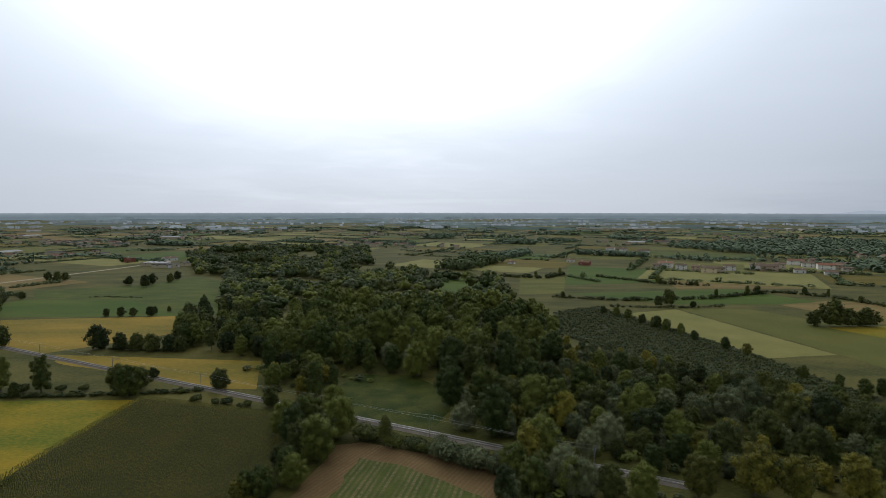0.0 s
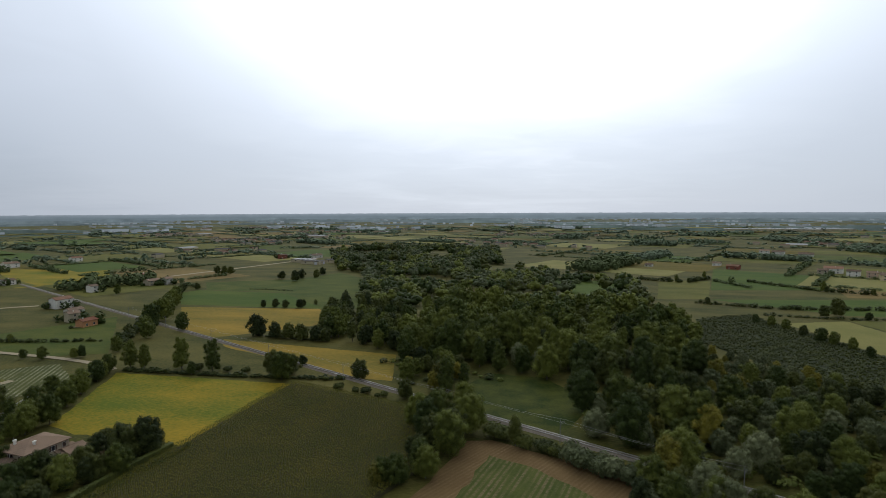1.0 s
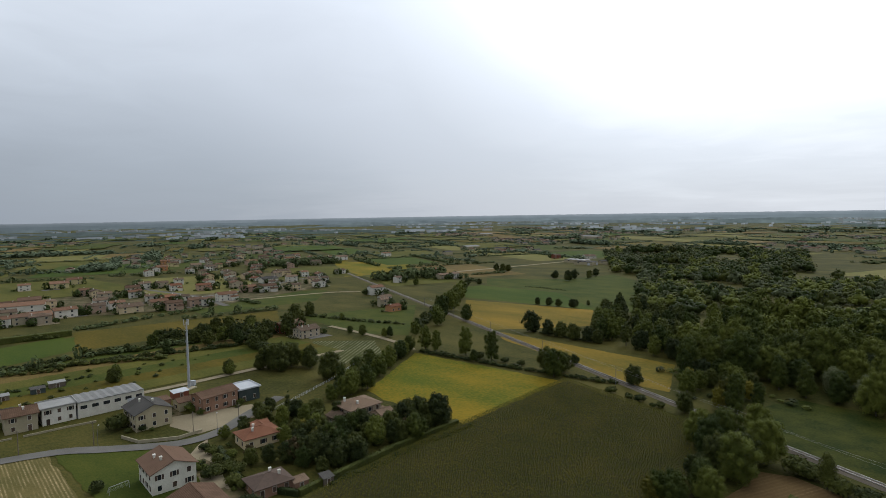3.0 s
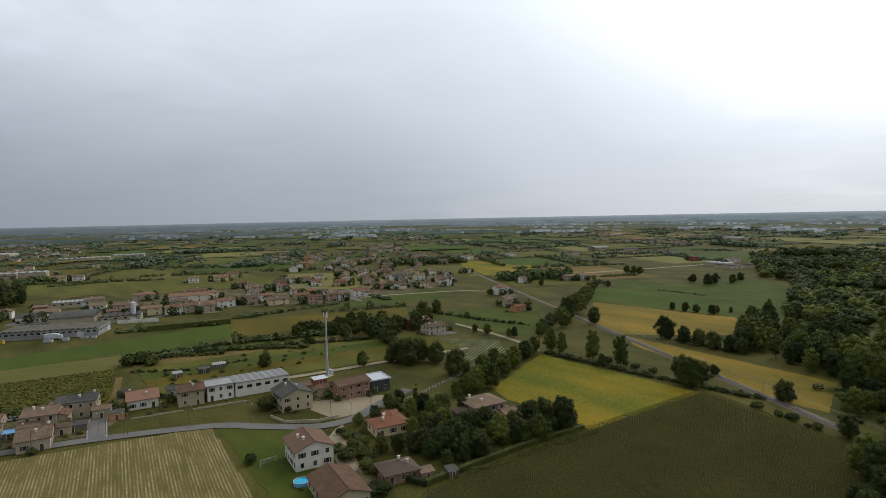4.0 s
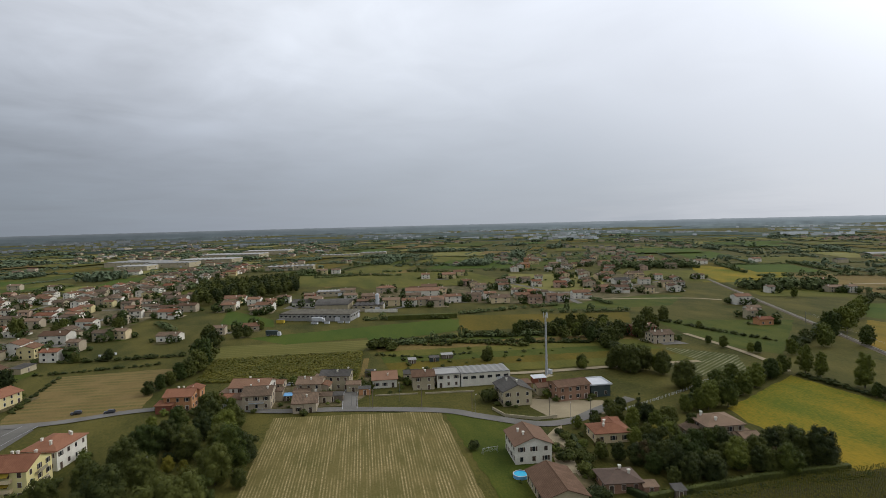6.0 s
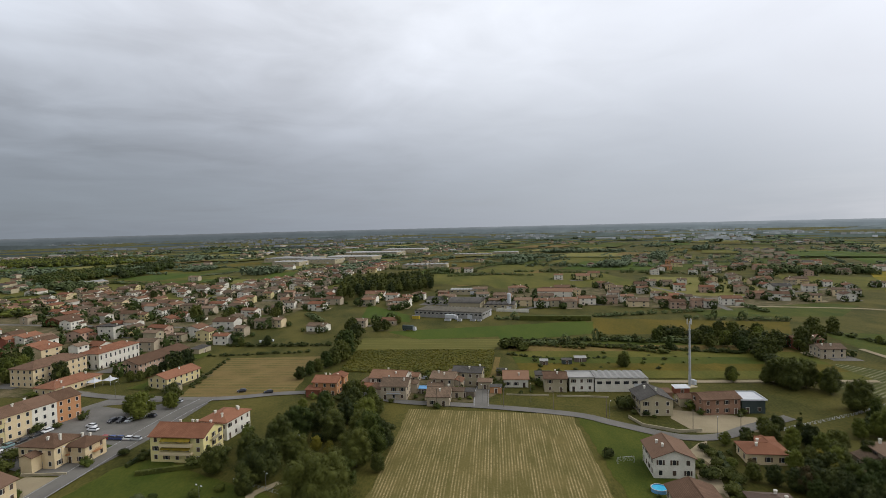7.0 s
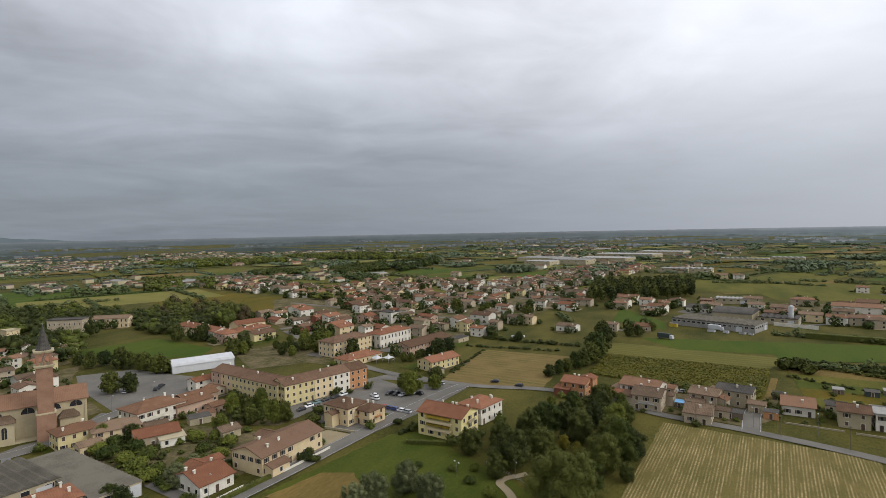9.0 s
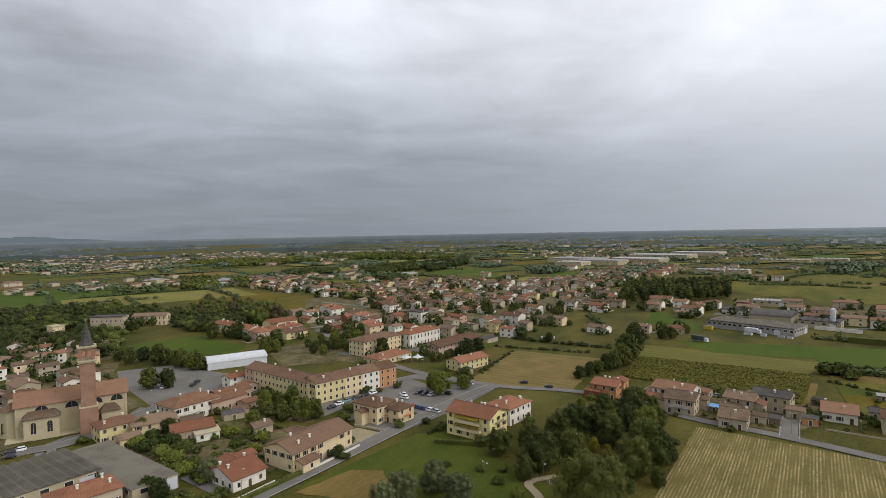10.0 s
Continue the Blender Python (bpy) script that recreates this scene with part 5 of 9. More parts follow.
# ---- garden hedge and maize ----
def hedge(pts, width, height, seed, label, leaf="leaf_dark", per=26):
    """A clipped hedge: a boxy core with leaf sprays over it."""
    nr = np.random.default_rng(seed)
    V, F, o = [], [], 0
    for a, b in zip(pts, pts[1:]):
        a, b = np.array(a, float), np.array(b, float)
        L = np.hypot(*(b - a))
        d = (b - a) / L
        nn = np.array([-d[1], d[0]])
        w, h = width * 0.42, height * 0.93
        ring = [(-w, 0), (-w, h * 0.9), (-w * 0.7, h), (w * 0.7, h), (w, h * 0.9), (w, 0)]
        core = [(*(p + nn * x), z) for p in (a, b) for x, z in ring]
        V.append(np.array(core)); F += [tuple(i + o for i in q) for q in [(i, (i + 1) % 6, 6 + (i + 1) % 6, 6 + i) for i in range(6)] + [(5, 4, 3, 2, 1, 0), (6, 7, 8, 9, 10, 11)]]; o += 12
        n = int(L * per)
        t = nr.uniform(0, L, n)
        ring_at = nr.uniform(0, 1, n)
        side = np.where(ring_at < 0.35, -1.0, np.where(ring_at > 0.65, 1.0, 0.0))
        x = np.where(side == 0, nr.uniform(-1, 1, n), side) * width / 2 * nr.uniform(0.85, 1.12, n)
        z = np.where(side == 0, height * nr.uniform(0.92, 1.1, n), nr.uniform(0.1, 1.0, n) * height)
        pos = np.stack([a[0] + d[0] * t + nn[0] * x, a[1] + d[1] * t + nn[1] * x, z], 1)
        nrm = nr.normal(size=(n, 3)) + np.stack([nn[0] * side, nn[1] * side, np.where(side == 0, 1.5, 0.4)], 1)
        nrm /= np.linalg.norm(nrm, axis=1)[:, None]
        u = np.cross(nrm, nr.normal(size=(n, 3))); u /= np.linalg.norm(u, axis=1)[:, None]
        v = np.cross(nrm, u)
        s = 0.17 * nr.uniform(0.6, 1.4, n)[:, None]
        V.append(np.stack([pos - u * s, pos - v * s, pos + u * s, pos + v * s], 1).reshape(-1, 3))
        F += [(o + 4 * i, o + 4 * i + 1, o + 4 * i + 2, o + 4 * i + 3) for i in range(n)]; o += 4 * n
    return tagged(new("hedge", mesh_of("hedge", np.concatenate(V), F, leaf)), label, "hedge")


hedge([(-124, 81), (-125, 116), (-123, 146)], 1.8, 2.0, 1, "clipped dark green hedge along the maize field")
hedge([(-124, 81), (-140, 74), (-168, 82)], 1.6, 1.8, 2, "clipped green garden hedge by the drive")
hedge([(-166, -98), (-171, -80)], 1.5, 1.6, 3, "clipped hedge before the yellow house")
hedge([(-422, 58), (-412, 110)], 4.0, 4.0, 4, "tall hedge behind the meadow", per=20)

MAIZE = [(-118, 214), (-61, 196), (-43, 146), (-52, 122), (-118, 76), (-121, 81), (-122, 114), (-121, 146)]
field("maize_field", MAIZE, "maize_floor", "soil under a dense maize crop")
nr = np.random.default_rng(21)
row_d = np.array([math.cos(radians(79)), math.sin(radians(79))])
row_n = np.array([-row_d[1], row_d[0]])
V, n_made = [], 0
centre = np.array([-88.0, 140.0])
for r in np.arange(-62, 62, 0.9):
    for s in np.arange(-95, 95, 0.62):
        p = centre + row_n * r + row_d * s + nr.normal(size=2) * 0.10
        if not inside((p[0], p[1]), MAIZE):
            continue
        h = 1.95 * nr.uniform(0.85, 1.12)
        a = nr.uniform(0, math.pi)
        for k in range(3):
            a += math.pi / 3 + nr.uniform(-0.3, 0.3)
            c, q = math.cos(a) * 0.48, math.sin(a) * 0.48
            w = 0.16
            z = h * nr.uniform(0.72, 0.95)
            V += [(p[0] - q * w, p[1] + c * w, z), (p[0] + c, p[1] + q, z - 0.22), (p[0] + q * w, p[1] - c * w, z + 0.05), (p[0] - c, p[1] - q, z - 0.28)]
        V += [(p[0] - 0.06, p[1], h - 0.25), (p[0] + 0.06, p[1] + 0.05, h - 0.25), (p[0] + 0.10, p[1], h + 0.18), (p[0] - 0.10, p[1] + 0.06, h + 0.12)]
maize = new("maize", mesh_of("maize", V, [(4 * i, 4 * i + 1, 4 * i + 2, 4 * i + 3) for i in range(len(V) // 4)], "maize"))
tagged(maize, "dense field of tall drying maize plants", "crop", kind="stuff")


plants = Grove()
p_rng = random.Random(31)
NURSERY_PLAN = [(80, 402), (118, 424), (158, 292), (172, 212), (150, 210), (112, 238), (92, 285), (68, 330)]
d_row, n_row = Vector((math.cos(radians(118)), math.sin(radians(118)))), Vector((-math.sin(radians(118)), math.cos(radians(118))))
for i in range(-48, 49):
    for j in range(-70, 71):
        q = Vector((115, 315)) + n_row * i * 2.8 + d_row * j * 1.7 + Vector((p_rng.uniform(-0.4, 0.4), p_rng.uniform(-0.4, 0.4)))
        if inside(q, NURSERY_PLAN) and p_rng.random() < 0.9:
            plants.put(q.x, q.y, p_rng.uniform(1.0, 1.8), p_rng.uniform(1.7, 2.6), p_rng, FEW)
plants.done("nursery_plants", "leaf_dark", "rows of low dark green nursery plants", "plants")


# the standing crop behind the farm
standing = Grove()
CROP_PLAN = [(-330, -54), (-321, 27), (-266, 19), (-283, -55)]
for x, y in scatter(CROP_PLAN, 1.45, 23, 14000):
    standing.put(x, y, p_rng.uniform(1.25, 1.45), p_rng.uniform(2.4, 3.2), p_rng, FEW)
standing.done("standing_crop", "maize", "standing olive green crop behind the farm", "crop")

# ---- church with brick bell tower ----
def arch_face(w, h, n=8):
    """Outline of a round-headed opening, its foot on z 0."""
    return [(-w / 2, 0), (w / 2, 0)] + [(w / 2 * math.cos(math.pi * k / n), h - w / 2 + w / 2 * math.sin(math.pi * k / n)) for k in range(n + 1)]


def arch_window(w, h, mats=("palegrey", "pane")):
    b = Build()
    o, i = arch_face(w + 0.4, h + 0.3), arch_face(w, h)
    n = len(o)
    b.add([(x, -0.06, z - 0.1) for x, z in o] + [(x, -0.06, z) for x, z in i] + [(x, 0.02, z) for x, z in i],
          [(k, (k + 1) % n, n + (k + 1) % n, n + k) for k in range(n)] + [(n + k, n + (k + 1) % n, 2 * n + (k + 1) % n, 2 * n + k) for k in range(n)])
    b.add([(x, -0.02, z) for x, z in i], [tuple(range(n))], 1)
    b.box(-0.05, -0.05, 0, 0.05, -0.021, h, 0)
    return b.mesh("window", list(mats))


CH = 332.0
church = thing("church", -122.5, -237.5, CH, "large pale plastered church with an old tiled roof", "church")
L, W, h = 36.0, 15.0, 12.0
part("nave_wall", wall_build(L, W, h, 3.6, "gable"), "palegrey", church, "pale grey plastered nave wall")
part("nave_roof", roof_build(L, W, 3.6, "gable", 0.7, 0.3), "tile_orange", church, "weathered terracotta tiled nave roof", pose(0, 0, h))
# apse at the far end of the nave
ap = Build()
ring = [(L / 2 + 5.5 * math.sin(math.pi * k / 6), 5.5 * math.cos(math.pi * k / 6)) for k in range(7)]
ap.loft([[(x, y, z) for x, y in ring] for z in (0, 10.5)])
part("apse_wall", ap, "palegrey", church)
ar = Build()
ring2 = [(L / 2 + 6.1 * math.sin(math.pi * k / 6), 6.1 * math.cos(math.pi * k / 6)) for k in range(7)]
ar.add([(x, y, 10.4) for x, y in ring2] + [(L / 2, 0, 13.2)], [(k + 1, k, 7) for k in range(6)] + [(0, 1, 2, 3, 4, 5, 6)])
part("apse_roof", ar, "tile_old", church)
for sx, ww, hh in ((10, 11, 8.0), (-12, 6, 6.5)):
    s_b = Build()
    s_b.box(sx - ww / 2, W / 2, 0, sx + ww / 2, W / 2 + 4.2, hh)
    part("chapel_wall", s_b, "palegrey", church)
    r_b = Build()
    x0, x1, y1 = sx - ww / 2 - 0.5, sx + ww / 2 + 0.5, W / 2 + 4.8
    r_b.add([(x0, y1, hh), (x1, y1, hh), (x1 - 1.8, W / 2, hh + 1.9), (x0 + 1.8, W / 2, hh + 1.9), (x0, W / 2, hh), (x1, W / 2, hh),
             (x0, y1, hh - 0.2), (x1, y1, hh - 0.2), (x0, W / 2, hh - 0.2), (x1, W / 2, hh - 0.2)],
            [(1, 0, 3, 2), (0, 4, 3), (5, 1, 2), (0, 1, 7, 6), (4, 0, 6, 8), (1, 5, 9, 7), (6, 7, 9, 8)])
    part("chapel_roof", r_b, "tile_old", church)
TALL, LUNETTE = arch_window(1.6, 4.2), arch_window(4.2, 2.3)
for u in (12.5, 7.5):
    part("window", TALL, None, church, at=pose(u, W / 2 + 4.2, 2.4, 0, 0, 180))
for u in (10, 0.5, -7.5, -14.5):
    part("window", LUNETTE, None, church, at=pose(u, W / 2, 9.2, 0, 0, 180))
part("window", TALL, None, church, at=pose(L / 2 + 3.9, 3.95, 2.2, 0, 0, 135 + 90))
for u in (-17.6, -3.8, 4.0, 17.6):
    part("pilaster", Build().box(u - 0.4, W / 2, 0, u + 0.4, W / 2 + 0.25, h - 0.56), "palegrey", church)
part("cornice", Build().box(-L / 2, W / 2, h - 0.55, L / 2, W / 2 + 0.35, h - 0.05), "palegrey", church)
b = Build()
b.box(-L / 2 - 0.15, -W / 2 - 0.2, 0, L / 2 + 3, W / 2 + 4.4, 0.5)
part("plinth", b, "palegrey", church)

tower = thing("bell_tower", -120.5, -223.5, CH - 180, "slender red brick bell tower with a dark spire", "tower")
b = Build()
b.box(-2.5, -2.5, 0, 2.5, 2.5, 27)
part("shaft", b, "brick", tower)
b = Build()
b.box(-3.0, -3.0, 0, 3.0, 3.0, 10.0)
part("base", b, "brick", tower)
for z, e in ((10.0, 3.15), (27.0, 2.9), (27.5, 3.15), (32.4, 2.9), (32.8, 3.2)):
    c = Build()
    c.box(-e, -e, z, e, e, z + 0.45)
    part("cornice", c, "palegrey", tower, "pale stone cornice")
b = Build()
for sx in (-1, 1):
    for sy in (-1, 1):
        b.box(sx * 2.5 - (0.9 if sx > 0 else 0), sy * 2.5 - (0.9 if sy > 0 else 0), 27.9, sx * 2.5 + (0.9 if sx < 0 else 0), sy * 2.5 + (0.9 if sy < 0 else 0), 32.5)
for a in range(4):
    m = pose(0, 0, 0, 0, 0, 90 * a)
    b.box(-0.25, -2.45, 27.9, 0.25, -2.0, 30.6, 0, m)
    n = 6
    for x0, x1 in ((-1.6, -0.25), (0.25, 1.6)):
        mid, rad = (x0 + x1) / 2, (x1 - x0) / 2
        arc = [(mid + rad * math.cos(math.pi * k / n), 30.6 + rad * math.sin(math.pi * k / n)) for k in range(n + 1)]
        for (xa, za), (xb, zb) in zip(arc, arc[1:]):
            q = [(xa, -2.45, za), (xb, -2.45, zb), (xb, -2.45, 32.5), (xa, -2.45, 32.5), (xa, -2.0, za), (xb, -2.0, zb), (xb, -2.0, 32.5), (xa, -2.0, 32.5)]
            b.add([m @ Vector(v) for v in q], [(0, 1, 2, 3), (7, 6, 5, 4), (0, 4, 5, 1)])
part("belfry", b, "brick", tower, "belfry of paired round arches")
b = Build()
b.tube((0, 0, 29.0), (0, 0, 30.6), 0.75, 0.35, 12)
part("bell", b, "steel", tower, "dark bronze bell")
b = Build()
b.loft([[(2.5 * s * q * math.cos(a), 2.5 * s * q * math.sin(a), z) for k in range(8) for a, q in (((k + 0.5) * math.pi / 4, 1.0),)] for s, z in ((1.05, 33.2), (0.95, 33.8), (0.05, 42.3))])
part("spire", b, "tile_grey", tower, "dark grey octagonal spire")
b = Build()
b.tube((0, 0, 42), (0, 0, 43.6), 0.06, 0.05, 6).box(-0.4, -0.04, 42.9, 0.4, 0.04, 43.0)
part("cross", b, "steel", tower)

# ---- mobile phone mast ----
mast = thing("phone_mast", -240.7, 106, 20, "tall grey tubular telecom mast with antennas", "mast")
part("pole", Build().tube((0, 0, 0), (0, 0, 29), 0.62, 0.28, 14), "zinc", mast)
b = Build()
b.box(-2.2, -2.2, 0, 2.2, 2.2, 0.35)
part("footing", b, "grey", mast, "concrete footing block")
for k in range(3):
    a = 2 * math.pi * k / 3
    c, s = math.cos(a), math.sin(a)
    part("arm", Build().tube((0, 0, 28.2), (c * 0.9, s * 0.9, 28.2), 0.05, 0.05, 6).tube((c * 0.9, s * 0.9, 27.4), (c * 0.9, s * 0.9, 30.4), 0.05, 0.05, 6), "zinc", mast)
    part("antenna", Build().box(-0.09, -0.17, 27.9, 0.09, 0.17, 30.3), "white_metal", mast, "white panel antenna", pose(c * 1.05, s * 1.05, 0, 0, 0, math.degrees(a)))
part("ring", Build().tube((0, 0, 25.2), (0, 0, 25.5), 0.5, 0.5, 12), "zinc", mast)
b = Build()
for k in range(70):
    b.box(-0.2, -0.75, 1 + k * 0.38, 0.2, -0.70, 1.05 + k * 0.38)
part("ladder", b, "zinc", mast)
cab = thing("equipment_cabinet", -243.5, 109, 20, "pale grey telecom equipment cabinet by the mast", "cabinet")
part("body", Build().box(-1.1, -0.6, 0.1, 1.1, 0.6, 2.1), "white_metal", cab)
part("lid", Build().box(-1.2, -0.7, 2.1, 1.2, 0.7, 2.2), "zinc", cab)

# ---- railway catenary masts and wires ----
ends = []
for x, y in ((44, 155.5), (-3, 179), (-46, 200), (-97, 225.5), (-148, 251), (-199, 276), (-250, 301.5), (-301, 327)):
    m = thing("catenary_mast", x, y, RAIL_ANG, "slim grey railway catenary mast", "mast", "railway masts")
    part("post", Build().tube((0, 3.1, 0), (0, 3.1, 7.6), 0.14, 0.10, 8), "dull_steel", m)
    part("bracket", Build().tube((0, 3.1, 6.9), (0, 0.1, 6.2), 0.05, 0.04, 6).tube((0, 3.1, 5.9), (0, 0.0, 5.9), 0.04, 0.04, 6).tube((0, 0.1, 5.5), (0, 0.1, 6.9), 0.03, 0.03, 5), "dull_steel", m)
    p = Vector((x, y, 0)) + Matrix.Rotation(radians(RAIL_ANG), 3, "Z") @ Vector((0, 0.1, 0))
    ends.append(p)
wire = Build()
for a, b_ in zip(ends, ends[1:]):
    pts = [a.lerp(b_, k / 8) for k in range(9)]
    for k, (p, q) in enumerate(zip(pts, pts[1:])):
        s0, s1 = ((t - 0.5) ** 2 * 4 for t in (k / 8, (k + 1) / 8))
        wire.tube(p + Vector((0, 0, 5.9 + 0.9 * s0)), q + Vector((0, 0, 5.9 + 0.9 * s1)), 0.022, 0.022, 4, caps=False)
        wire.tube(p + Vector((0, 0, 5.5)), q + Vector((0, 0, 5.5)), 0.022, 0.022, 4, caps=False)
tagged(new("overhead_wire", wire.mesh("overhead_wire", "steel")), "thin overhead wires above the railway track", "wire")

# ---- factory, halls and silo ----


def hall(x, y, L, W, h, ang, wall, roof, bays, label, name="factory_hall", saw=0.9, gap=6.0):
    """A hall with a ribbed roof of shallow bays across its length and a band of windows."""
    e = thing(name, x, y, ang, label, "hall", "halls")
    part("wall", Build().box(-L / 2, -W / 2, 0, L / 2, W / 2, h), wall, e)
    st = L / bays
    top = [(-L / 2 + k * st / 2, h + (saw if k % 2 else 0.02)) for k in range(2 * bays + 1)]
    n = len(top)
    vs = [(x_, y_, z_) for y_ in (-W / 2 - 0.3, W / 2 + 0.3) for x_, z_ in top] + [(x_, y_, h - 0.15) for y_ in (-W / 2 - 0.3, W / 2 + 0.3) for x_, z_ in top]
    fs = [(k, k + 1, n + k + 1, n + k) for k in range(n - 1)] + [(2 * n + k, 2 * n + k + 1, k + 1, k) for k in range(n - 1)] + [(n + k, n + k + 1, 3 * n + k + 1, 3 * n + k) for k in range(n - 1)]
    b = Build().add(vs, fs)
    part("roof", b, roof, e)
    sky_b = WINDOWS[(2.2, 1.3)]
    for turn in sides_seen(x, y, ang):
        side, half = (L, W / 2) if turn in (0, 180) else (W, L / 2)
        n = max(int(side / gap), 1)
        for i in range(n):
            part("window", sky_b, None, e, at=pose(0, 0, 0, 0, 0, turn) @ pose((i + 0.5) / n * side - side / 2, -half, h * 0.55))
        part("gate", Build().box(-2, -0.08, 0, 2, 0.02, 3.4).box(-2.15, -0.1, 3.4, 2.15, 0.02, 3.55), "white_metal", e, at=pose(0, 0, 0, 0, 0, turn) @ pose(side * 0.32, -half, 0))
    return e


hall(-450, 8, 58, 24, 5.2, 66.5, "roof_sheet", "fibre", 18, "long grey factory hall with a ribbed roof", gap=3.6)
vault = thing("vaulted_hall", -500, 22, 76, "grey hall with a shallow vaulted roof", "hall", "halls")
part("wall", Build().box(-14, -14, 0, 14, 14, 5.0), "grey", vault)
b = Build()
b.loft([[(x, 14.4 * math.cos(math.pi * k / 14), 4.9 + 3.4 * math.sin(math.pi * k / 14)) for k in range(15)] for x in (-14.4, 14.4)])
part("roof", b, "tile_grey", vault)
hall(-592, 24, 30, 14, 5.0, 80, "grey", "roof_sheet", 9, "grey hall with a glazed lattice roof")
hall(-480, 50, 26, 18, 5.0, 76, "grey", "tile_grey", 6, "grey workshop hall with a low roof")
silo = thing("silo", -476, 57, 0, "tall white cylindrical factory silo tower", "silo")
part("drum", Build().tube((0, 0, 0), (0, 0, 13.5), 1.7, 1.7, 16), "white_metal", silo)
part("cap", Build().tube((0, 0, 13.5), (0, 0, 14.3), 1.8, 0.5, 16), "zinc", silo)
wallb = thing("boundary_wall", -462, 58, 68, "long white boundary wall by the silo", "wall")
part("panel", Build().box(-14, -0.15, 0, 14, 0.15, 2.4).box(-14, -0.25, 2.4, 14, 0.25, 2.55), "white", wallb)
for x, y, L, W, h, a in ((-1180, -250, 90, 50, 9, 75), (-1260, -190, 110, 60, 9, 75), (-1420, -160, 140, 70, 10, 75), (-1560, -90, 120, 60, 10, 75), (-1130, -300, 60, 40, 8, 75),
                         (-968, -40, 45, 22, 7, 78), (-968, -2, 34, 22, 7, 78), (-1295, 80, 90, 18, 6, 78), (-1250, -320, 120, 60, 9, 75), (-1320, 160, 60, 30, 7, 78)):
    hall(x, y, L, W, h, a, "grey", "roof_sheet", max(int(L / 9), 4), "large white factory hall far off", "far_hall", 1.2, 14)
for x, y, L, W in ((560, 2060, 130, 50), (700, 2050, 150, 60), (830, 2070, 100, 50), (-355, 712, 30, 14), (-380, 735, 34, 16), (-330, 735, 30, 16)):
    hall(x, y, L, W, 8 if y > 1000 else 4.5, -8, "palegrey", "roof_sheet" if L > 31 else "tile_grey", max(int(L / 9), 4), "pale industrial hall far off", "far_hall", 0.8, 14)
hall(-101, -174.6, 47.4, 13, 4.0, 81, "grey", "fibre", 24, "long shed with a dark grey fibre-cement roof", "grey_shed", 0.4)
hall(-86, -189, 24, 27, 4.6, 171, "grey", "fibre", 9, "grey works shed with a ribbed roof", "grey_shed", 0.7)

hall(-242, 74.7, 22.6, 12, 6.0, 85, "white", "roof_sheet", 8, "white workshop hall with a grey ribbed roof", "workshop", 0.35, 3.4)
marquee = thing("white_marquee", -223, -259, 149, "long white fabric sports marquee", "marquee")
part("wall", Build().box(-16, -7, 0, 16, 7, 4.2), "white_metal", marquee)
b = Build()
for k in range(8):
    x0, x1 = -16.3 + k * 4.08, -16.3 + (k + 1) * 4.08
    ring = [(-7.3, 4.0), (-6.8, 5.2), (0, 6.6), (6.8, 5.2), (7.3, 4.0)]
    b.loft([[(x, y, z) for y, z in ring] for x in (x0, x1 - 0.06)])
part("canopy", b, "white_metal", marquee, "taut white fabric roof in bays")

for i, (x, y) in enumerate(((-268, -172), (-271, -166))):
    g = thing("gazebo", x, y, 75, "white pointed party gazebo tent", "gazebo", "party tents")
    part("canopy", Build().add([(-2.6, -2.6, 2.4), (2.6, -2.6, 2.4), (2.6, 2.6, 2.4), (-2.6, 2.6, 2.4), (-0.6, -0.6, 3.4), (0.6, -0.6, 3.4), (0.6, 0.6, 3.4), (-0.6, 0.6, 3.4), (0, 0, 4.6)],
                               [(0, 1, 5, 4), (1, 2, 6, 5), (2, 3, 7, 6), (3, 0, 4, 7), (4, 5, 8), (5, 6, 8), (6, 7, 8), (7, 4, 8)]), "white_metal", g)
    for sx in (-2.5, 2.5):
        for sy in (-2.5, 2.5):
            part("pole", Build().tube((sx, sy, 0), (sx, sy, 2.4), 0.05, 0.05, 6), "zinc", g)

# ---- garden things ----
pool = thing("swimming_pool", -146.5, 54.5, 0, "round blue above-ground garden pool", "pool")
b = Build()
b.tube((0, 0, 0), (0, 0, 1.1), 2.2, 2.2, 28, caps=False).tube((0, 0, 1.1), (0, 0, 0.3), 2.1, 2.1, 28, caps=False)
part("shell", b, "blue", pool)
part("water", Build().add([(2.1 * math.cos(k * math.pi / 14), 2.1 * math.sin(k * math.pi / 14), 0.95) for k in range(28)], [tuple(range(28))]), "water", pool, "clear turquoise pool water")
b = Build()
b.loft([[((2.15 + e) * math.cos(k * math.pi / 14), (2.15 + e) * math.sin(k * math.pi / 14), z) for k in range(28)] for e, z in ((-0.1, 1.1), (0.12, 1.1), (0.12, 1.18), (-0.1, 1.18))], cap=False)
part("rim", b, "white_metal", pool)

goal = thing("football_goal", -164.4, 51.5, 96, "white tubular garden football goal", "goal")
for u in (-2.6, 2.6):
    part("post", Build().tube((u, 0, 0), (u, 0, 2.2), 0.06, 0.06, 8), "white_metal", goal)
    part("stay", Build().tube((u, 0, 2.2), (u, 1.4, 0.05), 0.035, 0.035, 6), "white_metal", goal)
part("crossbar", Build().tube((-2.6, 0, 2.2), (2.6, 0, 2.2), 0.06, 0.06, 8), "white_metal", goal)
b = Build()
for k in range(14):
    u = -2.6 + k * 0.4
    b.tube((u, 0.02, 2.18), (u, 1.4, 0.05), 0.012, 0.012, 3, caps=False)
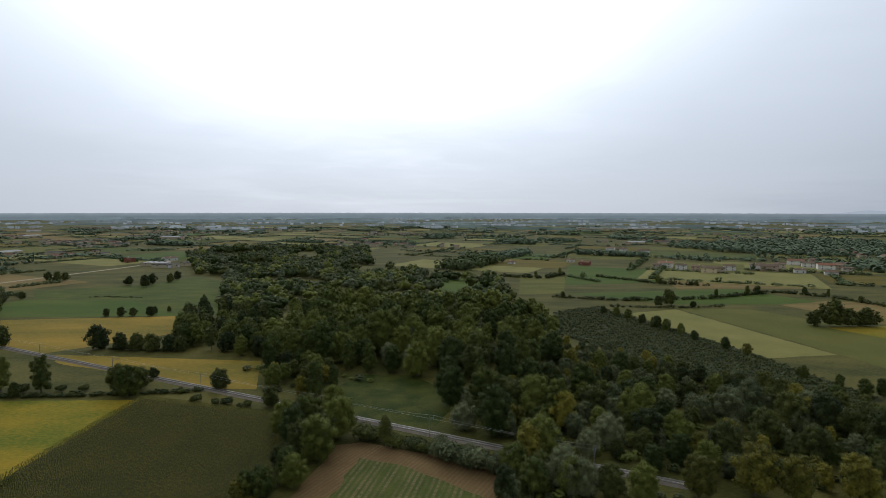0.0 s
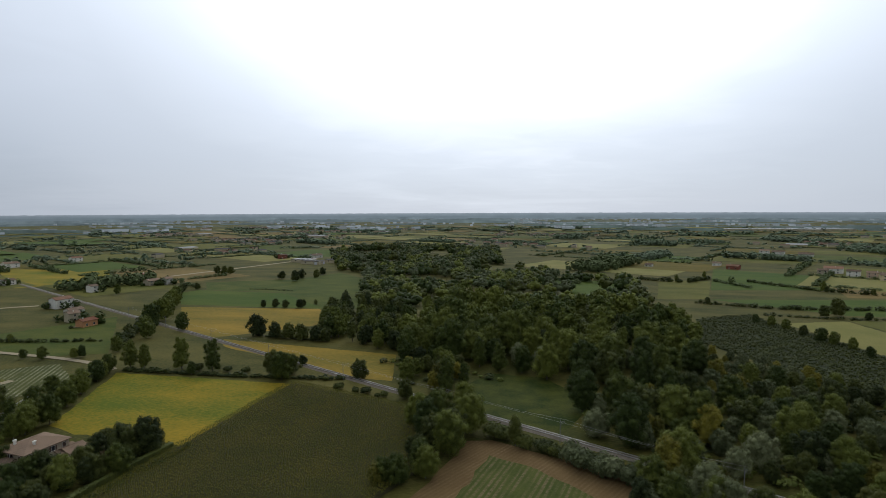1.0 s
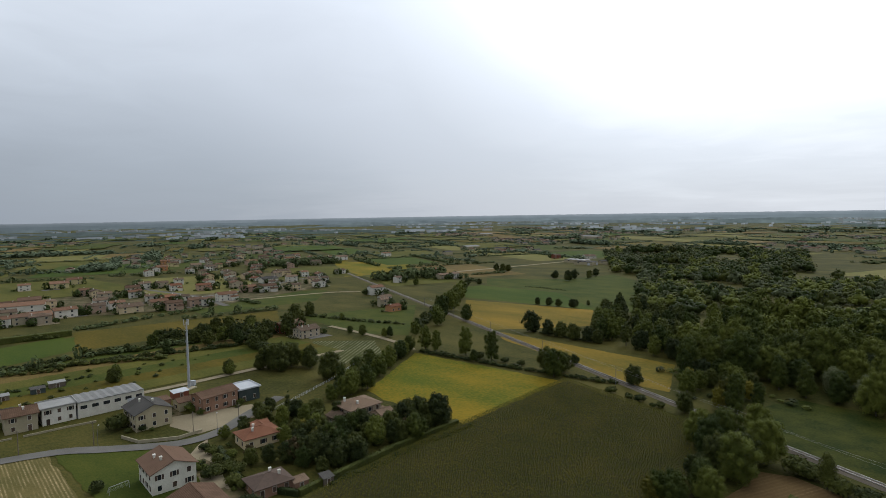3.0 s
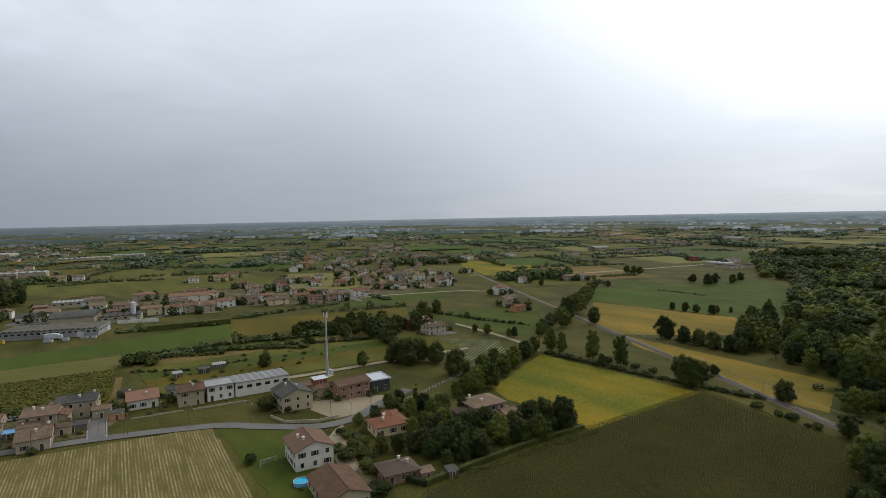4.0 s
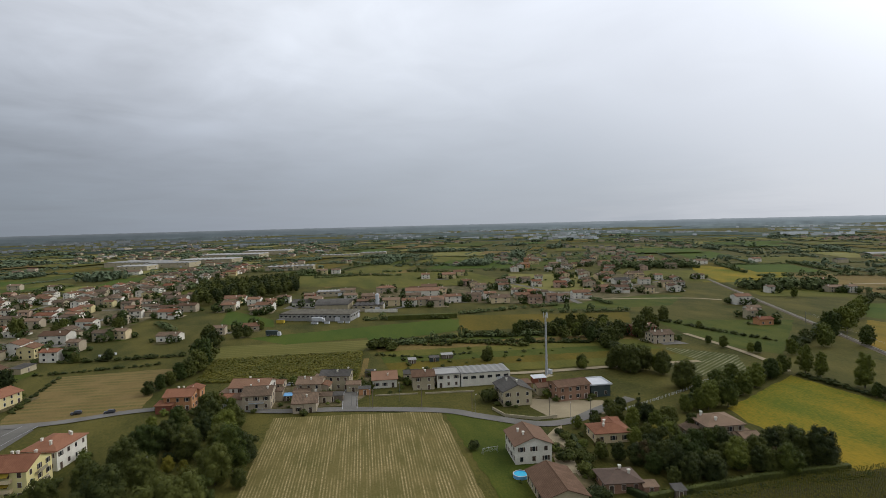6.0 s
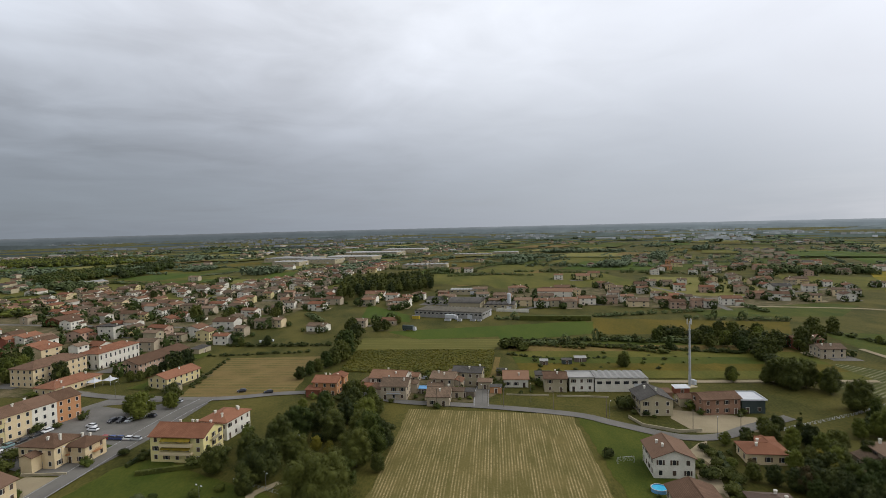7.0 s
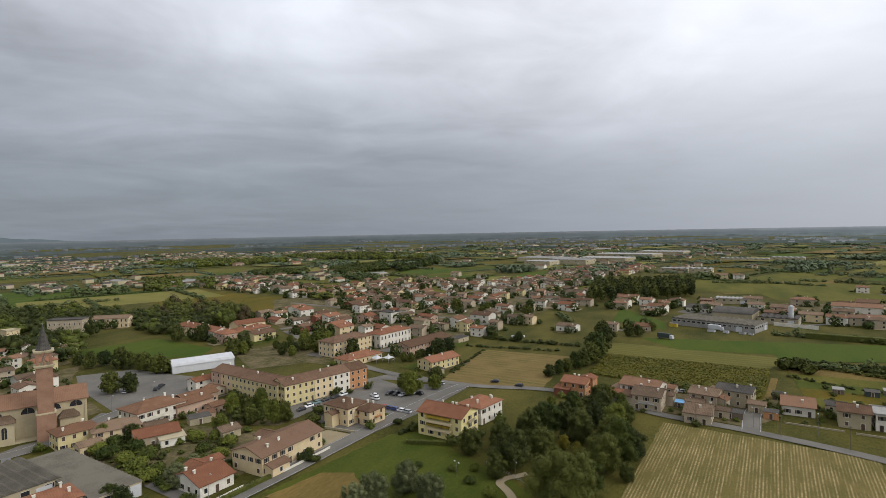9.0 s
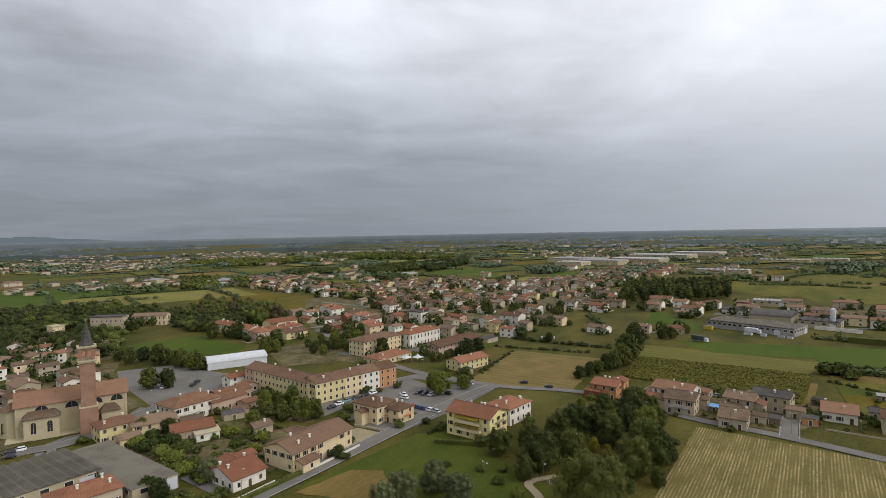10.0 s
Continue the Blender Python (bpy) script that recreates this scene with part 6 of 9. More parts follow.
for k in range(7):
    b.tube((-2.6, k * 0.2, 2.2 - k * 0.3), (2.6, k * 0.2, 2.2 - k * 0.3), 0.012, 0.012, 3, caps=False)
part("net", b, "white_metal", goal)


# ---- street lamps ----
def street_lamp(x, y, ang, double=False):
    e = thing("street_lamp", x, y, ang, "slim grey street lamp post", "lamp", "street lamps")
    h = 4.6 if double else 7.2
    part("post", Build().tube((0, 0, 0), (0, 0, h), 0.07, 0.045, 8), "dull_steel", e)
    for s in (-1, 1) if double else (1,):
        part("arm", Build().tube((0, 0, h - 0.1), (s * 0.8, 0, h + 0.2), 0.035, 0.03, 6), "dull_steel", e)
        part("lantern", Build().loft([[(s * (0.8 + u), v, z + h) for u, v in ((-0.1, -0.12), (0.5, -0.14), (0.5, 0.14), (-0.1, 0.12))] for z in (0.12, 0.24, 0.3)]), "white_metal", e)
    return e


for x, y, a, d in ((-155, -55, 40, True), (-148, -71, 60, True), (-182, -52, 10, True), (-226, 13, 200, False), (-221, 20, 180, False), (-226, 33, 180, False), (-231, -8, 180, False),
                   (-181, 88, 150, False), (-201, 58, 140, False), (-109, -130, 90, False), (-218, -121, 80, False), (-172, -124, 80, False), (-196, -160, 160, False), (-150, -230, 90, False),
                   (-172, -233, 90, False), (-190, -250, 60, False), (-247, -150, 160, False), (-252, -180, 160, False), (-262, -190, 160, False)):
    street_lamp(x, y, a, d)

# ---- cars ----
CAR_PAINT = {n: surface("car_paint_" + n, c, tuple(min(v * 1.15, 1) for v in c), 0.8, 0.25, 3.0, 0.0, 0.5) for n, c in
             (("white", (0.62, 0.62, 0.62)), ("black", (0.02, 0.02, 0.022)), ("silver", (0.36, 0.37, 0.38)), ("blue", (0.04, 0.06, 0.16)), ("red", (0.28, 0.03, 0.03)), ("teal", (0.12, 0.2, 0.2)))}


def car_body(paint):
    b = Build()
    prof = ((-2.05, 0.45, 0.62, 0.78), (-1.95, 0.32, 0.85, 0.84), (-0.9, 0.28, 0.98, 0.88), (1.3, 0.28, 0.98, 0.88), (1.95, 0.32, 0.92, 0.84), (2.08, 0.45, 0.7, 0.78))
    b.loft([[(x, -w, z0), (x, w, z0), (x, w, (z0 + z1) / 2 + 0.1), (x, w * 0.9, z1), (x, -w * 0.9, z1), (x, -w, (z0 + z1) / 2 + 0.1)] for x, z0, z1, w in prof])
    return mesh_of("body", b.v, b.f, CAR_PAINT[paint])


def car_cabin(paint):
    b = Build()
    b.loft([[(x, -w, z), (x2, -w, z), (x2, w, z), (x, w, z)] for x, x2, w, z in ((-1.15, 1.85, 0.80, 0.95), (-0.5, 1.5, 0.68, 1.42))], 0)
    b.loft([[(x, -w, z), (x2, -w, z), (x2, w, z), (x, w, z)] for x, x2, w, z in ((-0.52, 1.52, 0.70, 1.42), (-0.45, 1.4, 0.62, 1.48))], 1)
    return mesh_of("cabin", b.v, b.f, [M["pane"], CAR_PAINT[paint]], b.mi)


CAR_MESH = {p: (car_body(p), car_cabin(p)) for p in CAR_PAINT}
WHEEL = Build().tube((0, -0.1, 0), (0, 0.1, 0), 0.32, 0.32, 12).tube((0, -0.105, 0), (0, 0.105, 0), 0.18, 0.18, 10, 1).mesh("wheel", ["tyre", "zinc"])


def car(x, y, ang, paint):
    e = thing("car", x, y, ang, f"{paint} parked hatchback car on asphalt", "car", "parked cars", 0.17)
    for n, me in zip(("body", "cabin"), CAR_MESH[paint]):
        part(n, me, None, e)
    for sx in (-1.3, 1.3):
        for sy in (-0.76, 0.76):
            part("wheel", WHEEL, None, e, at=pose(sx, sy, 0.32))
    for sx, lab in ((-2.03, "headlight"), (2.03, "tail_light")):
        for sy in (-0.55, 0.55):
            part(lab, Build().box(sx - 0.04, sy - 0.15, 0.62, sx + 0.04, sy + 0.15, 0.74), "white_metal" if sx < 0 else "redwall", e)
    return e


for x, y, a, p in ((-181.5, -156, 165, "black"), (-186.5, -156, 165, "white"), (-191.5, -155.8, 165, "teal"), (-196.5, -154.6, 165, "black"), (-201.5, -153.3, 165, "black"), (-206, -152, 165, "white"),
                   (-210, -138, 75, "white"), (-217, -131, 80, "black"), (-219, -124, 80, "silver"), (-219.5, -120, 80, "black"), (-197, -125.5, 80, "red"), (-196.6, -122.6, 80, "blue"),
                   (-196.2, -119.8, 80, "blue"), (-195.6, -116.4, 80, "white"), (-195.0, -113.2, 80, "silver"), (-98, -226, 150, "white"), (-246, -19, 80, "white"), (-181, -242, 20, "black"),
                   (-186, -245, 20, "black"), (-248, -82, 95, "black"), (-93, -222, 150, "black"), (-202, -100, 170, "white"), (-180, -126, 165, "white"), (-172, -252, 30, "silver")):
    car(x, y, a, p)


# lorries by the factory
for x, y, c in ((-433, 6, "white_metal"), (-390, -25, "dark_metal")):
    t = thing("lorry", x, y, 68, "box lorry parked on the grass", "lorry", "lorries")
    part("box", Build().box(-5, -1.25, 1.1, 3, 1.25, 3.9), c, t)
    part("cab", Build().loft([[(3.2, -1.2, 0.6), (5.2, -1.2, 0.6), (5.2, 1.2, 0.6), (3.2, 1.2, 0.6)], [(3.2, -1.2, 2.9), (4.9, -1.1, 2.9), (4.9, 1.1, 2.9), (3.2, 1.2, 2.9)]]), "white_metal", t)
    part("chassis", Build().box(-5, -0.6, 0.7, 3.3, 0.6, 1.1), "steel", t)
    for sx in (-4, -2.8, 4.1):
        for sy in (-1.0, 1.0):
            part("wheel", WHEEL, None, t, at=pose(sx, sy, 0.5) @ Matrix.Scale(1.55, 4))


# goods in the factory yard, wrapped bales, poles along the lane
M["yellow_sheet"] = surface("yellow_sheet", (0.42, 0.30, 0.03), (0.52, 0.38, 0.05), 0.4, 0.6, 3.0)


def bin_container(x, y, ang, L, W, h, material, words):
    e = thing("container", x, y, ang, words, "container", "yard containers")
    b = Build().box(-L / 2, -W / 2, 0.15, L / 2, W / 2, h)
    for k in range(int(L / 0.6)):
        u = -L / 2 + 0.3 + k * 0.6
        b.box(u - 0.08, -W / 2 - 0.06, 0.2, u + 0.08, W / 2 + 0.06, h - 0.1)
    part("body", b, material, e)
    part("rim", Build().box(-L / 2 - 0.08, -W / 2 - 0.08, h, L / 2 + 0.08, W / 2 + 0.08, h + 0.12), "dull_steel", e)
    for u in (-L / 2 + 0.4, L / 2 - 0.4):
        part("skid", Build().box(u - 0.15, -W / 2, 0, u + 0.15, W / 2, 0.15), "dull_steel", e)


for x, y, a, L, W, h, mat, words in ((-440, -22, 66, 6.0, 2.5, 2.6, "yellow_sheet", "yellow steel container by the factory"), (-426, 3, 66, 5.0, 2.3, 1.6, "white_metal", "pale steel skip before the factory hall"),
                                     (-424, 12, 66, 3.5, 2.2, 1.8, "white_metal", "pale steel bin before the factory hall"), (-423, 22, 66, 4.0, 2.2, 1.4, "zinc", "grey steel skip in the factory yard"),
                                     (-421, 27, 66, 3.0, 2.0, 1.4, "white_metal", "pale steel bin in the factory yard"), (-99, -208, 60, 6.5, 2.4, 2.4, "redwall", "red steel container behind the long shed"),
                                     (-97, -211.5, 60, 2.6, 2.2, 1.8, "yellow_sheet", "small yellow steel bin behind the shed")):
    bin_container(x, y, a, L, W, h, mat, words)
bale = Build().tube((-0.65, 0, 0.75), (0.65, 0, 0.75), 0.75, 0.75, 16).tube((-0.7, 0, 0.75), (-0.65, 0, 0.75), 0.62, 0.75, 16).tube((0.65, 0, 0.75), (0.7, 0, 0.75), 0.75, 0.62, 16).mesh("hay_bale", "white_metal")
for x, y, a in ((-362, -121, 70), (-363, -119, 84), (-364, -117, 66), (-365, -114, 78)):
    tagged(new("hay_bale", bale), "round hay bale wrapped in white film", "bale", "wrapped bales").matrix_basis = pose(x, y, 0.05, 0, 0, a)
for x, y in ((-222, -6), (-237, 4), (-224.5, 15), (-220, 21), (-215, 40), (-188, 83), (-183, 97), (-205, 58)):
    e = thing("utility_pole", x, y, 80, "plain wooden utility pole beside the lane", "pole", "utility poles")
    part("post", Build().tube((0, 0, 0), (0, 0, 8.0), 0.13, 0.09, 8), "wood", e)
    part("crossarm", Build().box(-0.6, -0.05, 7.4, 0.6, 0.05, 7.5), "wood", e)
for x, y, a, c in ((-215, -133, 165, "black"), (-215, -129.5, 165, "black"), (-215, -126.3, 165, "silver"), (-206, -135, 80, "white"), (-95, -226.5, 150, "black"), (-264, -12, 80, "silver"), (-251, -95, 100, "black"), (-238, -118, 80, "silver")):
    car(x, y, a, c)


# ---- sheds, low walls and fences ----
def shed(x, y, ang, L, W, h, wall, roof, label):
    e = thing("shed", x, y, ang, label, "shed", "sheds")
    part("wall", wall_build(L, W, h, 0.5, "shed"), wall, e)
    part("roof", roof_build(L, W, 0.5, "shed", 0.25, 0.08), roof, e, at=pose(0, 0, h))
    part("door", DOOR, None, e, at=pose(0, -W / 2, 0) @ Matrix.Scale(min(h / 2.5, 1), 4))


for x, y, a, L, W, h, w, r, lab in ((-286, 62, 85, 5, 3, 2.3, "dark_metal", "tile_grey", "small dark allotment shed"), (-290, 70, 85, 6, 3, 2.3, "wood", "roof_sheet", "wooden allotment shed with pale roof"),
                                   (-286, 50, 85, 4, 3, 2.2, "wood", "roof_sheet", "small wooden allotment hut"), (-268, 26, 80, 5, 4, 2.5, "wood", "tile_grey", "weathered wooden shed by the track"),
                                   (-232, 98, 88, 6, 4, 2.6, "redwall", "white_metal", "open red shed with pale roof"), (-226, 88, 88, 6, 5, 3.0, "brick", "tile_brown", "low brick outhouse by the yard"),
                                   (-236, 6, 80, 9, 4, 2.6, "wood", "tile_grey", "dark lean-to beside the farm"), (-242, -12, 80, 3.4, 2.6, 2.4, "wood", "blue", "shelter under a blue tarpaulin"),
                                   (-240, 20, 84, 5, 3, 2.8, "orange", "tile_grey", "bright orange garage box"), (-128, 84, 80, 4, 3, 2.2, "brick", "tile_old", "small brick garden shed"),
                                   (-124, 90, 80, 3, 3, 2.2, "wood", "tile_grey", "wooden garden shed by the hedge"),
                                   (-155, -185, 152, 8, 5, 2.6, "grey", "tile_grey", "grey lean-to with a sheet roof"), (-160, -186, 152, 6, 4, 2.6, "pink", "tile_orange", "small outhouse with terracotta roof"),
                                   (-255, -128, 160, 7, 4, 2.8, "grey", "tile_grey", "grey lean-to in a farmyard"), (-338, -150, 168, 12, 6, 3.0, "grey", "tile_grey", "low grey shed at the field edge")):
    shed(x, y, a, L, W, h, w, r, lab)


def low_wall(pts, h, material, label, name="garden_wall", t=0.25):
    e = tagged(new(name), label, "wall", "garden walls")
    for a, b in zip(pts, pts[1:]):
        L = math.dist(a, b)
        m = pose((a[0] + b[0]) / 2, (a[1] + b[1]) / 2, 0, 0, 0, math.degrees(math.atan2(b[1] - a[1], b[0] - a[0])))
        part("panel", Build().box(-L / 2, -t / 2, 0, L / 2, t / 2, h).box(-L / 2, -t / 2 - 0.05, h, L / 2, t / 2 + 0.05, h + 0.06), material, e, at=m)
    return e


def fence(pts, h, label, gap=2.5):
    e = tagged(new("fence"), label, "fence", "garden fences")
    for a, b in zip(pts, pts[1:]):
        L = math.dist(a, b)
        ang = math.degrees(math.atan2(b[1] - a[1], b[0] - a[0]))
        n = max(int(L / gap), 1)
        for k in range(n + 1):
            part("post", FENCE_POST, None, e, at=pose(a[0] + (b[0] - a[0]) * k / n, a[1] + (b[1] - a[1]) * k / n, 0) @ Matrix.Scale(h, 4, (0, 0, 1)))
        m = pose(a[0], a[1], 0, 0, 0, ang)
        for z in (0.25, 0.6, 0.95):
            part("rail", Build().tube((0, 0, z * h), (L, 0, z * h), 0.025, 0.025, 4), "zinc", e, at=m)
    return e


FENCE_POST = Build().box(-0.05, -0.05, 0, 0.05, 0.05, 1.0).mesh("post", "zinc")
low_wall([(-204, 66), (-195, 68), (-188, 78), (-188, 86)], 1.0, "grey", "low curved concrete garden wall")
low_wall([(-232, 45), (-230, 58), (-228, 66)], 0.6, "grey", "low concrete wall before the office")
low_wall([(-236, 24), (-233, 42)], 0.5, "grey", "low grey garden wall by the road")
low_wall([(-131, -122), (-152, -120)], 0.9, "white", "low pale garden wall along the street")
low_wall([(-168, -120), (-168, -134)], 0.8, "grey", "low courtyard wall of grey concrete")
low_wall([(-174, -104), (-196, -100), (-212, -97)], 1.0, "grey", "low grey wall by the yellow house")
low_wall([(-96, -128), (-118, -126)], 1.0, "white", "low white garden wall along the street")
fence([(-186, 112), (-200, 150), (-212, 175)], 1.2, "thin wire fence along the meadow")
fence([(-160, -66), (-150, -48)], 1.1, "thin wire fence beside the park")
fence([(-241, -40), (-232, -22)], 1.2, "wire garden fence by the road")

# balconies and awnings of the pale yellow house
for o in [q for q in bpy.data.objects if q.get("label", "").startswith("pale yellow three-storey")]:
    for turn in sides_seen(o.location.x, o.location.y, 82):
        side, half = (18.3, 6.0) if turn in (0, 180) else (12.0, 9.15)
        if turn in (0, 180):
            for z in (2.7, 5.4):
                m = pose(0, 0, 0, 0, 0, turn) @ pose(0, -half, z)
                part("balcony", Build().box(-5.5, -1.3, 0, 5.5, 0, 0.18).box(-5.5, -1.3, 0.18, 5.5, -1.22, 1.1).box(-5.5, -1.22, 0.18, -5.42, 0, 1.1).box(5.42, -1.22, 0.18, 5.5, 0, 1.1), "cream", o, "cream walled balcony", m)
                part("awning", Build().add([(-5.0, -0.05, 2.7), (5.0, -0.05, 2.7), (5.0, -1.6, 1.9), (-5.0, -1.6, 1.9), (-5.0, -0.05, 2.62), (5.0, -0.05, 2.62), (5.0, -1.6, 1.82), (-5.0, -1.6, 1.82)],
                                           [(3, 2, 1, 0), (4, 5, 6, 7), (3, 7, 6, 2), (0, 4, 7, 3), (1, 2, 6, 5)]), "gold", o, "faded yellow-green fabric awning", m)
        else:
            for z in (2.9, 5.9):
                part("balcony", Build().box(-2.2, -1.1, 0, 2.2, 0, 0.18).box(-2.2, -1.1, 0.18, 2.2, -1.04, 1.05), "grey", o, "small grey balcony", pose(0, 0, 0, 0, 0, turn) @ pose(0, -half, z))
for o in [q for q in bpy.data.objects if q.get("label", "").startswith("grey two-storey house with a brown")]:
    part("garage_door", GARAGE, None, o, "white garage door", pose(0, 0, 0, 0, 0, 90) @ pose(-1.5, -6.4, 0))


# ---- village and scattered houses, by place ----
far_house(-538, -69, 13, 9, 6, 72, "white", "tile_old", "gable", label="white rendered house with weathered roof tiles")
far_house(-568, -69, 15, 10, 6, 75, "yellow", "tile_orange", "gable", label="yellow rendered house with terracotta roof tiles")
far_house(-511, -37, 15, 11, 6, 74, "white", "tile_orange", "gable", label="white rendered house with terracotta roof tiles")
far_house(-495, -42, 12, 8, 4, 77, "grey", "tile_old", "gable", label="grey rendered house with weathered roof tiles")
far_house(-536, -32, 7, 7, 6, 81, "yellow", "tile_orange", "gable", label="yellow rendered house with terracotta roof tiles")
far_house(-527, -4, 19, 13, 4, 72, "white", "tile_grey", "gable", label="white rendered house with grey roof tiles")
far_house(-532, 5, 16, 11, 6, 77, "beige", "tile_old", "gable", label="beige rendered house with weathered roof tiles")
far_house(-565, 2, 10, 7, 6, 72, "redwall", "tile_old", "gable", label="dark red rendered house with weathered roof tiles")
far_house(-544, 40, 12, 8, 6, 82, "white", "tile_old", "gable", label="white rendered house with weathered roof tiles")
far_house(-531, 58, 16, 11, 6, 75, "pink", "tile_old", "gable", label="pinkish rendered house with weathered roof tiles")
far_house(-497, 48, 12, 8, 6, 77, "beige", "tile_brown", "gable", label="beige rendered house with brown roof tiles")
far_house(-485, 87, 13, 9, 6, 74, "white", "tile_orange", "gable", label="white rendered house with terracotta roof tiles")
far_house(-491, 110, 18, 13, 5, 83, "orange", "tile_orange", "gable", label="orange rendered house with terracotta roof tiles")
far_house(-551, 113, 34, 13, 6, 72, "white", "tile_orange", "gable", label="white rendered house with terracotta roof tiles")
far_house(-519, 97, 14, 9, 6, 81, "grey", "tile_old", "gable", label="grey rendered house with weathered roof tiles")
far_house(-584, 127, 16, 11, 6, 80, "pink", "tile_brown", "gable", label="pinkish rendered house with brown roof tiles")
far_house(-718, 153, 11, 8, 6, 76, "white", "tile_orange", "gable", label="white rendered house with terracotta roof tiles")
far_house(-705, 181, 17, 12, 6, 80, "yellow", "tile_orange", "gable", label="yellow rendered house with terracotta roof tiles")
far_house(-736, 204, 15, 10, 6, 75, "yellow", "tile_orange", "gable", label="yellow rendered house with terracotta roof tiles")
far_house(-497, 150, 14, 10, 6, 76, "pink", "tile_old", "gable", label="pinkish rendered house with weathered roof tiles")
far_house(-500, 167, 11, 8, 6, 82, "white", "tile_orange", "gable", label="white rendered house with terracotta roof tiles")
far_house(-476, 168, 17, 12, 5, 81, "cream", "tile_old", "gable", label="cream rendered house with weathered roof tiles")
far_house(-559, 203, 11, 8, 6, 74, "white", "tile_orange", "gable", label="white rendered house with terracotta roof tiles")
far_house(-512, 213, 13, 9, 4, 84, "redwall", "tile_red", "gable", label="dark red rendered house with red roof tiles")
far_house(-489, 216, 10, 7, 6, 75, "white", "tile_old", "gable", label="white rendered house with weathered roof tiles")
far_house(-462, 214, 11, 8, 6, 80, "pink", "tile_brown", "gable", label="pinkish rendered house with brown roof tiles")
far_house(-457, 221, 9, 7, 6, 82, "white", "tile_brown", "gable", label="white rendered house with brown roof tiles")
far_house(-921, 383, 13, 9, 6, 73, "orange", "tile_orange", "gable", label="orange rendered house with terracotta roof tiles")
far_house(-816, 334, 14, 10, 6, 84, "orange", "tile_orange", "gable", label="orange rendered house with terracotta roof tiles")
far_house(-628, 274, 9, 7, 6, 83, "white", "tile_old", "gable", label="white rendered house with weathered roof tiles")
far_house(-506, 288, 14, 10, 5, 82, "pink", "tile_orange", "gable", label="pinkish rendered house with terracotta roof tiles")
far_house(-475, 322, 9, 7, 6, 72, "cream", "tile_old", "gable", label="cream rendered house with weathered roof tiles")
far_house(-509, 366, 12, 8, 6, 84, "cream", "tile_old", "gable", label="cream rendered house with weathered roof tiles")
far_house(-613, 350, 15, 10, 5, 82, "cream", "tile_old", "gable", label="cream rendered house with weathered roof tiles")
far_house(-555, 341, 18, 12, 5, 83, "white", "tile_grey", "gable", label="white rendered house with grey roof tiles")
far_house(-542, 362, 12, 8, 6, 74, "white", "tile_old", "gable", label="white rendered house with weathered roof tiles")
far_house(-386, 348, 13, 9, 7, 80, "white", "tile_orange", "gable", label="white rendered house with terracotta roof tiles")
far_house(-340, 316, 10, 7, 6, 79, "white", "tile_old", "gable", label="white rendered house with weathered roof tiles")
far_house(-308, 295, 10, 7, 4, 83, "orange", "tile_red", "gable", label="orange rendered house with red roof tiles")
far_house(-330, 305, 7, 7, 6, 74, "grey", "tile_old", "gable", label="grey rendered house with weathered roof tiles")
far_house(-432, 422, 7, 7, 6, 81, "white", "tile_old", "gable", label="white rendered house with weathered roof tiles")
far_house(-720, 678, 15, 10, 6, 77, "white", "tile_orange", "gable", label="white rendered house with terracotta roof tiles")
far_house(-729, 586, 17, 12, 6, 76, "white", "tile_old", "gable", label="white rendered house with weathered roof tiles")
far_house(-560, 446, 12, 8, 5, 84, "white", "tile_old", "gable", label="white rendered house with weathered roof tiles")
far_house(-778, 399, 9, 7, 6, 72, "yellow", "tile_orange", "gable", label="yellow rendered house with terracotta roof tiles")
far_house(-786, 420, 11, 8, 6, 78, "grey", "tile_old", "gable", label="grey rendered house with weathered roof tiles")
far_house(-802, 376, 14, 10, 6, 80, "grey", "tile_old", "gable", label="grey rendered house with weathered roof tiles")
far_house(-784, 454, 16, 11, 6, 84, "pink", "tile_orange", "gable", label="pinkish rendered house with terracotta roof tiles")
far_house(-746, 460, 12, 8, 6, 77, "redwall", "tile_old", "gable", label="dark red rendered house with weathered roof tiles")
far_house(-701, 338, 11, 8, 6, 73, "grey", "tile_old", "gable", label="grey rendered house with weathered roof tiles")
far_house(-922, 400, 14, 9, 6, 77, "white", "tile_old", "gable", label="white rendered house with weathered roof tiles")
far_house(-455, 512, 11, 8, 6, 78, "redwall", "tile_red", "gable", label="dark red rendered house with red roof tiles")
far_house(-413, 475, 13, 9, 5, 74, "grey", "tile_old", "gable", label="grey rendered house with weathered roof tiles")
far_house(-404, 485, 8, 7, 6, 83, "white", "tile_old", "gable", label="white rendered house with weathered roof tiles")
far_house(-579, 311, 9, 7, 6, 81, "beige", "tile_old", "gable", label="beige rendered house with weathered roof tiles")
far_house(-675, 354, 10, 7, 6, 75, "white", "tile_old", "gable", label="white rendered house with weathered roof tiles")
far_house(-595, 377, 10, 7, 6, 84, "beige", "tile_old", "gable", label="beige rendered house with weathered roof tiles")
far_house(-573, 401, 9, 7, 6, 83, "white", "tile_orange", "gable", label="white rendered house with terracotta roof tiles")
far_house(-500, 376, 8, 7, 6, 78, "white", "tile_old", "gable", label="white rendered house with weathered roof tiles")
far_house(-612, 249, 12, 8, 6, 84, "beige", "tile_old", "gable", label="beige rendered house with weathered roof tiles")
far_house(-622, 236, 11, 8, 6, 77, "white", "tile_old", "gable", label="white rendered house with weathered roof tiles")
far_house(-516, 200, 9, 7, 6, 76, "white", "tile_old", "gable", label="white rendered house with weathered roof tiles")
far_house(-571, 181, 11, 8, 6, 82, "beige", "tile_old", "gable", label="beige rendered house with weathered roof tiles")
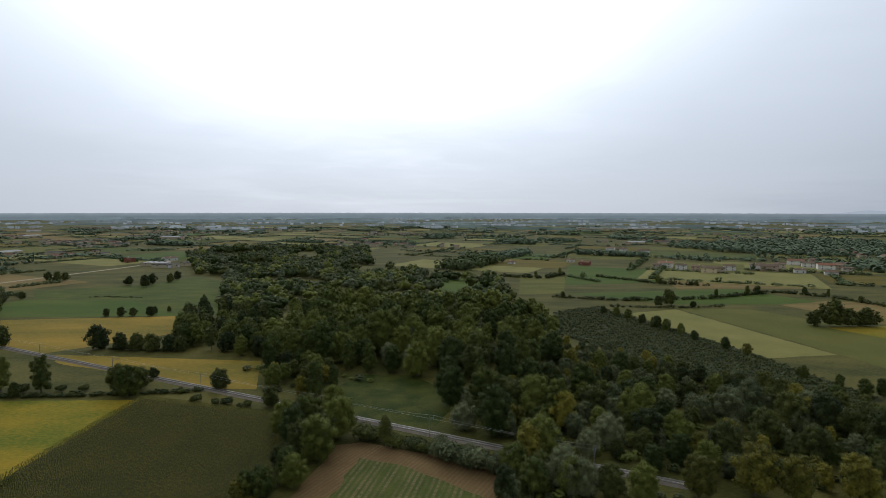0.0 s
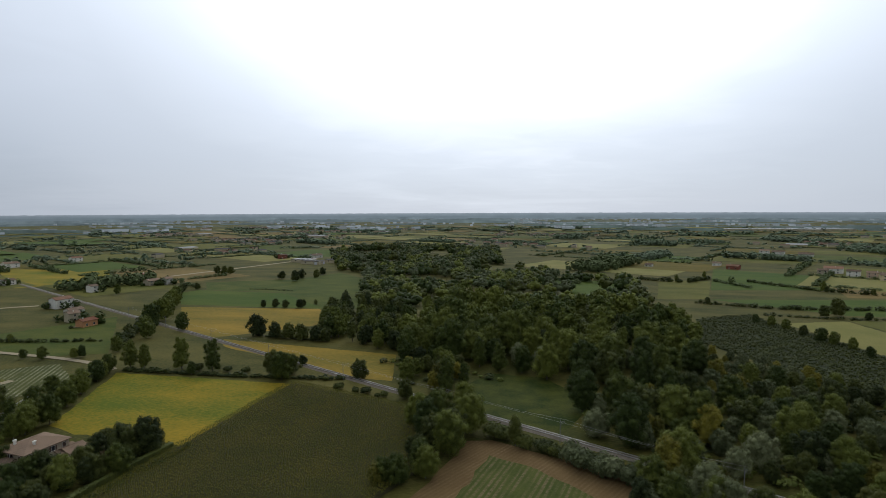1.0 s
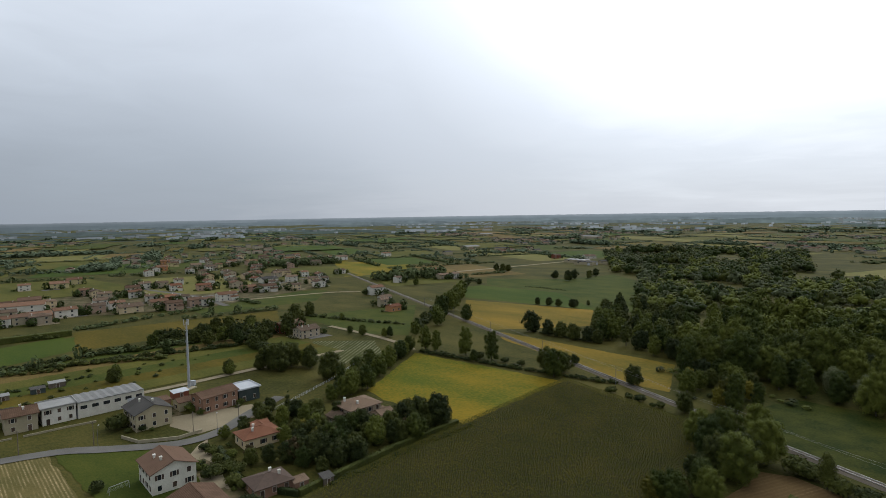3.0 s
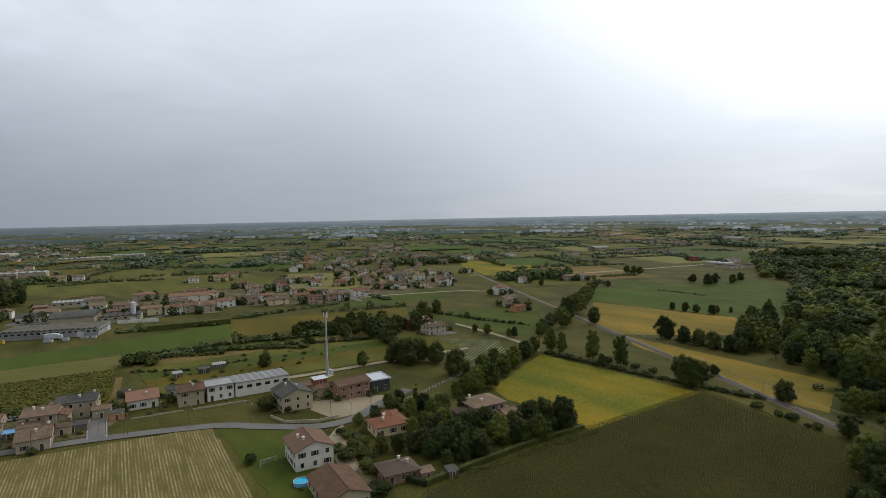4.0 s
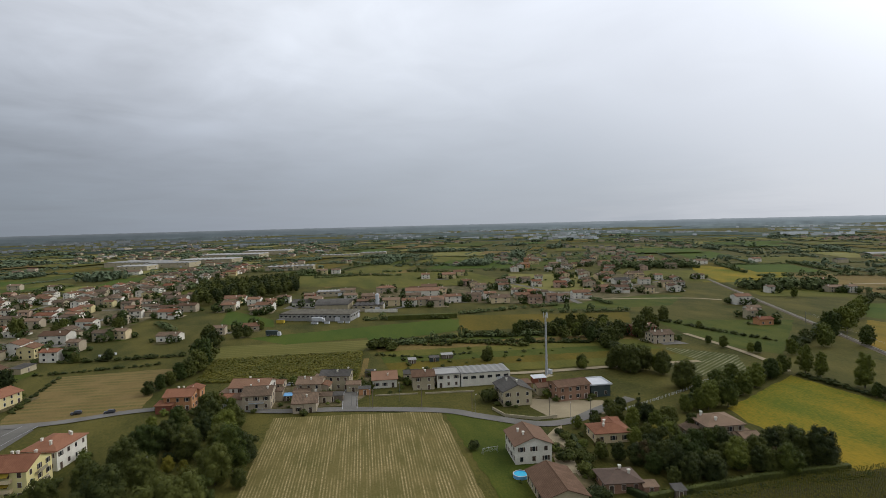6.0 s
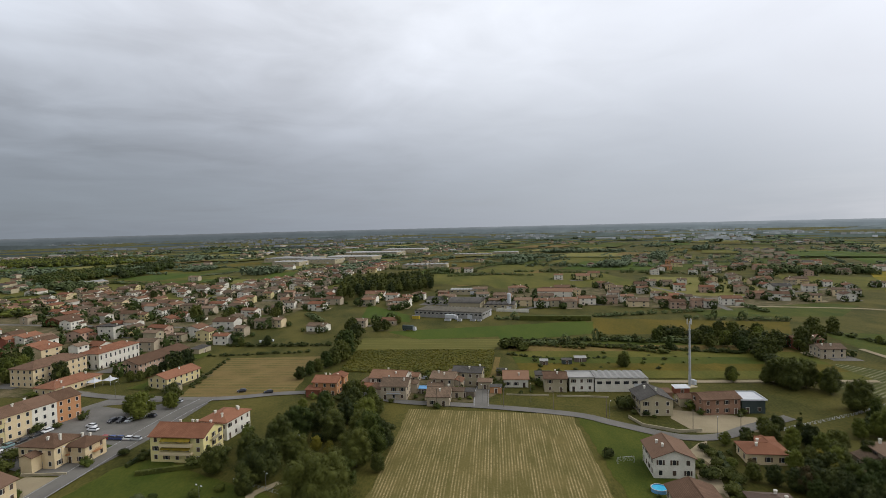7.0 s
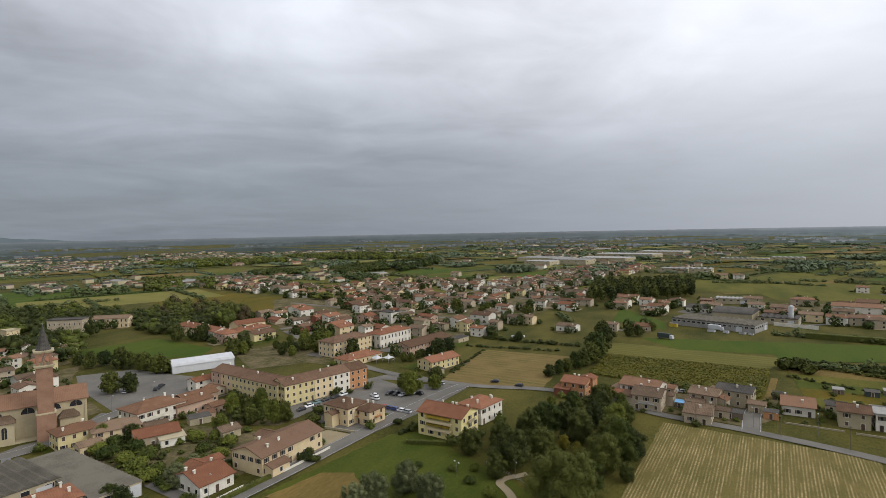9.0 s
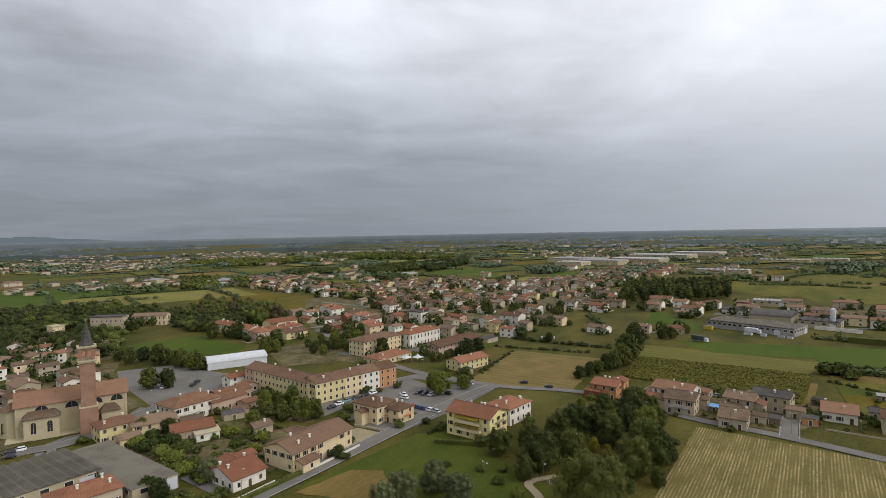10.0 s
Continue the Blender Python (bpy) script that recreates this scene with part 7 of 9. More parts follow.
far_house(-616, 179, 11, 8, 6, 75, "pink", "tile_orange", "gable", label="pinkish rendered house with terracotta roof tiles")
far_house(-1043, -112, 25, 13, 5, 82, "white", "tile_grey", "gable", label="white rendered house with grey roof tiles")
far_house(-986, -38, 17, 12, 6, 78, "grey", "tile_old", "gable", label="grey rendered house with weathered roof tiles")
far_house(-860, 24, 16, 11, 6, 83, "yellow", "tile_old", "gable", label="yellow rendered house with weathered roof tiles")
far_house(-860, 45, 13, 9, 6, 79, "white", "tile_old", "gable", label="white rendered house with weathered roof tiles")
far_house(-550, -478, 17, 12, 6, 172, "white", "tile_old", "gable", label="white rendered house with weathered roof tiles")
far_house(-518, -417, 11, 8, 6, 165, "white", "tile_orange", "gable", label="white rendered house with terracotta roof tiles")
far_house(-527, -406, 11, 8, 6, 166, "yellow", "tile_orange", "gable", label="yellow rendered house with terracotta roof tiles")
far_house(-399, -328, 14, 10, 6, 166, "white", "tile_red", "gable", label="white rendered house with red roof tiles")
far_house(-369, -289, 10, 7, 6, 164, "redwall", "tile_red", "gable", label="dark red rendered house with red roof tiles")
far_house(-365, -265, 13, 9, 7, 164, "white", "tile_old", "gable", label="white rendered house with weathered roof tiles")
far_house(-335, -242, 14, 10, 6, 167, "cream", "tile_red", "gable", label="cream rendered house with red roof tiles")
far_house(-391, -235, 13, 9, 9, 77, "white", "tile_grey", "flat", label="white rendered house with grey roof tiles")
far_house(-425, -237, 12, 8, 6, 73, "white", "tile_old", "gable", label="white rendered house with weathered roof tiles")
far_house(-340, -225, 8, 7, 6, 165, "white", "tile_old", "gable", label="white rendered house with weathered roof tiles")
far_house(-424, -248, 7, 7, 6, 76, "redwall", "tile_red", "gable", label="dark red rendered house with red roof tiles")
far_house(-348, -186, 12, 9, 6, 82, "beige", "tile_old", "gable", label="beige rendered house with weathered roof tiles")
far_house(-379, -199, 11, 7, 6, 72, "grey", "tile_old", "gable", label="grey rendered house with weathered roof tiles")
far_house(-373, -180, 10, 7, 5, 81, "grey", "tile_old", "flat", label="grey rendered house with weathered roof tiles")
far_house(-465, -284, 13, 9, 6, 73, "white", "tile_brown", "gable", label="white rendered house with brown roof tiles")
far_house(-473, -264, 15, 11, 6, 82, "beige", "tile_brown", "gable", label="beige rendered house with brown roof tiles")
far_house(-465, -250, 8, 7, 6, 76, "yellow", "tile_orange", "gable", label="yellow rendered house with terracotta roof tiles")
far_house(-517, -268, 13, 9, 6, 72, "white", "tile_orange", "gable", label="white rendered house with terracotta roof tiles")
far_house(-578, -329, 13, 9, 6, 75, "beige", "tile_old", "gable", label="beige rendered house with weathered roof tiles")
far_house(-539, -265, 20, 13, 6, 80, "white", "tile_brown", "gable", label="white rendered house with brown roof tiles")
far_house(-571, -259, 8, 7, 6, 75, "white", "tile_old", "gable", label="white rendered house with weathered roof tiles")
far_house(-563, -375, 14, 9, 6, 170, "white", "tile_old", "gable", label="white rendered house with weathered roof tiles")
far_house(-581, -362, 16, 11, 6, 84, "pink", "tile_old", "gable", label="pinkish rendered house with weathered roof tiles")
far_house(-457, -312, 21, 13, 5, 172, "redwall", "tile_brown", "gable", label="dark red rendered house with brown roof tiles")
far_house(-464, -345, 10, 7, 6, 174, "beige", "tile_old", "gable", label="beige rendered house with weathered roof tiles")
far_house(-512, -433, 11, 8, 6, 174, "white", "tile_old", "gable", label="white rendered house with weathered roof tiles")
far_house(-654, -304, 12, 8, 6, 74, "white", "tile_old", "gable", label="white rendered house with weathered roof tiles")
far_house(-493, -207, 12, 9, 6, 81, "beige", "tile_old", "gable", label="beige rendered house with weathered roof tiles")
far_house(-420, -164, 17, 12, 6, 80, "white", "tile_brown", "gable", label="white rendered house with brown roof tiles")
far_house(-361, -145, 10, 7, 6, 79, "white", "tile_red", "gable", label="white rendered house with red roof tiles")
far_house(-388, -142, 8, 7, 6, 73, "beige", "tile_old", "gable", label="beige rendered house with weathered roof tiles")
far_house(-417, -137, 9, 7, 6, 75, "grey", "tile_old", "gable", label="grey rendered house with weathered roof tiles")
far_house(-419, -125, 9, 7, 6, 72, "cream", "tile_old", "gable", label="cream rendered house with weathered roof tiles")
far_house(-521, -189, 12, 8, 6, 73, "white", "tile_orange", "gable", label="white rendered house with terracotta roof tiles")
far_house(-566, -195, 11, 8, 6, 82, "yellow", "tile_orange", "gable", label="yellow rendered house with terracotta roof tiles")
far_house(-620, -201, 12, 8, 6, 75, "beige", "tile_old", "gable", label="beige rendered house with weathered roof tiles")
far_house(-596, -185, 9, 7, 6, 74, "yellow", "tile_orange", "gable", label="yellow rendered house with terracotta roof tiles")
far_house(-624, -186, 10, 7, 6, 79, "white", "tile_old", "gable", label="white rendered house with weathered roof tiles")
far_house(-576, -164, 10, 7, 6, 74, "beige", "tile_old", "gable", label="beige rendered house with weathered roof tiles")
far_house(-603, -164, 10, 7, 6, 81, "pink", "tile_orange", "gable", label="pinkish rendered house with terracotta roof tiles")
far_house(-582, -148, 9, 7, 6, 76, "white", "tile_old", "gable", label="white rendered house with weathered roof tiles")
far_house(-516, -141, 10, 7, 6, 81, "white", "tile_old", "gable", label="white rendered house with weathered roof tiles")
far_house(-643, -224, 10, 7, 6, 80, "white", "tile_old", "gable", label="white rendered house with weathered roof tiles")
far_house(-520, -126, 16, 11, 4, 81, "grey", "tile_old", "flat", label="grey rendered house with weathered roof tiles")
far_house(-551, -237, 9, 7, 6, 84, "pink", "tile_old", "gable", label="pinkish rendered house with weathered roof tiles")
far_house(-400, -91, 14, 10, 4, 73, "white", "tile_old", "gable", label="white rendered house with weathered roof tiles")
far_house(-411, -62, 9, 7, 5, 82, "beige", "tile_old", "gable", label="beige rendered house with weathered roof tiles")
far_house(-579, -69, 21, 13, 5, 79, "white", "tile_orange", "gable", label="white rendered house with terracotta roof tiles")
far_house(-635, -90, 14, 10, 6, 73, "white", "tile_orange", "gable", label="white rendered house with terracotta roof tiles")
far_house(-554, -49, 12, 9, 6, 73, "white", "tile_orange", "gable", label="white rendered house with terracotta roof tiles")
far_house(-540, -34, 8, 7, 6, 76, "yellow", "tile_orange", "gable", label="yellow rendered house with terracotta roof tiles")
far_house(-649, -80, 13, 9, 6, 81, "yellow", "tile_orange", "gable", label="yellow rendered house with terracotta roof tiles")
far_house(-598, -125, 18, 13, 6, 83, "white", "tile_old", "gable", label="white rendered house with weathered roof tiles")
far_house(-625, -115, 11, 7, 6, 78, "beige", "tile_old", "gable", label="beige rendered house with weathered roof tiles")
far_house(-1009, -272, 21, 13, 6, 81, "white", "tile_old", "gable", label="white rendered house with weathered roof tiles")
far_house(-521, -42, 18, 13, 4, 74, "grey", "tile_old", "flat", label="grey rendered house with weathered roof tiles")
far_house(-191, -223, 11, 7, 5, 170, "white", "tile_red", "gable", label="white rendered house with red roof tiles")
far_house(-1005, -1006, 23, 13, 6, 172, "pink", "tile_old", "gable", label="pinkish rendered house with weathered roof tiles")
far_house(-459, -1017, 24, 13, 6, 173, "beige", "tile_old", "gable", label="beige rendered house with weathered roof tiles")
far_house(-142, -321, 8, 7, 6, 163, "white", "tile_old", "gable", label="white rendered house with weathered roof tiles")
far_house(-164, -338, 10, 7, 5, 171, "beige", "tile_old", "gable", label="beige rendered house with weathered roof tiles")
far_house(-165, -316, 12, 9, 4, 171, "white", "tile_old", "gable", label="white rendered house with weathered roof tiles")
far_house(-191, -399, 12, 8, 5, 170, "white", "tile_orange", "gable", label="white rendered house with terracotta roof tiles")
far_house(-181, -364, 11, 7, 6, 167, "white", "tile_orange", "gable", label="white rendered house with terracotta roof tiles")
far_house(-158, -351, 9, 7, 6, 169, "cream", "tile_old", "gable", label="cream rendered house with weathered roof tiles")
far_house(-179, -401, 13, 9, 4, 163, "redwall", "tile_brown", "gable", label="dark red rendered house with brown roof tiles")
far_house(-217, -423, 25, 13, 4, 169, "white", "tile_brown", "gable", label="white rendered house with brown roof tiles")
far_house(-214, -366, 11, 8, 6, 165, "white", "tile_old", "gable", label="white rendered house with weathered roof tiles")
far_house(-148, -163, 7, 7, 3, 164, "grey", "tile_old", "gable", label="grey rendered house with weathered roof tiles")
far_house(-689, -498, 21, 13, 5, 174, "white", "tile_orange", "gable", label="white rendered house with terracotta roof tiles")
far_house(-523, -803, 13, 9, 4, 173, "beige", "tile_orange", "gable", label="beige rendered house with terracotta roof tiles")
far_house(-607, -613, 11, 8, 6, 172, "white", "tile_orange", "gable", label="white rendered house with terracotta roof tiles")
far_house(-593, -576, 12, 9, 4, 170, "yellow", "tile_orange", "gable", label="yellow rendered house with terracotta roof tiles")
far_house(-560, -576, 11, 7, 6, 173, "pink", "tile_orange", "gable", label="pinkish rendered house with terracotta roof tiles")
far_house(-830, -364, 15, 10, 6, 83, "beige", "tile_old", "gable", label="beige rendered house with weathered roof tiles")
far_house(-791, -305, 13, 9, 6, 79, "white", "tile_old", "gable", label="white rendered house with weathered roof tiles")
far_house(-326, -324, 23, 13, 6, 163, "cream", "tile_red", "gable", label="cream rendered house with red roof tiles")
far_house(-299, -286, 17, 12, 5, 164, "yellow", "tile_brown", "gable", label="yellow rendered house with brown roof tiles")
far_house(-332, -275, 13, 9, 5, 169, "redwall", "tile_brown", "gable", label="dark red rendered house with brown roof tiles")
far_house(-376, -283, 15, 11, 6, 173, "white", "tile_red", "gable", label="white rendered house with red roof tiles")
far_house(-410, -344, 14, 10, 6, 168, "white", "tile_red", "gable", label="white rendered house with red roof tiles")
far_house(-375, -336, 12, 9, 6, 165, "white", "tile_orange", "gable", label="white rendered house with terracotta roof tiles")
far_house(-375, -352, 13, 9, 6, 170, "beige", "tile_old", "gable", label="beige rendered house with weathered roof tiles")
far_house(-571, -566, 13, 9, 4, 173, "yellow", "tile_orange", "gable", label="yellow rendered house with terracotta roof tiles")
far_house(-544, -473, 14, 10, 6, 166, "white", "tile_old", "gable", label="white rendered house with weathered roof tiles")
far_house(-530, -439, 14, 10, 6, 163, "pink", "tile_orange", "gable", label="pinkish rendered house with terracotta roof tiles")
far_house(-541, -419, 14, 9, 6, 162, "white", "tile_orange", "gable", label="white rendered house with terracotta roof tiles")
far_house(-343, -253, 14, 10, 6, 173, "cream", "tile_red", "gable", label="cream rendered house with red roof tiles")
far_house(-596, -583, 14, 10, 6, 163, "beige", "tile_old", "gable", label="beige rendered house with weathered roof tiles")
far_house(-752, -564, 14, 10, 6, 173, "white", "tile_old", "gable", label="white rendered house with weathered roof tiles")
far_house(-1058, -878, 23, 13, 6, 168, "pink", "tile_orange", "gable", label="pinkish rendered house with terracotta roof tiles")
far_house(-409, -354, 11, 7, 5, 171, "yellow", "tile_orange", "gable", label="yellow rendered house with terracotta roof tiles")
far_house(-356, -258, 14, 10, 7, 167, "white", "tile_brown", "gable", label="white rendered house with brown roof tiles")
far_house(269, 699, 10, 7, 6, -19, "beige", "tile_old", "gable", label="beige rendered house with weathered roof tiles")
far_house(289, 722, 18, 13, 6, -26, "white", "tile_orange", "gable", label="white rendered house with terracotta roof tiles")
far_house(297, 693, 12, 8, 6, -30, "white", "tile_old", "gable", label="white rendered house with weathered roof tiles")
far_house(309, 680, 10, 7, 6, -26, "pink", "tile_old", "gable", label="pinkish rendered house with weathered roof tiles")
far_house(315, 658, 17, 12, 6, -24, "cream", "tile_old", "gable", label="cream rendered house with weathered roof tiles")
far_house(326, 656, 12, 8, 6, -22, "beige", "tile_old", "gable", label="beige rendered house with weathered roof tiles")
far_house(351, 681, 13, 9, 6, -24, "white", "tile_old", "gable", label="white rendered house with weathered roof tiles")
far_house(393, 695, 17, 12, 6, -31, "white", "tile_old", "gable", label="white rendered house with weathered roof tiles")
far_house(401, 683, 19, 13, 6, -28, "pink", "tile_old", "gable", label="pinkish rendered house with weathered roof tiles")
far_house(429, 708, 12, 9, 6, -25, "beige", "tile_old", "gable", label="beige rendered house with weathered roof tiles")
far_house(478, 753, 21, 13, 6, -30, "white", "tile_orange", "gable", label="white rendered house with terracotta roof tiles")
far_house(474, 722, 14, 10, 6, -29, "white", "tile_old", "gable", label="white rendered house with weathered roof tiles")
far_house(516, 769, 17, 12, 6, -26, "pink", "tile_old", "gable", label="pinkish rendered house with weathered roof tiles")
far_house(479, 696, 18, 13, 6, -22, "white", "tile_red", "gable", label="white rendered house with red roof tiles")
far_house(491, 695, 14, 10, 6, -27, "beige", "tile_old", "gable", label="beige rendered house with weathered roof tiles")
far_house(510, 709, 16, 11, 6, -21, "pink", "tile_old", "gable", label="pinkish rendered house with weathered roof tiles")
far_house(422, 657, 12, 8, 4, -25, "white", "tile_old", "gable", label="white rendered house with weathered roof tiles")
far_house(443, 634, 13, 9, 4, -28, "white", "tile_old", "gable", label="white rendered house with weathered roof tiles")
far_house(478, 657, 10, 7, 6, -30, "beige", "tile_old", "gable", label="beige rendered house with weathered roof tiles")
far_house(191, 750, 14, 10, 4, -29, "redwall", "tile_orange", "gable", label="dark red rendered house with terracotta roof tiles")
far_house(181, 789, 10, 7, 4, -22, "white", "tile_old", "gable", label="white rendered house with weathered roof tiles")
far_house(94, 763, 9, 7, 3, -24, "white", "tile_old", "gable", label="white rendered house with weathered roof tiles")
far_house(303, 1008, 14, 10, 6, -24, "white", "tile_old", "gable", label="white rendered house with weathered roof tiles")
far_house(315, 982, 17, 12, 6, -25, "white", "tile_old", "gable", label="white rendered house with weathered roof tiles")
far_house(350, 970, 20, 13, 4, -21, "white", "tile_old", "gable", label="white rendered house with weathered roof tiles")
far_house(-1390, 1897, 39, 13, 6, 61, "white", "tile_old", "gable", label="white rendered house with weathered roof tiles")
far_house(-399, 812, 18, 13, 4, 59, "white", "tile_old", "gable", label="white rendered house with weathered roof tiles")
far_house(-441, 783, 12, 8, 6, 66, "redwall", "tile_old", "gable", label="dark red rendered house with weathered roof tiles")

# ---- the rest of the village, between the houses placed above ----
town = random.Random(77)
taken = [(o.location.x, o.location.y) for o in bpy.data.objects if o.parent is None and o.type == "EMPTY" and o.get("category") in ("house", "school", "hall")]
PLASTER = {"white": "white", "cream": "cream", "beige": "beige", "pink": "pinkish", "yellow": "yellow", "grey": "grey"}
TILES = {"tile_orange": "terracotta", "tile_old": "weathered", "tile_brown": "brown", "tile_red": "red"}
def off_street(x, y, r):
    for line in STREETS:
        for a, b in zip(line, line[1:]):
            a, b, p = Vector(a), Vector(b), Vector((x, y))
            t = max(0.0, min(1.0, (p - a).dot(b - a) / (b - a).length_squared))
            if (p - a - (b - a) * t).length < r:
                return False
    return True


class Infill:
    """Village houses past the ones picked out singly, joined: walls, roofs and windows."""

    def __init__(self):
        self.walls, self.roofs, self.panes = Build(), Build(), Build()

    def put(self, x, y, L, W, h, ang, wall, roof):
        m = pose(x, y, 0, 0, 0, ang)
        mv = lambda pts: [m @ Vector(q) for q in pts]
        rise = 0.17 * W
        for dx, dy, l, w, hh, rr in ((0, 0, L, W, h, rise), (L * 0.32, -W * 0.42, L * 0.4, W * 0.6, h * 0.6, rise * 0.6)):
            b = wall_build(l, w, hh, rr, "gable")
            self.walls.add(mv([(p[0] + dx, p[1] + dy, p[2]) for p in b.v]), b.f, wall)
            b = roof_build(l, w, rr, "gable", 0.5)
            self.roofs.add(mv([(p[0] + dx, p[1] + dy, p[2] + hh) for p in b.v]), b.f, roof)
        self.walls.box(L * 0.2, 0.8, h, L * 0.2 + 0.8, 1.5, h + rise + 0.9, 0, m)
        for s in (-1, 1):
            for fl in range(2 if h > 4.5 else 1):
                for u in (-0.32, 0.0, 0.3):
                    self.panes.box(u * L - 0.6, s * (W / 2 + 0.02) - 0.03, 1.0 + 2.9 * fl, u * L + 0.6, s * (W / 2 + 0.02) + 0.03, 2.3 + 2.9 * fl, 0, m)
                for v in (-0.25, 0.25):
                    self.panes.box(s * (L / 2 + 0.02) - 0.03, v * W - 0.5, 1.0 + 2.9 * fl, s * (L / 2 + 0.02) + 0.03, v * W + 0.5, 2.3 + 2.9 * fl, 0, m)

    def done(self):
        for name, b, mats, words in (("infill_house_walls", self.walls, ["white", "cream", "beige", "pink", "yellow", "grey"], "plastered walls of close-set village houses"),
                                     ("infill_house_roofs", self.roofs, ["tile_orange", "tile_old", "tile_brown", "tile_red"], "tiled roofs of close-set village houses"),
                                     ("infill_house_windows", self.panes, ["pane"], "dark windows of close-set village houses")):
            tagged(new(name, b.mesh(name, mats)), words, "houses", kind="stuff")


infill = Infill()
for i, (x, y) in enumerate([(-412, -122), (-399, -99), (-397, -83), (-403, -70), (-420, -41), (-505, 60), (-494, 72), (-479, 83), (-486, 99), (-477, 109), (-495, 129), (-508, 148), (-528, 164), (-524, -70), (-536, -104), (-512, -125), (-539, -150), (-558, -23), (-588, 41), (-591, 80), (-570, 109), (-558, 133)]):
    if all(math.dist((x, y), q) > 12 for q in taken):
        w, r = ("white", "cream", "white", "grey", "beige")[i % 5], ("tile_old", "tile_orange", "tile_brown")[i % 3]
        far_house(x, y, 11 + i % 4 * 2, 9, 3.4 if i < 5 else 6.0, 78 + i * 5 % 14, w, r, ("gable", "hip")[i % 2], label=f"{PLASTER[w]} house with {TILES[r]} roof tiles near the factory")
        taken.append((x, y))
V_MAIN = [(-620, -453), (-706, -436), (-732, -379), (-712, -293), (-736, -260), (-798, -219), (-683, -141), (-503, -101), (-489, -137), (-441, -159), (-380, -157), (-345, -190), (-335, -214), (-325, -252), (-358, -327), (-410, -290), (-456, -315)]
V_NORTH = [(-541, 39), (-486, 133), (-443, 211), (-483, 281), (-475, 361), (-552, 420), (-676, 395), (-619, 252), (-594, 170), (-617, 87)]
for k, (pts, gap, single) in enumerate(((V_MAIN, 19, 400), ([(-763, -210), (-889, -215), (-1015, -190), (-1140, -154), (-1069, -81), (-910, -106), (-827, -148), (-703, -145)], 20, 0), (V_NORTH, 27, 470),
                                        ([(-753, 290), (-666, 507), (-804, 613), (-1018, 418)], 38, 0),
                                        ([(-100, -262), (-140, -262), (-170, -310), (-110, -330), (-80, -290)], 14, 900),
                                        ([(-130, -320), (-185, -320), (-215, -400), (-190, -440), (-140, -420)], 17, 900),
                                        ([(-573, -676), (-654, -708), (-697, -659), (-615, -530), (-590, -436), (-522, -386), (-525, -454), (-540, -521), (-566, -614)], 21, 0))):
    for x, y in scatter(pts, gap, 50 + k, 4000):
        if any(math.dist((x, y), q) < max(gap * 0.7, 13) for q in taken) or not off_street(x, y, 8.5):
            continue
        w, r = town.choice(("white", "white", "cream", "beige", "pink", "yellow", "white", "grey")), town.choice(("tile_orange", "tile_old", "tile_brown", "tile_red", "tile_old"))
        L, W, h, a = town.uniform(10, 16), town.uniform(8, 11), town.choice((3.5, 6, 6, 6.5)), town.choice((78, 168)) + town.uniform(-7, 7)
        if math.hypot(x, y) < single:
            far_house(round(x), round(y), L, W, h, a, w, r, town.choice(("gable", "hip")), label=f"{PLASTER[w]} village house with {TILES[r]} roof tiles")
        else:
            infill.put(x, y, L, W, h, a, list(PLASTER).index(w) if w != "grey" else 5, list(TILES).index(r))
            HOMES.append((x, y, L, W, a))
infill.done()


# ---- single trees and bushes, by place ----
for x, y, s in ((-183, 293, 1.06), (-170, 290, 0.78), (-161, 290, 0.78), (-152, 288, 0.84), (-143, 288, 0.73), (-137, 288, 0.67),):
    tree("dark", x, y, s, "trees by the golden field")
for x, y, s in ((-144, 316, 1.12), (-138, 297, 0.9), (-116, 303, 1.01), (-103, 291, 1.01),):
    tree("broad", x, y, s, "trees by the golden field")
for x, y, s in ((-132, 224, 0.94), (-125, 226, 0.75), (-92, 226, 0.75), (-127, 241, 0.44),):
    tree("dark", x, y, s, "trees along the railway")
for x, y, s in ((-95, 211, 1.01), (-87, 208, 0.9), (-82, 208, 1.01), (-76, 205, 0.67), (-106, 221, 0.67), (-74, 206, 0.9), (-170, 222, 1.34), (-156, 224, 1.01), (-147, 224, 1.01), (-108, 226, 0.45),):
    tree("darkbush", x, y, s, "bushes along the railway")
for x, y, s in ((-47, 170, 0.95), (-37, 161, 1.06), (-34, 177, 1.01), (-53, 179, 0.84), (-44, 179, 1.01), (-39, 194, 0.9),):
    tree("broad", x, y, s, "trees by the maize field")
for x, y, s in ((-43, 164, 0.9), (-38, 171, 0.9), (-45, 153, 0.67), (-65, 206, 0.67),):
    tree("dark", x, y, s, "trees by the maize field")
for x, y, s in ((-43, 148, 0.67), (-40, 144, 0.67), (-50, 139, 0.56), (-46, 139, 0.62),):
    tree("broad", x, y, s, "trees by the maize field")
for x, y, s in ((-56, 226, 0.84), (-52, 137, 0.56),):
    tree("gold", x, y, s, "yellowing trees")
for x, y, s in ((-26, 176, 1.79), (-21, 175, 1.34), (-15, 171, 1.46), (-9, 168, 1.46), (-6, 166, 1.34),):
    tree("darkbush", x, y, s, "bushes along the railway")
for x, y, s in ((-18, 171, 0.62),):
    tree("poplar", x, y, s, "trees along the railway")
for x, y, s in ((-1, 163, 1.68), (3, 159, 1.68), (7, 157, 1.68), (11, 155, 1.68), (15, 154, 1.57), (19, 152, 1.57),):
    tree("greybush", x, y, s, "shrubs along the railway")
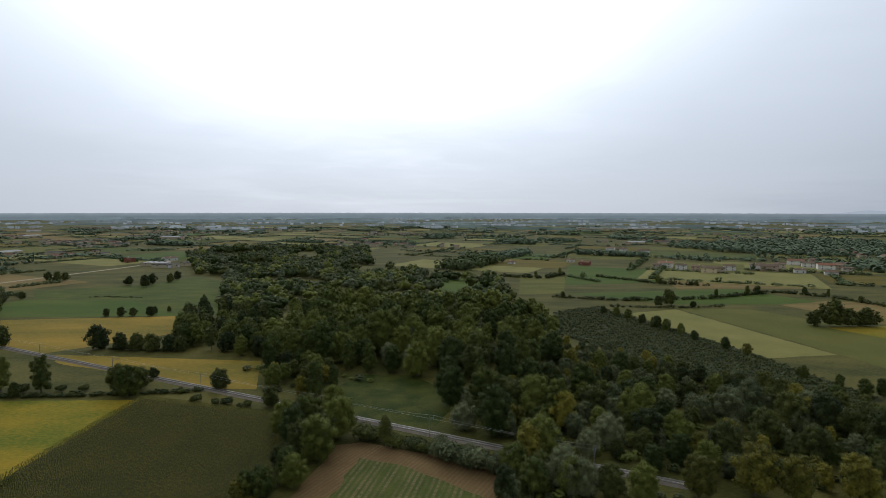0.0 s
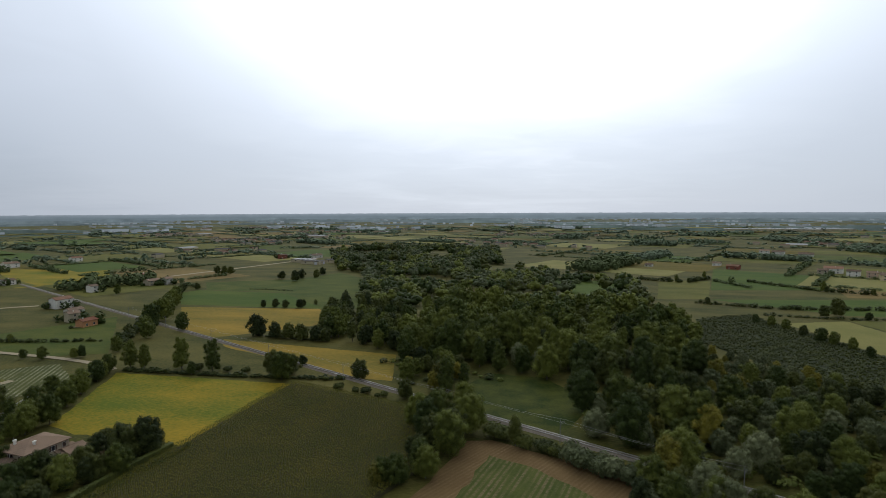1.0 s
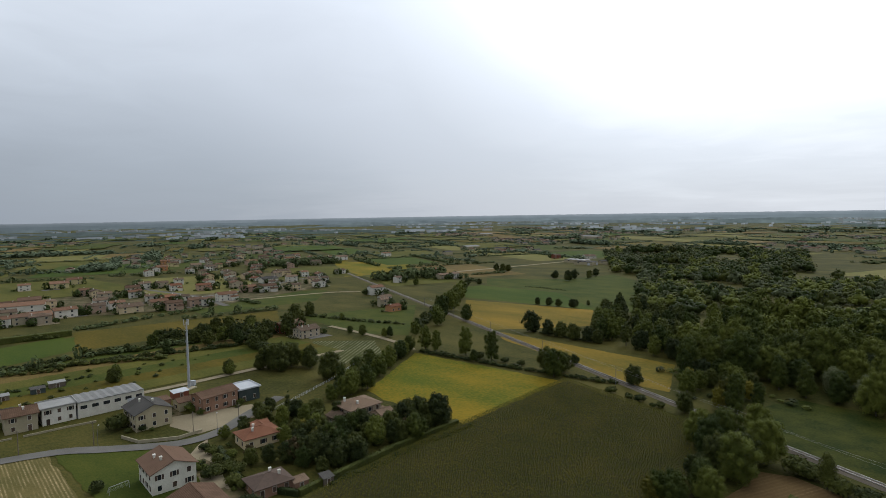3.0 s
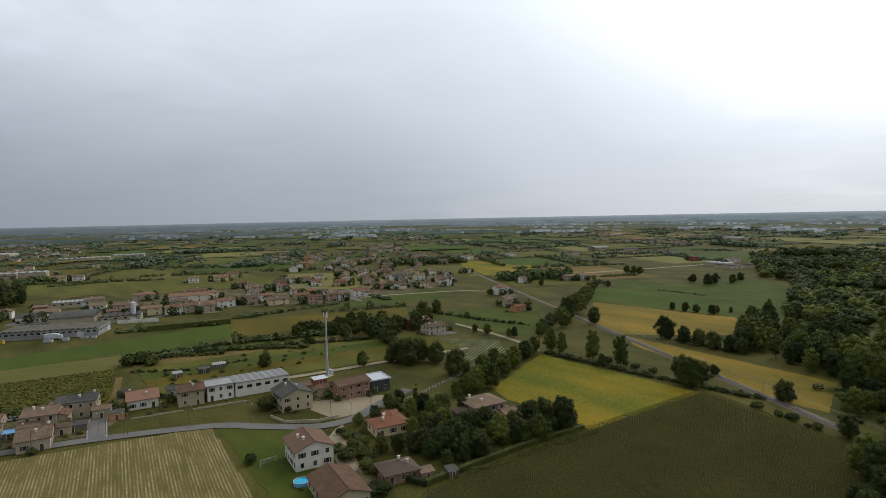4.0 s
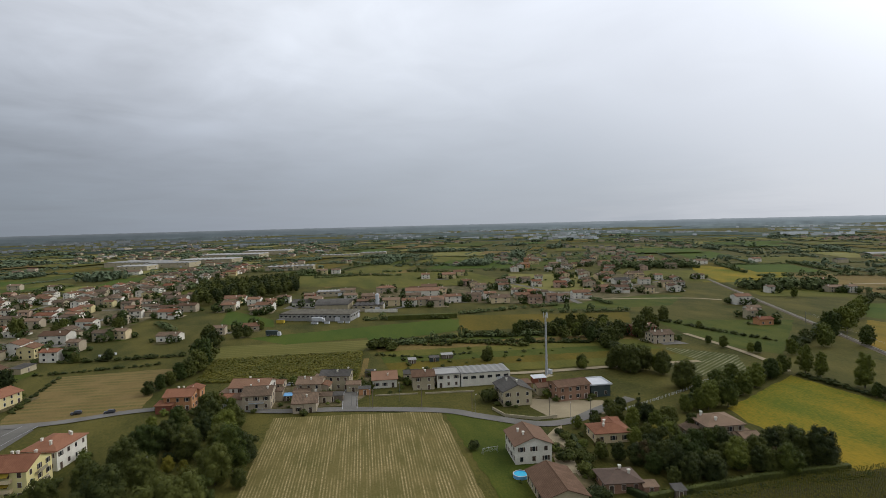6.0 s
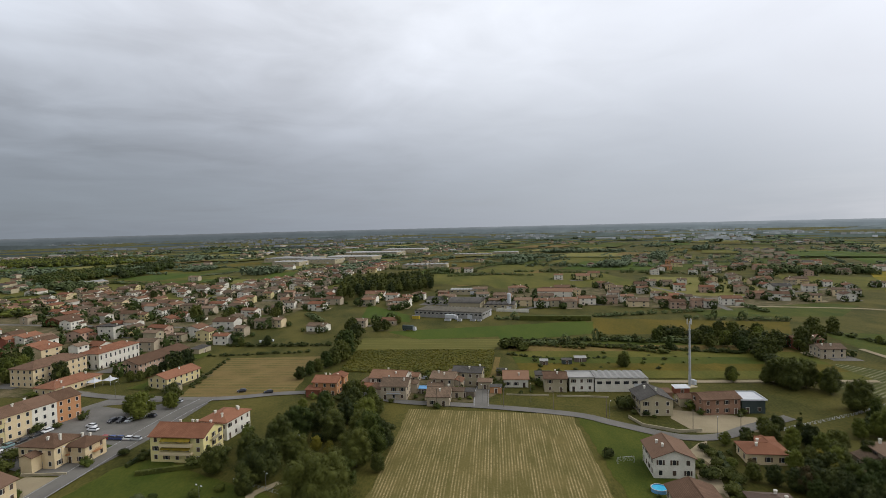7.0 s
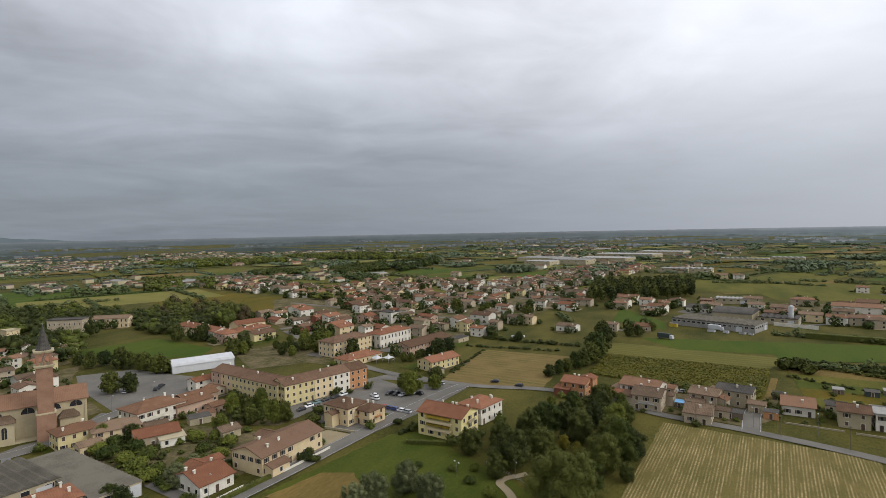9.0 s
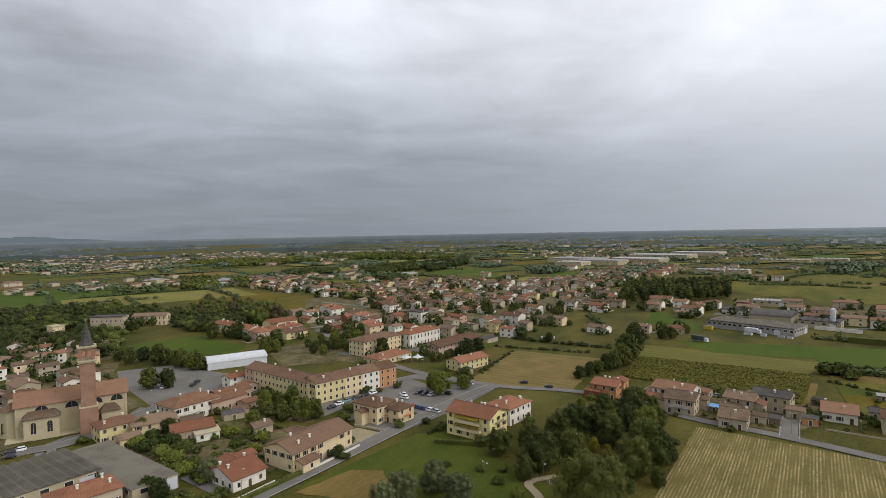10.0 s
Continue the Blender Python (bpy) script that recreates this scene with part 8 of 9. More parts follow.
for x, y, s in ((7, 184, 0.84), (101, 192, 1.12), (113, 200, 1.12), (52, 171, 0.95), (33, 145, 1.06), (65, 206, 0.78), (82, 200, 0.78), (91, 192, 0.78), (17, 137, 0.67), (36, 140, 0.9), (130, 195, 0.9), (75, 216, 0.67),):
    tree("grey", x, y, s, "willows by the railway")
for x, y, s in ((17, 179, 1.23), (3, 206, 1.12), (16, 206, 1.12), (32, 195, 1.18), (40, 189, 1.12), (29, 159, 1.01), (72, 167, 0.9), (66, 184, 1.12), (56, 219, 1.01), (35, 219, 1.12),):
    tree("broad", x, y, s, "trees by the railway")
for x, y, s in ((25, 155, 1.12), (41, 184, 1.12), (60, 226, 1.01), (66, 139, 1.01), (81, 140, 1.23), (90, 137, 1.12), (106, 137, 1.12), (23, 184, 0.78), (58, 250, 1.01),):
    tree("gold", x, y, s, "yellowing trees by the railway")
for x, y, s in ((83, 159, 1.01), (24, 200, 1.12), (42, 219, 1.12), (54, 195, 1.01), (65, 171, 1.01), (118, 184, 1.12), (126, 180, 1.12), (134, 175, 1.12), (92, 226, 1.01), (102, 171, 1.01), (109, 159, 1.01), (135, 167, 1.01),):
    tree("dark", x, y, s, "dark trees by the railway")
for x, y, s in ((115, 395, 0.45), (121, 386, 0.5), (126, 376, 0.5), (133, 345, 0.62), (137, 339, 0.56), (142, 329, 0.5), (143, 313, 0.45), (150, 292, 0.5), (159, 242, 0.45), (165, 228, 0.45), (167, 216, 0.56), (174, 216, 0.56),):
    tree("broad", x, y, s, "row of young trees")
for x, y, s in ((130, 361, 0.56), (177, 433, 1.01), (167, 428, 0.67), (248, 352, 1.46), (259, 352, 1.01), (273, 353, 1.01), (268, 353, 0.9), (238, 354, 0.9),):
    tree("dark", x, y, s, "field trees")
for x, y, s in ((156, 282, 0.56),):
    tree("gold", x, y, s, "row of young trees")
for x, y, s in ((-234, 384, 0.5), (-224, 384, 0.56), (-216, 385, 0.5), (-204, 385, 0.62), (-205, 393, 0.45), (-199, 402, 0.34), (-309, 545, 0.78), (-286, 533, 1.01), (-290, 553, 0.9), (-279, 567, 0.78), (-282, 590, 0.78), (-348, 458, 0.56), (-394, 566, 0.9), (-412, 579, 0.78), (-395, 580, 0.78),):
    tree("dark", x, y, s, "meadow trees")
for x, y, s in ((-143, 104, 0.63), (-142, 119, 0.75), (-149, 103, 0.69), (-128, 123, 0.63), (-131, 107, 0.63),):
    tree("dark", x, y, s, "garden trees")
for x, y, s in ((-142, 110, 0.69), (-132, 116, 0.69), (-125, 127, 0.69), (-139, 103, 0.69), (-156, 98, 0.46),):
    tree("broad", x, y, s, "garden trees")
for x, y, s in ((-130, 136, 0.92), (-127, 141, 0.98), (-137, 127, 0.57), (-176, 103, 0.63), (-166, 117, 0.69), (-159, 122, 0.63), (-144, 91, 0.57), (-140, 97, 0.69), (-172, 93, 0.46), (-138, 133, 0.69), (-158, 104, 0.52), (-159, 127, 0.46),):
    tree("dark", x, y, s, "garden trees")
for x, y, s in ((-147, 103, 0.52), (-148, 115, 0.46), (-149, 95, 0.4),):
    tree("gold", x, y, s, "garden trees")
for x, y, s in ((-178, 114, 1.12),):
    tree("cypress", x, y, s, "garden conifer")
for x, y, s in ((-172, 79, 0.9), (-168, 79, 0.9), (-161, 78, 0.9), (-154, 77, 1.12), (-149, 77, 1.12), (-152, 72, 1.34), (-144, 73, 1.12), (-139, 74, 1.12), (-169, 48, 1.12), (-162, 73, 0.78), (-128, 69, 1.34), (-128, 66, 1.34), (-215, 68, 1.79), (-206, 73, 0.78), (-207, 79, 0.56),):
    tree("darkbush", x, y, s, "garden bushes")
for x, y, s in ((-178, 153, 0.75), (-181, 148, 0.75), (-188, 169, 0.75), (-195, 182, 0.75), (-203, 198, 0.69), (-209, 210, 0.62), (-178, 140, 0.62), (-178, 134, 0.5), (-193, 161, 0.75), (-204, 178, 0.62), (-235, 243, 0.62),):
    tree("broad", x, y, s, "hedgerow trees")
for x, y, s in ((-241, 145, 1.0), (-233, 146, 1.12), (-235, 154, 1.0), (-204, 153, 1.06), (-225, 158, 0.88), (-341, 229, 1.0), (-320, 219, 0.88), (-344, 244, 0.88), (-301, 196, 1.12),):
    tree("dark", x, y, s, "trees by the lane")
for x, y, s in ((-205, 219, 0.8), (-199, 221, 0.7), (-180, 223, 0.9), (-163, 222, 0.92)):
    tree("tall", x, y, s, "trees along the railway")
for x, y, s in ((-261, 297, 1.12), (-271, 319, 1.12), (-285, 341, 1.12), (-300, 366, 1.12), (-318, 392, 1.0), (-243, 274, 1.0), (-237, 296, 0.88), (-125, 217, 0.94),):
    tree("broad", x, y, s, "trees along the railway")
for x, y, s in ((-339, 160, 0.75), (-344, 171, 0.81), (-339, 177, 0.88), (-325, 149, 0.75), (-312, 167, 0.88), (-307, 173, 0.88), (-289, 170, 0.94), (-340, 144, 0.62), (-340, 194, 0.75), (-313, 151, 0.75), (-316, 161, 0.75), (-308, 186, 0.88), (-336, 134, 0.5),):
    tree("dark", x, y, s, "thicket")
for x, y, s in ((-278, 90, 0.56), (-246, 128, 0.45), (-260, 222, 0.5), (-271, 221, 0.39), (-244, 230, 0.45), (-398, 415, 0.67), (-312, 248, 0.34), (-246, 227, 0.45),):
    tree("broad", x, y, s, "field trees")
for x, y, s in ((-326, 36, 2.25), (-327, 42, 2.25), (-320, 45, 2.0), (-267, 25, 1.25),):
    tree("darkbush", x, y, s, "thicket")
# the small park: a dense stand of old trees round a path
for x, y, key, s in ((-160, -58, "dark", 1.15), (-152, -60, "dark", 0.6), (-166, -74, "dark", 0.75), (-173, -66, "dark", 0.8), (-180, -58, "dark", 1.05), (-170, -50, "dark", 0.9), (-184, -70, "broad", 0.55),
                     (-192, -55, "broad", 0.95), (-190, -42, "dark", 0.95), (-200, -50, "dark", 0.85), (-208, -57, "tall", 0.6), (-214, -50, "broad", 0.75), (-206, -40, "dark", 0.8), (-220, -40, "dark", 0.85),
                     (-197, -32, "broad", 0.95), (-185, -31, "dark", 1.05), (-176, -27, "broad", 1.05), (-168, -31, "dark", 1.0), (-182, -24, "dark", 0.8), (-214, -30, "dark", 0.7), (-226, -33, "broad", 0.6),
                     (-177, -41, "gold", 0.42), (-181, -46, "gold", 0.45), (-168, -40, "gold", 0.35), (-142, -38, "willow", 0.95), (-153, -33, "broad", 0.7), (-164, -24, "dark", 0.5), (-235, -44, "dark", 0.69), (-240, -40, "dark", 0.6),
                     (-222, -124, "broad", 0.69), (-230, -117, "broad", 0.52), (-224, -131, "broad", 0.57), (-124, -85, "grey", 0.85), (-134, -80, "grey", 0.85), (-130, -71, "grey", 0.8), (-119, -88, "grey", 0.7),
                     (-152, -74, "bush", 0.7), (-146, -66, "bush", 0.8), (-141, -58, "bush", 0.9), (-150, -85, "bush", 0.7), (-155, -68, "bush", 0.8), (-189, -47, "darkbush", 1.2), (-176, -55, "darkbush", 1.1)):
    tree(key, x, y, s, "park trees")
# trees between the mown field and the crop behind the farm
for x, y, key, s in ((-270, -73, "dark", 0.55), (-277, -70, "broad", 0.55), (-284, -67, "dark", 0.6), (-291, -64, "broad", 0.7), (-298, -61, "dark", 0.85), (-306, -58, "dark", 1.0), (-314, -58, "broad", 1.15), (-324, -57, "dark", 1.0)):
    tree(key, x, y, s, "trees between the fields")
for x, y, s in ((-169, -258, 0.9), (-174, -251, 0.78),):
    tree("dark", x, y, s, "square trees")
for x, y, s in ((-200, -332, 0.67), (-198, -318, 0.78), (-206, -317, 0.78), (-205, -302, 1.01), (-207, -296, 0.78), (-205, -283, 0.9), (-204, -271, 0.9), (-206, -267, 0.78), (-273, -338, 1.01), (-280, -321, 1.12), (-253, -266, 0.9), (-262, -265, 0.9),):
    tree("dark", x, y, s, "trees round the sports ground")
for x, y, s in ((-195, -195, 0.57), (-171, -177, 0.69), (-169, -154, 0.69), (-161, -164, 0.57), (-196, -170, 0.34),):
    tree("dark", x, y, s, "garden trees")
for x, y, s in ((-177, -173, 0.69), (-165, -156, 0.69), (-166, -178, 0.69), (-149, -167, 0.57), (-201, -171, 0.34),):
    tree("broad", x, y, s, "garden trees")
for x, y, s in ((-119, -193, 1.68), (-117, -184, 1.79), (-116, -175, 1.79), (-124, -182, 1.79), (-115, -167, 1.79), (-123, -172, 1.57), (-125, -192, 1.57), (-114, -158, 1.57), (-110, -149, 1.46), (-110, -157, 1.57), (-141, -185, 1.12), (-141, -170, 1.57), (-134, -160, 1.34), (-133, -150, 1.34), (-144, -164, 1.46), (-142, -156, 1.34),):
    tree("bush", x, y, s, "overgrown garden")
for x, y, s in ((-111, -145, 0.69), (-122, -151, 0.46),):
    tree("grey", x, y, s, "garden trees")
for x, y, s in ((-96, -148, 0.57), (-126, -210, 0.57), (-131, -192, 0.57),):
    tree("dark", x, y, s, "garden trees")
for x, y, s in ((-96, -153, 0.46), (-125, -199, 0.57),):
    tree("broad", x, y, s, "garden trees")
for x, y, s in ((-141, -122, 1.01), (-145, -124, 1.01), (-141, -118, 0.9), (-132, -126, 0.9), (-182, -110, 0.9), (-95, -171, 1.12), (-91, -179, 1.34), (-88, -178, 1.34), (-85, -179, 1.12), (-181, -146, 1.34), (-171, -141, 1.34),):
    tree("darkbush", x, y, s, "garden bushes")
for x, y, s in ((-331, -60, 1.01), (-366, -59, 0.9), (-384, -65, 1.01), (-294, -63, 0.56), (-393, -42, 0.67), (-391, -48, 0.67), (-418, -35, 0.56),):
    tree("dark", x, y, s, "field hedge trees")
for x, y, s in ((-456, -203, 1.12), (-374, -246, 0.45), (-466, -175, 0.67), (-448, -176, 0.67), (-462, -140, 0.78), (-478, -142, 0.67), (-532, -300, 0.56), (-617, -318, 0.78), (-311, -244, 0.56), (-276, -154, 0.45), (-282, -153, 0.45), (-274, -158, 0.45), (-292, -151, 0.45), (-288, -153, 0.45),):
    tree("dark", x, y, s, "village trees")


# ---- yards, gardens and shrubs round the houses ----
plots = Build()
shrubs, dark_shrubs, far_shrubs = Grove(), Grove(), Grove()
plot_rng = random.Random(19)
PLOT_MATERIALS = ("beigeground", "gravel", "asphalt", "grass", "beigeground", "grass")
for k, (x, y, L, W, ang) in enumerate(HOMES):
    d = math.hypot(x, y)
    if d > 900 or x > -60:
        continue
    m = pose(x, y, 0, 0, 0, ang)
    for j in range(1 if d < 270 else 2):
        ox, oy = plot_rng.uniform(-0.5, 0.5) * L, (plot_rng.choice((-1, 1)) if d > 270 else (1 if (m @ Vector((0, 1, 0)) - m.translation).dot(m.translation) > 0 else -1)) * plot_rng.uniform(0.35, 0.7) * W
        a, b = L * plot_rng.uniform(0.35, 0.6), W * plot_rng.uniform(0.4, 0.7)
        z = YARD_Z + 0.004 * ((2 * k + j) % 9)
        plots.add([m @ Vector((ox + sx * a * plot_rng.uniform(0.8, 1.15), oy + sy * b * plot_rng.uniform(0.8, 1.15), z)) for sx, sy in ((-1, -1), (1, -1), (1, 1), (-1, 1))], [(0, 1, 2, 3)], plot_rng.randrange(6))
    for j in range(4 if d < 330 else 6):
        a = plot_rng.uniform(0, 6.28)
        p = m @ Vector((math.cos(a) * (L / 2 + plot_rng.uniform(2.0, 5.5)), math.sin(a) * (W / 2 + plot_rng.uniform(2.0, 5.5)), 0))
        if any(abs((Vector((p.x, p.y)) - Vector(h[:2])).length) < 0.45 * min(h[2], h[3]) + 1.5 for h in HOMES) or not off_street(p.x, p.y, 4.5):
            continue
        h = plot_rng.choice((1.0, 1.4, 2.0, 2.8, 4.0) if d < 330 else (1.4, 2.0, 2.6, 3.6, 5.0, 7.0))
        if d < 330:
            plot_rng.choice((shrubs, dark_shrubs)).put(p.x, p.y, h, h * plot_rng.uniform(0.8, 1.3) + 0.8, plot_rng, NEAR)
        else:
            far_shrubs.put(p.x, p.y, h * 1.25, h * plot_rng.uniform(0.9, 1.3) + 1.5, plot_rng, MID)
tagged(new("house_plots", plots.mesh("house_plots", list(PLOT_MATERIALS))), "patchwork of paved yards, gravel and garden beds", "yard", kind="structure")

# overgrown gardens between the street and the church
for pts, gap, lo, hi in (([(-104, -160), (-112, -180), (-124, -190), (-138, -178), (-146, -160), (-140, -148), (-118, -152)], 5.2, 0.9, 3.6),
                         ([(-168, -190), (-158, -172), (-164, -156), (-176, -168), (-186, -196)], 4.5, 1.5, 6.5),
                         ([(-100, -150), (-106, -132), (-102, -128), (-92, -140)], 3.5, 1.0, 4.0),
                         ([(-196, -90), (-204, -100), (-222, -96), (-216, -84)], 4.5, 1.0, 3.5),
                         ([(-262, -30), (-256, -60), (-238, -62), (-234, -48), (-246, -40)], 4.5, 1.2, 4.5),
                         ([(-262, -20), (-268, 14), (-276, 14), (-272, -24)], 5.0, 1.2, 4.0),
                         ([(-270, 42), (-300, 46), (-320, 120), (-290, 140), (-268, 100)], 9.0, 0.8, 2.6),
                         ([(-236, 30), (-242, 42), (-262, 44), (-262, 38)], 5.0, 0.8, 2.2)):
    for x, y in scatter(pts, gap, int(-pts[0][0]), 1500):
        if any((Vector((x, y)) - Vector(h[:2])).length < 0.45 * min(h[2], h[3]) + 2 for h in HOMES):
            continue
        h = plot_rng.uniform(lo, hi)
        plot_rng.choice((shrubs, dark_shrubs)).put(x, y, h, h * plot_rng.uniform(0.8, 1.2) + 1.2, plot_rng, NEAR)
shrubs.done("garden_shrubs", "leaf", "green shrubs and small trees of the gardens", "shrubs")
dark_shrubs.done("dark_garden_shrubs", "leaf_dark", "dark evergreen shrubs of the gardens", "shrubs")
far_shrubs.done("village_greenery", "leaf", "shrubs and small trees between village houses", "shrubs")
hedge([(-104, -126), (-126, -123)], 1.2, 1.5, 41, "clipped garden hedge behind the street wall")
hedge([(-172, -104), (-190, -101), (-200, -98)], 1.2, 1.4, 42, "clipped hedge along the street")
hedge([(-130, -142), (-118, -148), (-112, -160)], 1.4, 1.8, 43, "dense hedge between gardens")
hedge([(-246, 22), (-262, 26)], 1.2, 1.4, 44, "low hedge beside the lane")

# ---- wings, porches and lean-tos of single houses ----


def home(x, y):
    """The house that stands nearest to a place."""
    return min((o for o in bpy.data.objects if o.parent is None and o.type == "EMPTY" and o.name.split(".")[0] == "house"), key=lambda o: math.dist(o.location[:2], (x, y)))


def wing(e, dx, dy, L, W, h, turn, wall, roof, kind="gable", rise=None, windows=2, floors=1, z=0.0):
    """A lower volume grown on to a house, in the house's own axes."""
    rise = 0.17 * W if rise is None else rise
    m = pose(dx, dy, z, 0, 0, turn)
    part("wing_wall", wall_build(L, W, h, rise, kind), wall, e, at=m)
    part("wing_roof", roof_build(L, W, rise, kind, 0.45), roof, e, at=m @ pose(0, 0, h))
    for fl in range(floors):
        for i in range(windows):
            for t in (0, 180):
                part("window", WINDOWS[(1.0, 1.4)], None, e, at=m @ pose(0, 0, 0, 0, 0, t) @ pose(((i + 0.5) / windows - 0.5) * L, -W / 2, 0.95 + fl * 2.9))


def canopy(e, dx, dy, z, L, depth, turn, cloth, words):
    m = pose(dx, dy, z, 0, 0, turn)
    part("awning", Build().add([(-L / 2, 0, 0), (L / 2, 0, 0), (L / 2, -depth, -0.6), (-L / 2, -depth, -0.6), (-L / 2, 0, -0.08), (L / 2, 0, -0.08), (L / 2, -depth, -0.75), (-L / 2, -depth, -0.75)],
                               [(3, 2, 1, 0), (4, 5, 6, 7), (3, 7, 6, 2), (0, 4, 7, 3), (1, 2, 6, 5)]), cloth, e, words, m)


def balcony(e, dx, dy, z, L, depth, turn, stuff, words):
    m = pose(dx, dy, z, 0, 0, turn)
    b = Build().box(-L / 2, -depth, -0.18, L / 2, 0, 0)
    for k in range(int(L / 0.3) + 1):
        x = -L / 2 + 0.04 + k * (L - 0.08) / int(L / 0.3)
        b.box(x - 0.02, -depth, 0, x + 0.02, -depth + 0.05, 1.0)
    b.box(-L / 2, -depth - 0.02, 1.0, L / 2, -depth + 0.07, 1.07)
    part("balcony", b, stuff, e, words, m)


e = home(-139.8, -131.4)  # long cream house, its street side at local -y or +y
for side, turn in ((1, 180), (-1, 0)):
    balcony(e, -6, side * 6.65, 3.0, 5.0, 1.3, turn, "wood", "wooden rail balcony")
    canopy(e, -6, side * 6.65, 2.7, 4.0, 1.8, turn, "white_metal", "pale fabric awning")
wing(e, 3.0, 7.6, 8.0, 6.0, 5.6, 90, "cream", "tile_brown", windows=1, floors=2)
wing(e, -9.0, -7.6, 7.0, 5.0, 3.0, 0, "cream", "tile_brown", windows=1)
e = home(-114.7, -138.4)
wing(e, 3.5, 6.5, 9.0, 7.0, 3.2, 90, "white", "tile_red", windows=1)
canopy(e, 5.6, 0, 2.6, 4.0, 2.2, 90, "white_metal", "white fabric awning")
for x, y, lx in ((-179, -132, 6.5), (-181, -122, 3.75)):
    e = home(x, y)
    for t in (90, 180, 270):
        half = lx if t in (90, 270) else 5.5
        balcony(e, half * (1 if t == 90 else -1 if t == 270 else 0), (5.5 if lx > 5 else 4.5) if t == 180 else 0, 3.0, 3.2, 1.2, t, "orange", "orange-painted balcony")
wing(home(-179, -132), 0, -6.5, 5.5, 4.0, 5.0, 90, "cream", "tile_brown", "gable", 0.8, 0)
e = home(-247, -54.5)
wing(e, 3.2, 4.6, 6.0, 6.5, 6.6, 90, "orange", "tile_red", windows=1, floors=2)
wing(e, -4.5, -5.4, 6.5, 4.5, 3.2, 0, "redwall", "tile_red", "shed", 0.8, 1)
e = home(-239, -23.5)
wing(e, -7.5, 1.0, 8.0, 6.0, 3.4, 90, "beige", "tile_brown", "shed", 0.8, 1)
wing(e, 5.0, 6.5, 7.0, 5.0, 4.4, 0, "beige", "tile_old", windows=1)
balcony(e, 0, -6.0, 3.1, 6.0, 1.2, 0, "zinc", "thin metal rail balcony")
balcony(e, 0, 6.0, 3.1, 6.0, 1.2, 180, "zinc", "thin metal rail balcony")
e = home(-252, -27)
wing(e, -8.5, -3.0, 7.0, 6.0, 3.2, 90, "brick", "tile_old", "shed", 0.9, 1)
e = home(-248, -2.3)
wing(e, 6.0, -1.0, 6.0, 5.0, 4.6, 90, "beige", "tile_orange", windows=1)
wing(e, -3.0, 6.8, 6.0, 4.5, 3.0, 0, "brick", "tile_old", "shed", 0.9, 1)
e = home(-255, 9)
wing(e, -7.0, 0, 6.0, 5.0, 4.4, 90, "brick", "tile_old", "shed", 1.0, 1)
e = home(-165, 93.7)
wing(e, 3.0, 5.5, 6.0, 6.0, 3.0, 90, "cream", "tile_red", windows=1)
canopy(e, 6.1, 0, 2.6, 5.0, 2.4, 90, "white_metal", "white veranda roof")
e = home(-154.7, 127.6)
wing(e, -7.0, 1.0, 6.0, 7.0, 3.2, 90, "beige", "tile_old", windows=1)
wing(e, 5.0, -6.5, 6.0, 4.0, 3.0, 0, "beige", "tile_old", "shed", 0.8, 1)
e = home(-150, -205)
balcony(e, -3, 7.1, 3.3, 9.0, 1.3, 180, "white", "white balustrade balcony")
balcony(e, -3, -7.1, 3.3, 9.0, 1.3, 0, "white", "white balustrade balcony")
wing(e, 8.0, 3.0, 8.0, 9.0, 5.0, 90, "white", "tile_orange", windows=1, floors=2)
e = home(-163, -200)
wing(e, -4.0, 6.0, 9.0, 7.0, 4.0, 90, "pink", "tile_orange", windows=2)
e = home(-134, -183)
wing(e, 4.0, -6.0, 8.0, 5.0, 2.8, 0, "white", "grey", "shed", 0.6, 2)

# dense garden trees behind the hedge
for i, (x, y) in enumerate(scatter([(-128, 90), (-128, 142), (-142, 146), (-147, 120), (-152, 104), (-142, 90)], 5.2, 61, 900)):
    if all((Vector((x, y)) - Vector(h[:2])).length > 0.5 * max(h[2], h[3]) + 2.5 for h in HOMES):
        tree(("dark", "dark", "broad", "dark", "red")[i % 5], x, y, HERD.uniform(0.42, 0.7), "garden trees")

for x, y, key, s in ((-184, 106, "dark", 0.5), (-187, 112, "dark", 0.45), (-173, 114, "dark", 0.6), (-164, 112, "broad", 0.6), (-148, 87, "dark", 0.5), (-146, 91, "gold", 0.45), (-155, 85, "red", 0.4), (-151, 83, "dark", 0.45),
                     (-144, 94, "dark", 0.6), (-151, 108, "dark", 0.65), (-157, 106, "gold", 0.5), (-178, 96, "dark", 0.45), (-176, 88, "broad", 0.35), (-161, 82, "bush", 0.9), (-158, 112, "dark", 0.62), (-170, 106, "broad", 0.55)):
    tree(key, x, y, s, "garden trees")

# hedges and trees between the workshop and the village
strips = Grove()
for k, line in enumerate([[(-332, 123), (-344, 165), (-341, 199)], [(-420, 75), (-408, 107)], [(-328, 60), (-318, 83)], [(-325, 87), (-301, 124)], [(-352, 97), (-329, 121)]]):
    for x, y in along(line, 4.0, 500 + k, 0.25):
        h = plot_rng.uniform(2.0, 4.5)
        strips.put(x, y, h, h * plot_rng.uniform(1.0, 1.4) + 1.0, plot_rng)
for x, y in scatter([(-280, -258), (-323, -243), (-283, -214), (-257, -228)], 8.0, 71, 700):
    if all((Vector((x, y)) - Vector(h[:2])).length > 0.5 * max(h[2], h[3]) + 1.5 for h in HOMES):
        tree(plot_rng.choice(("dark", "dark", "broad")), x, y, plot_rng.uniform(0.45, 0.75), "school trees")
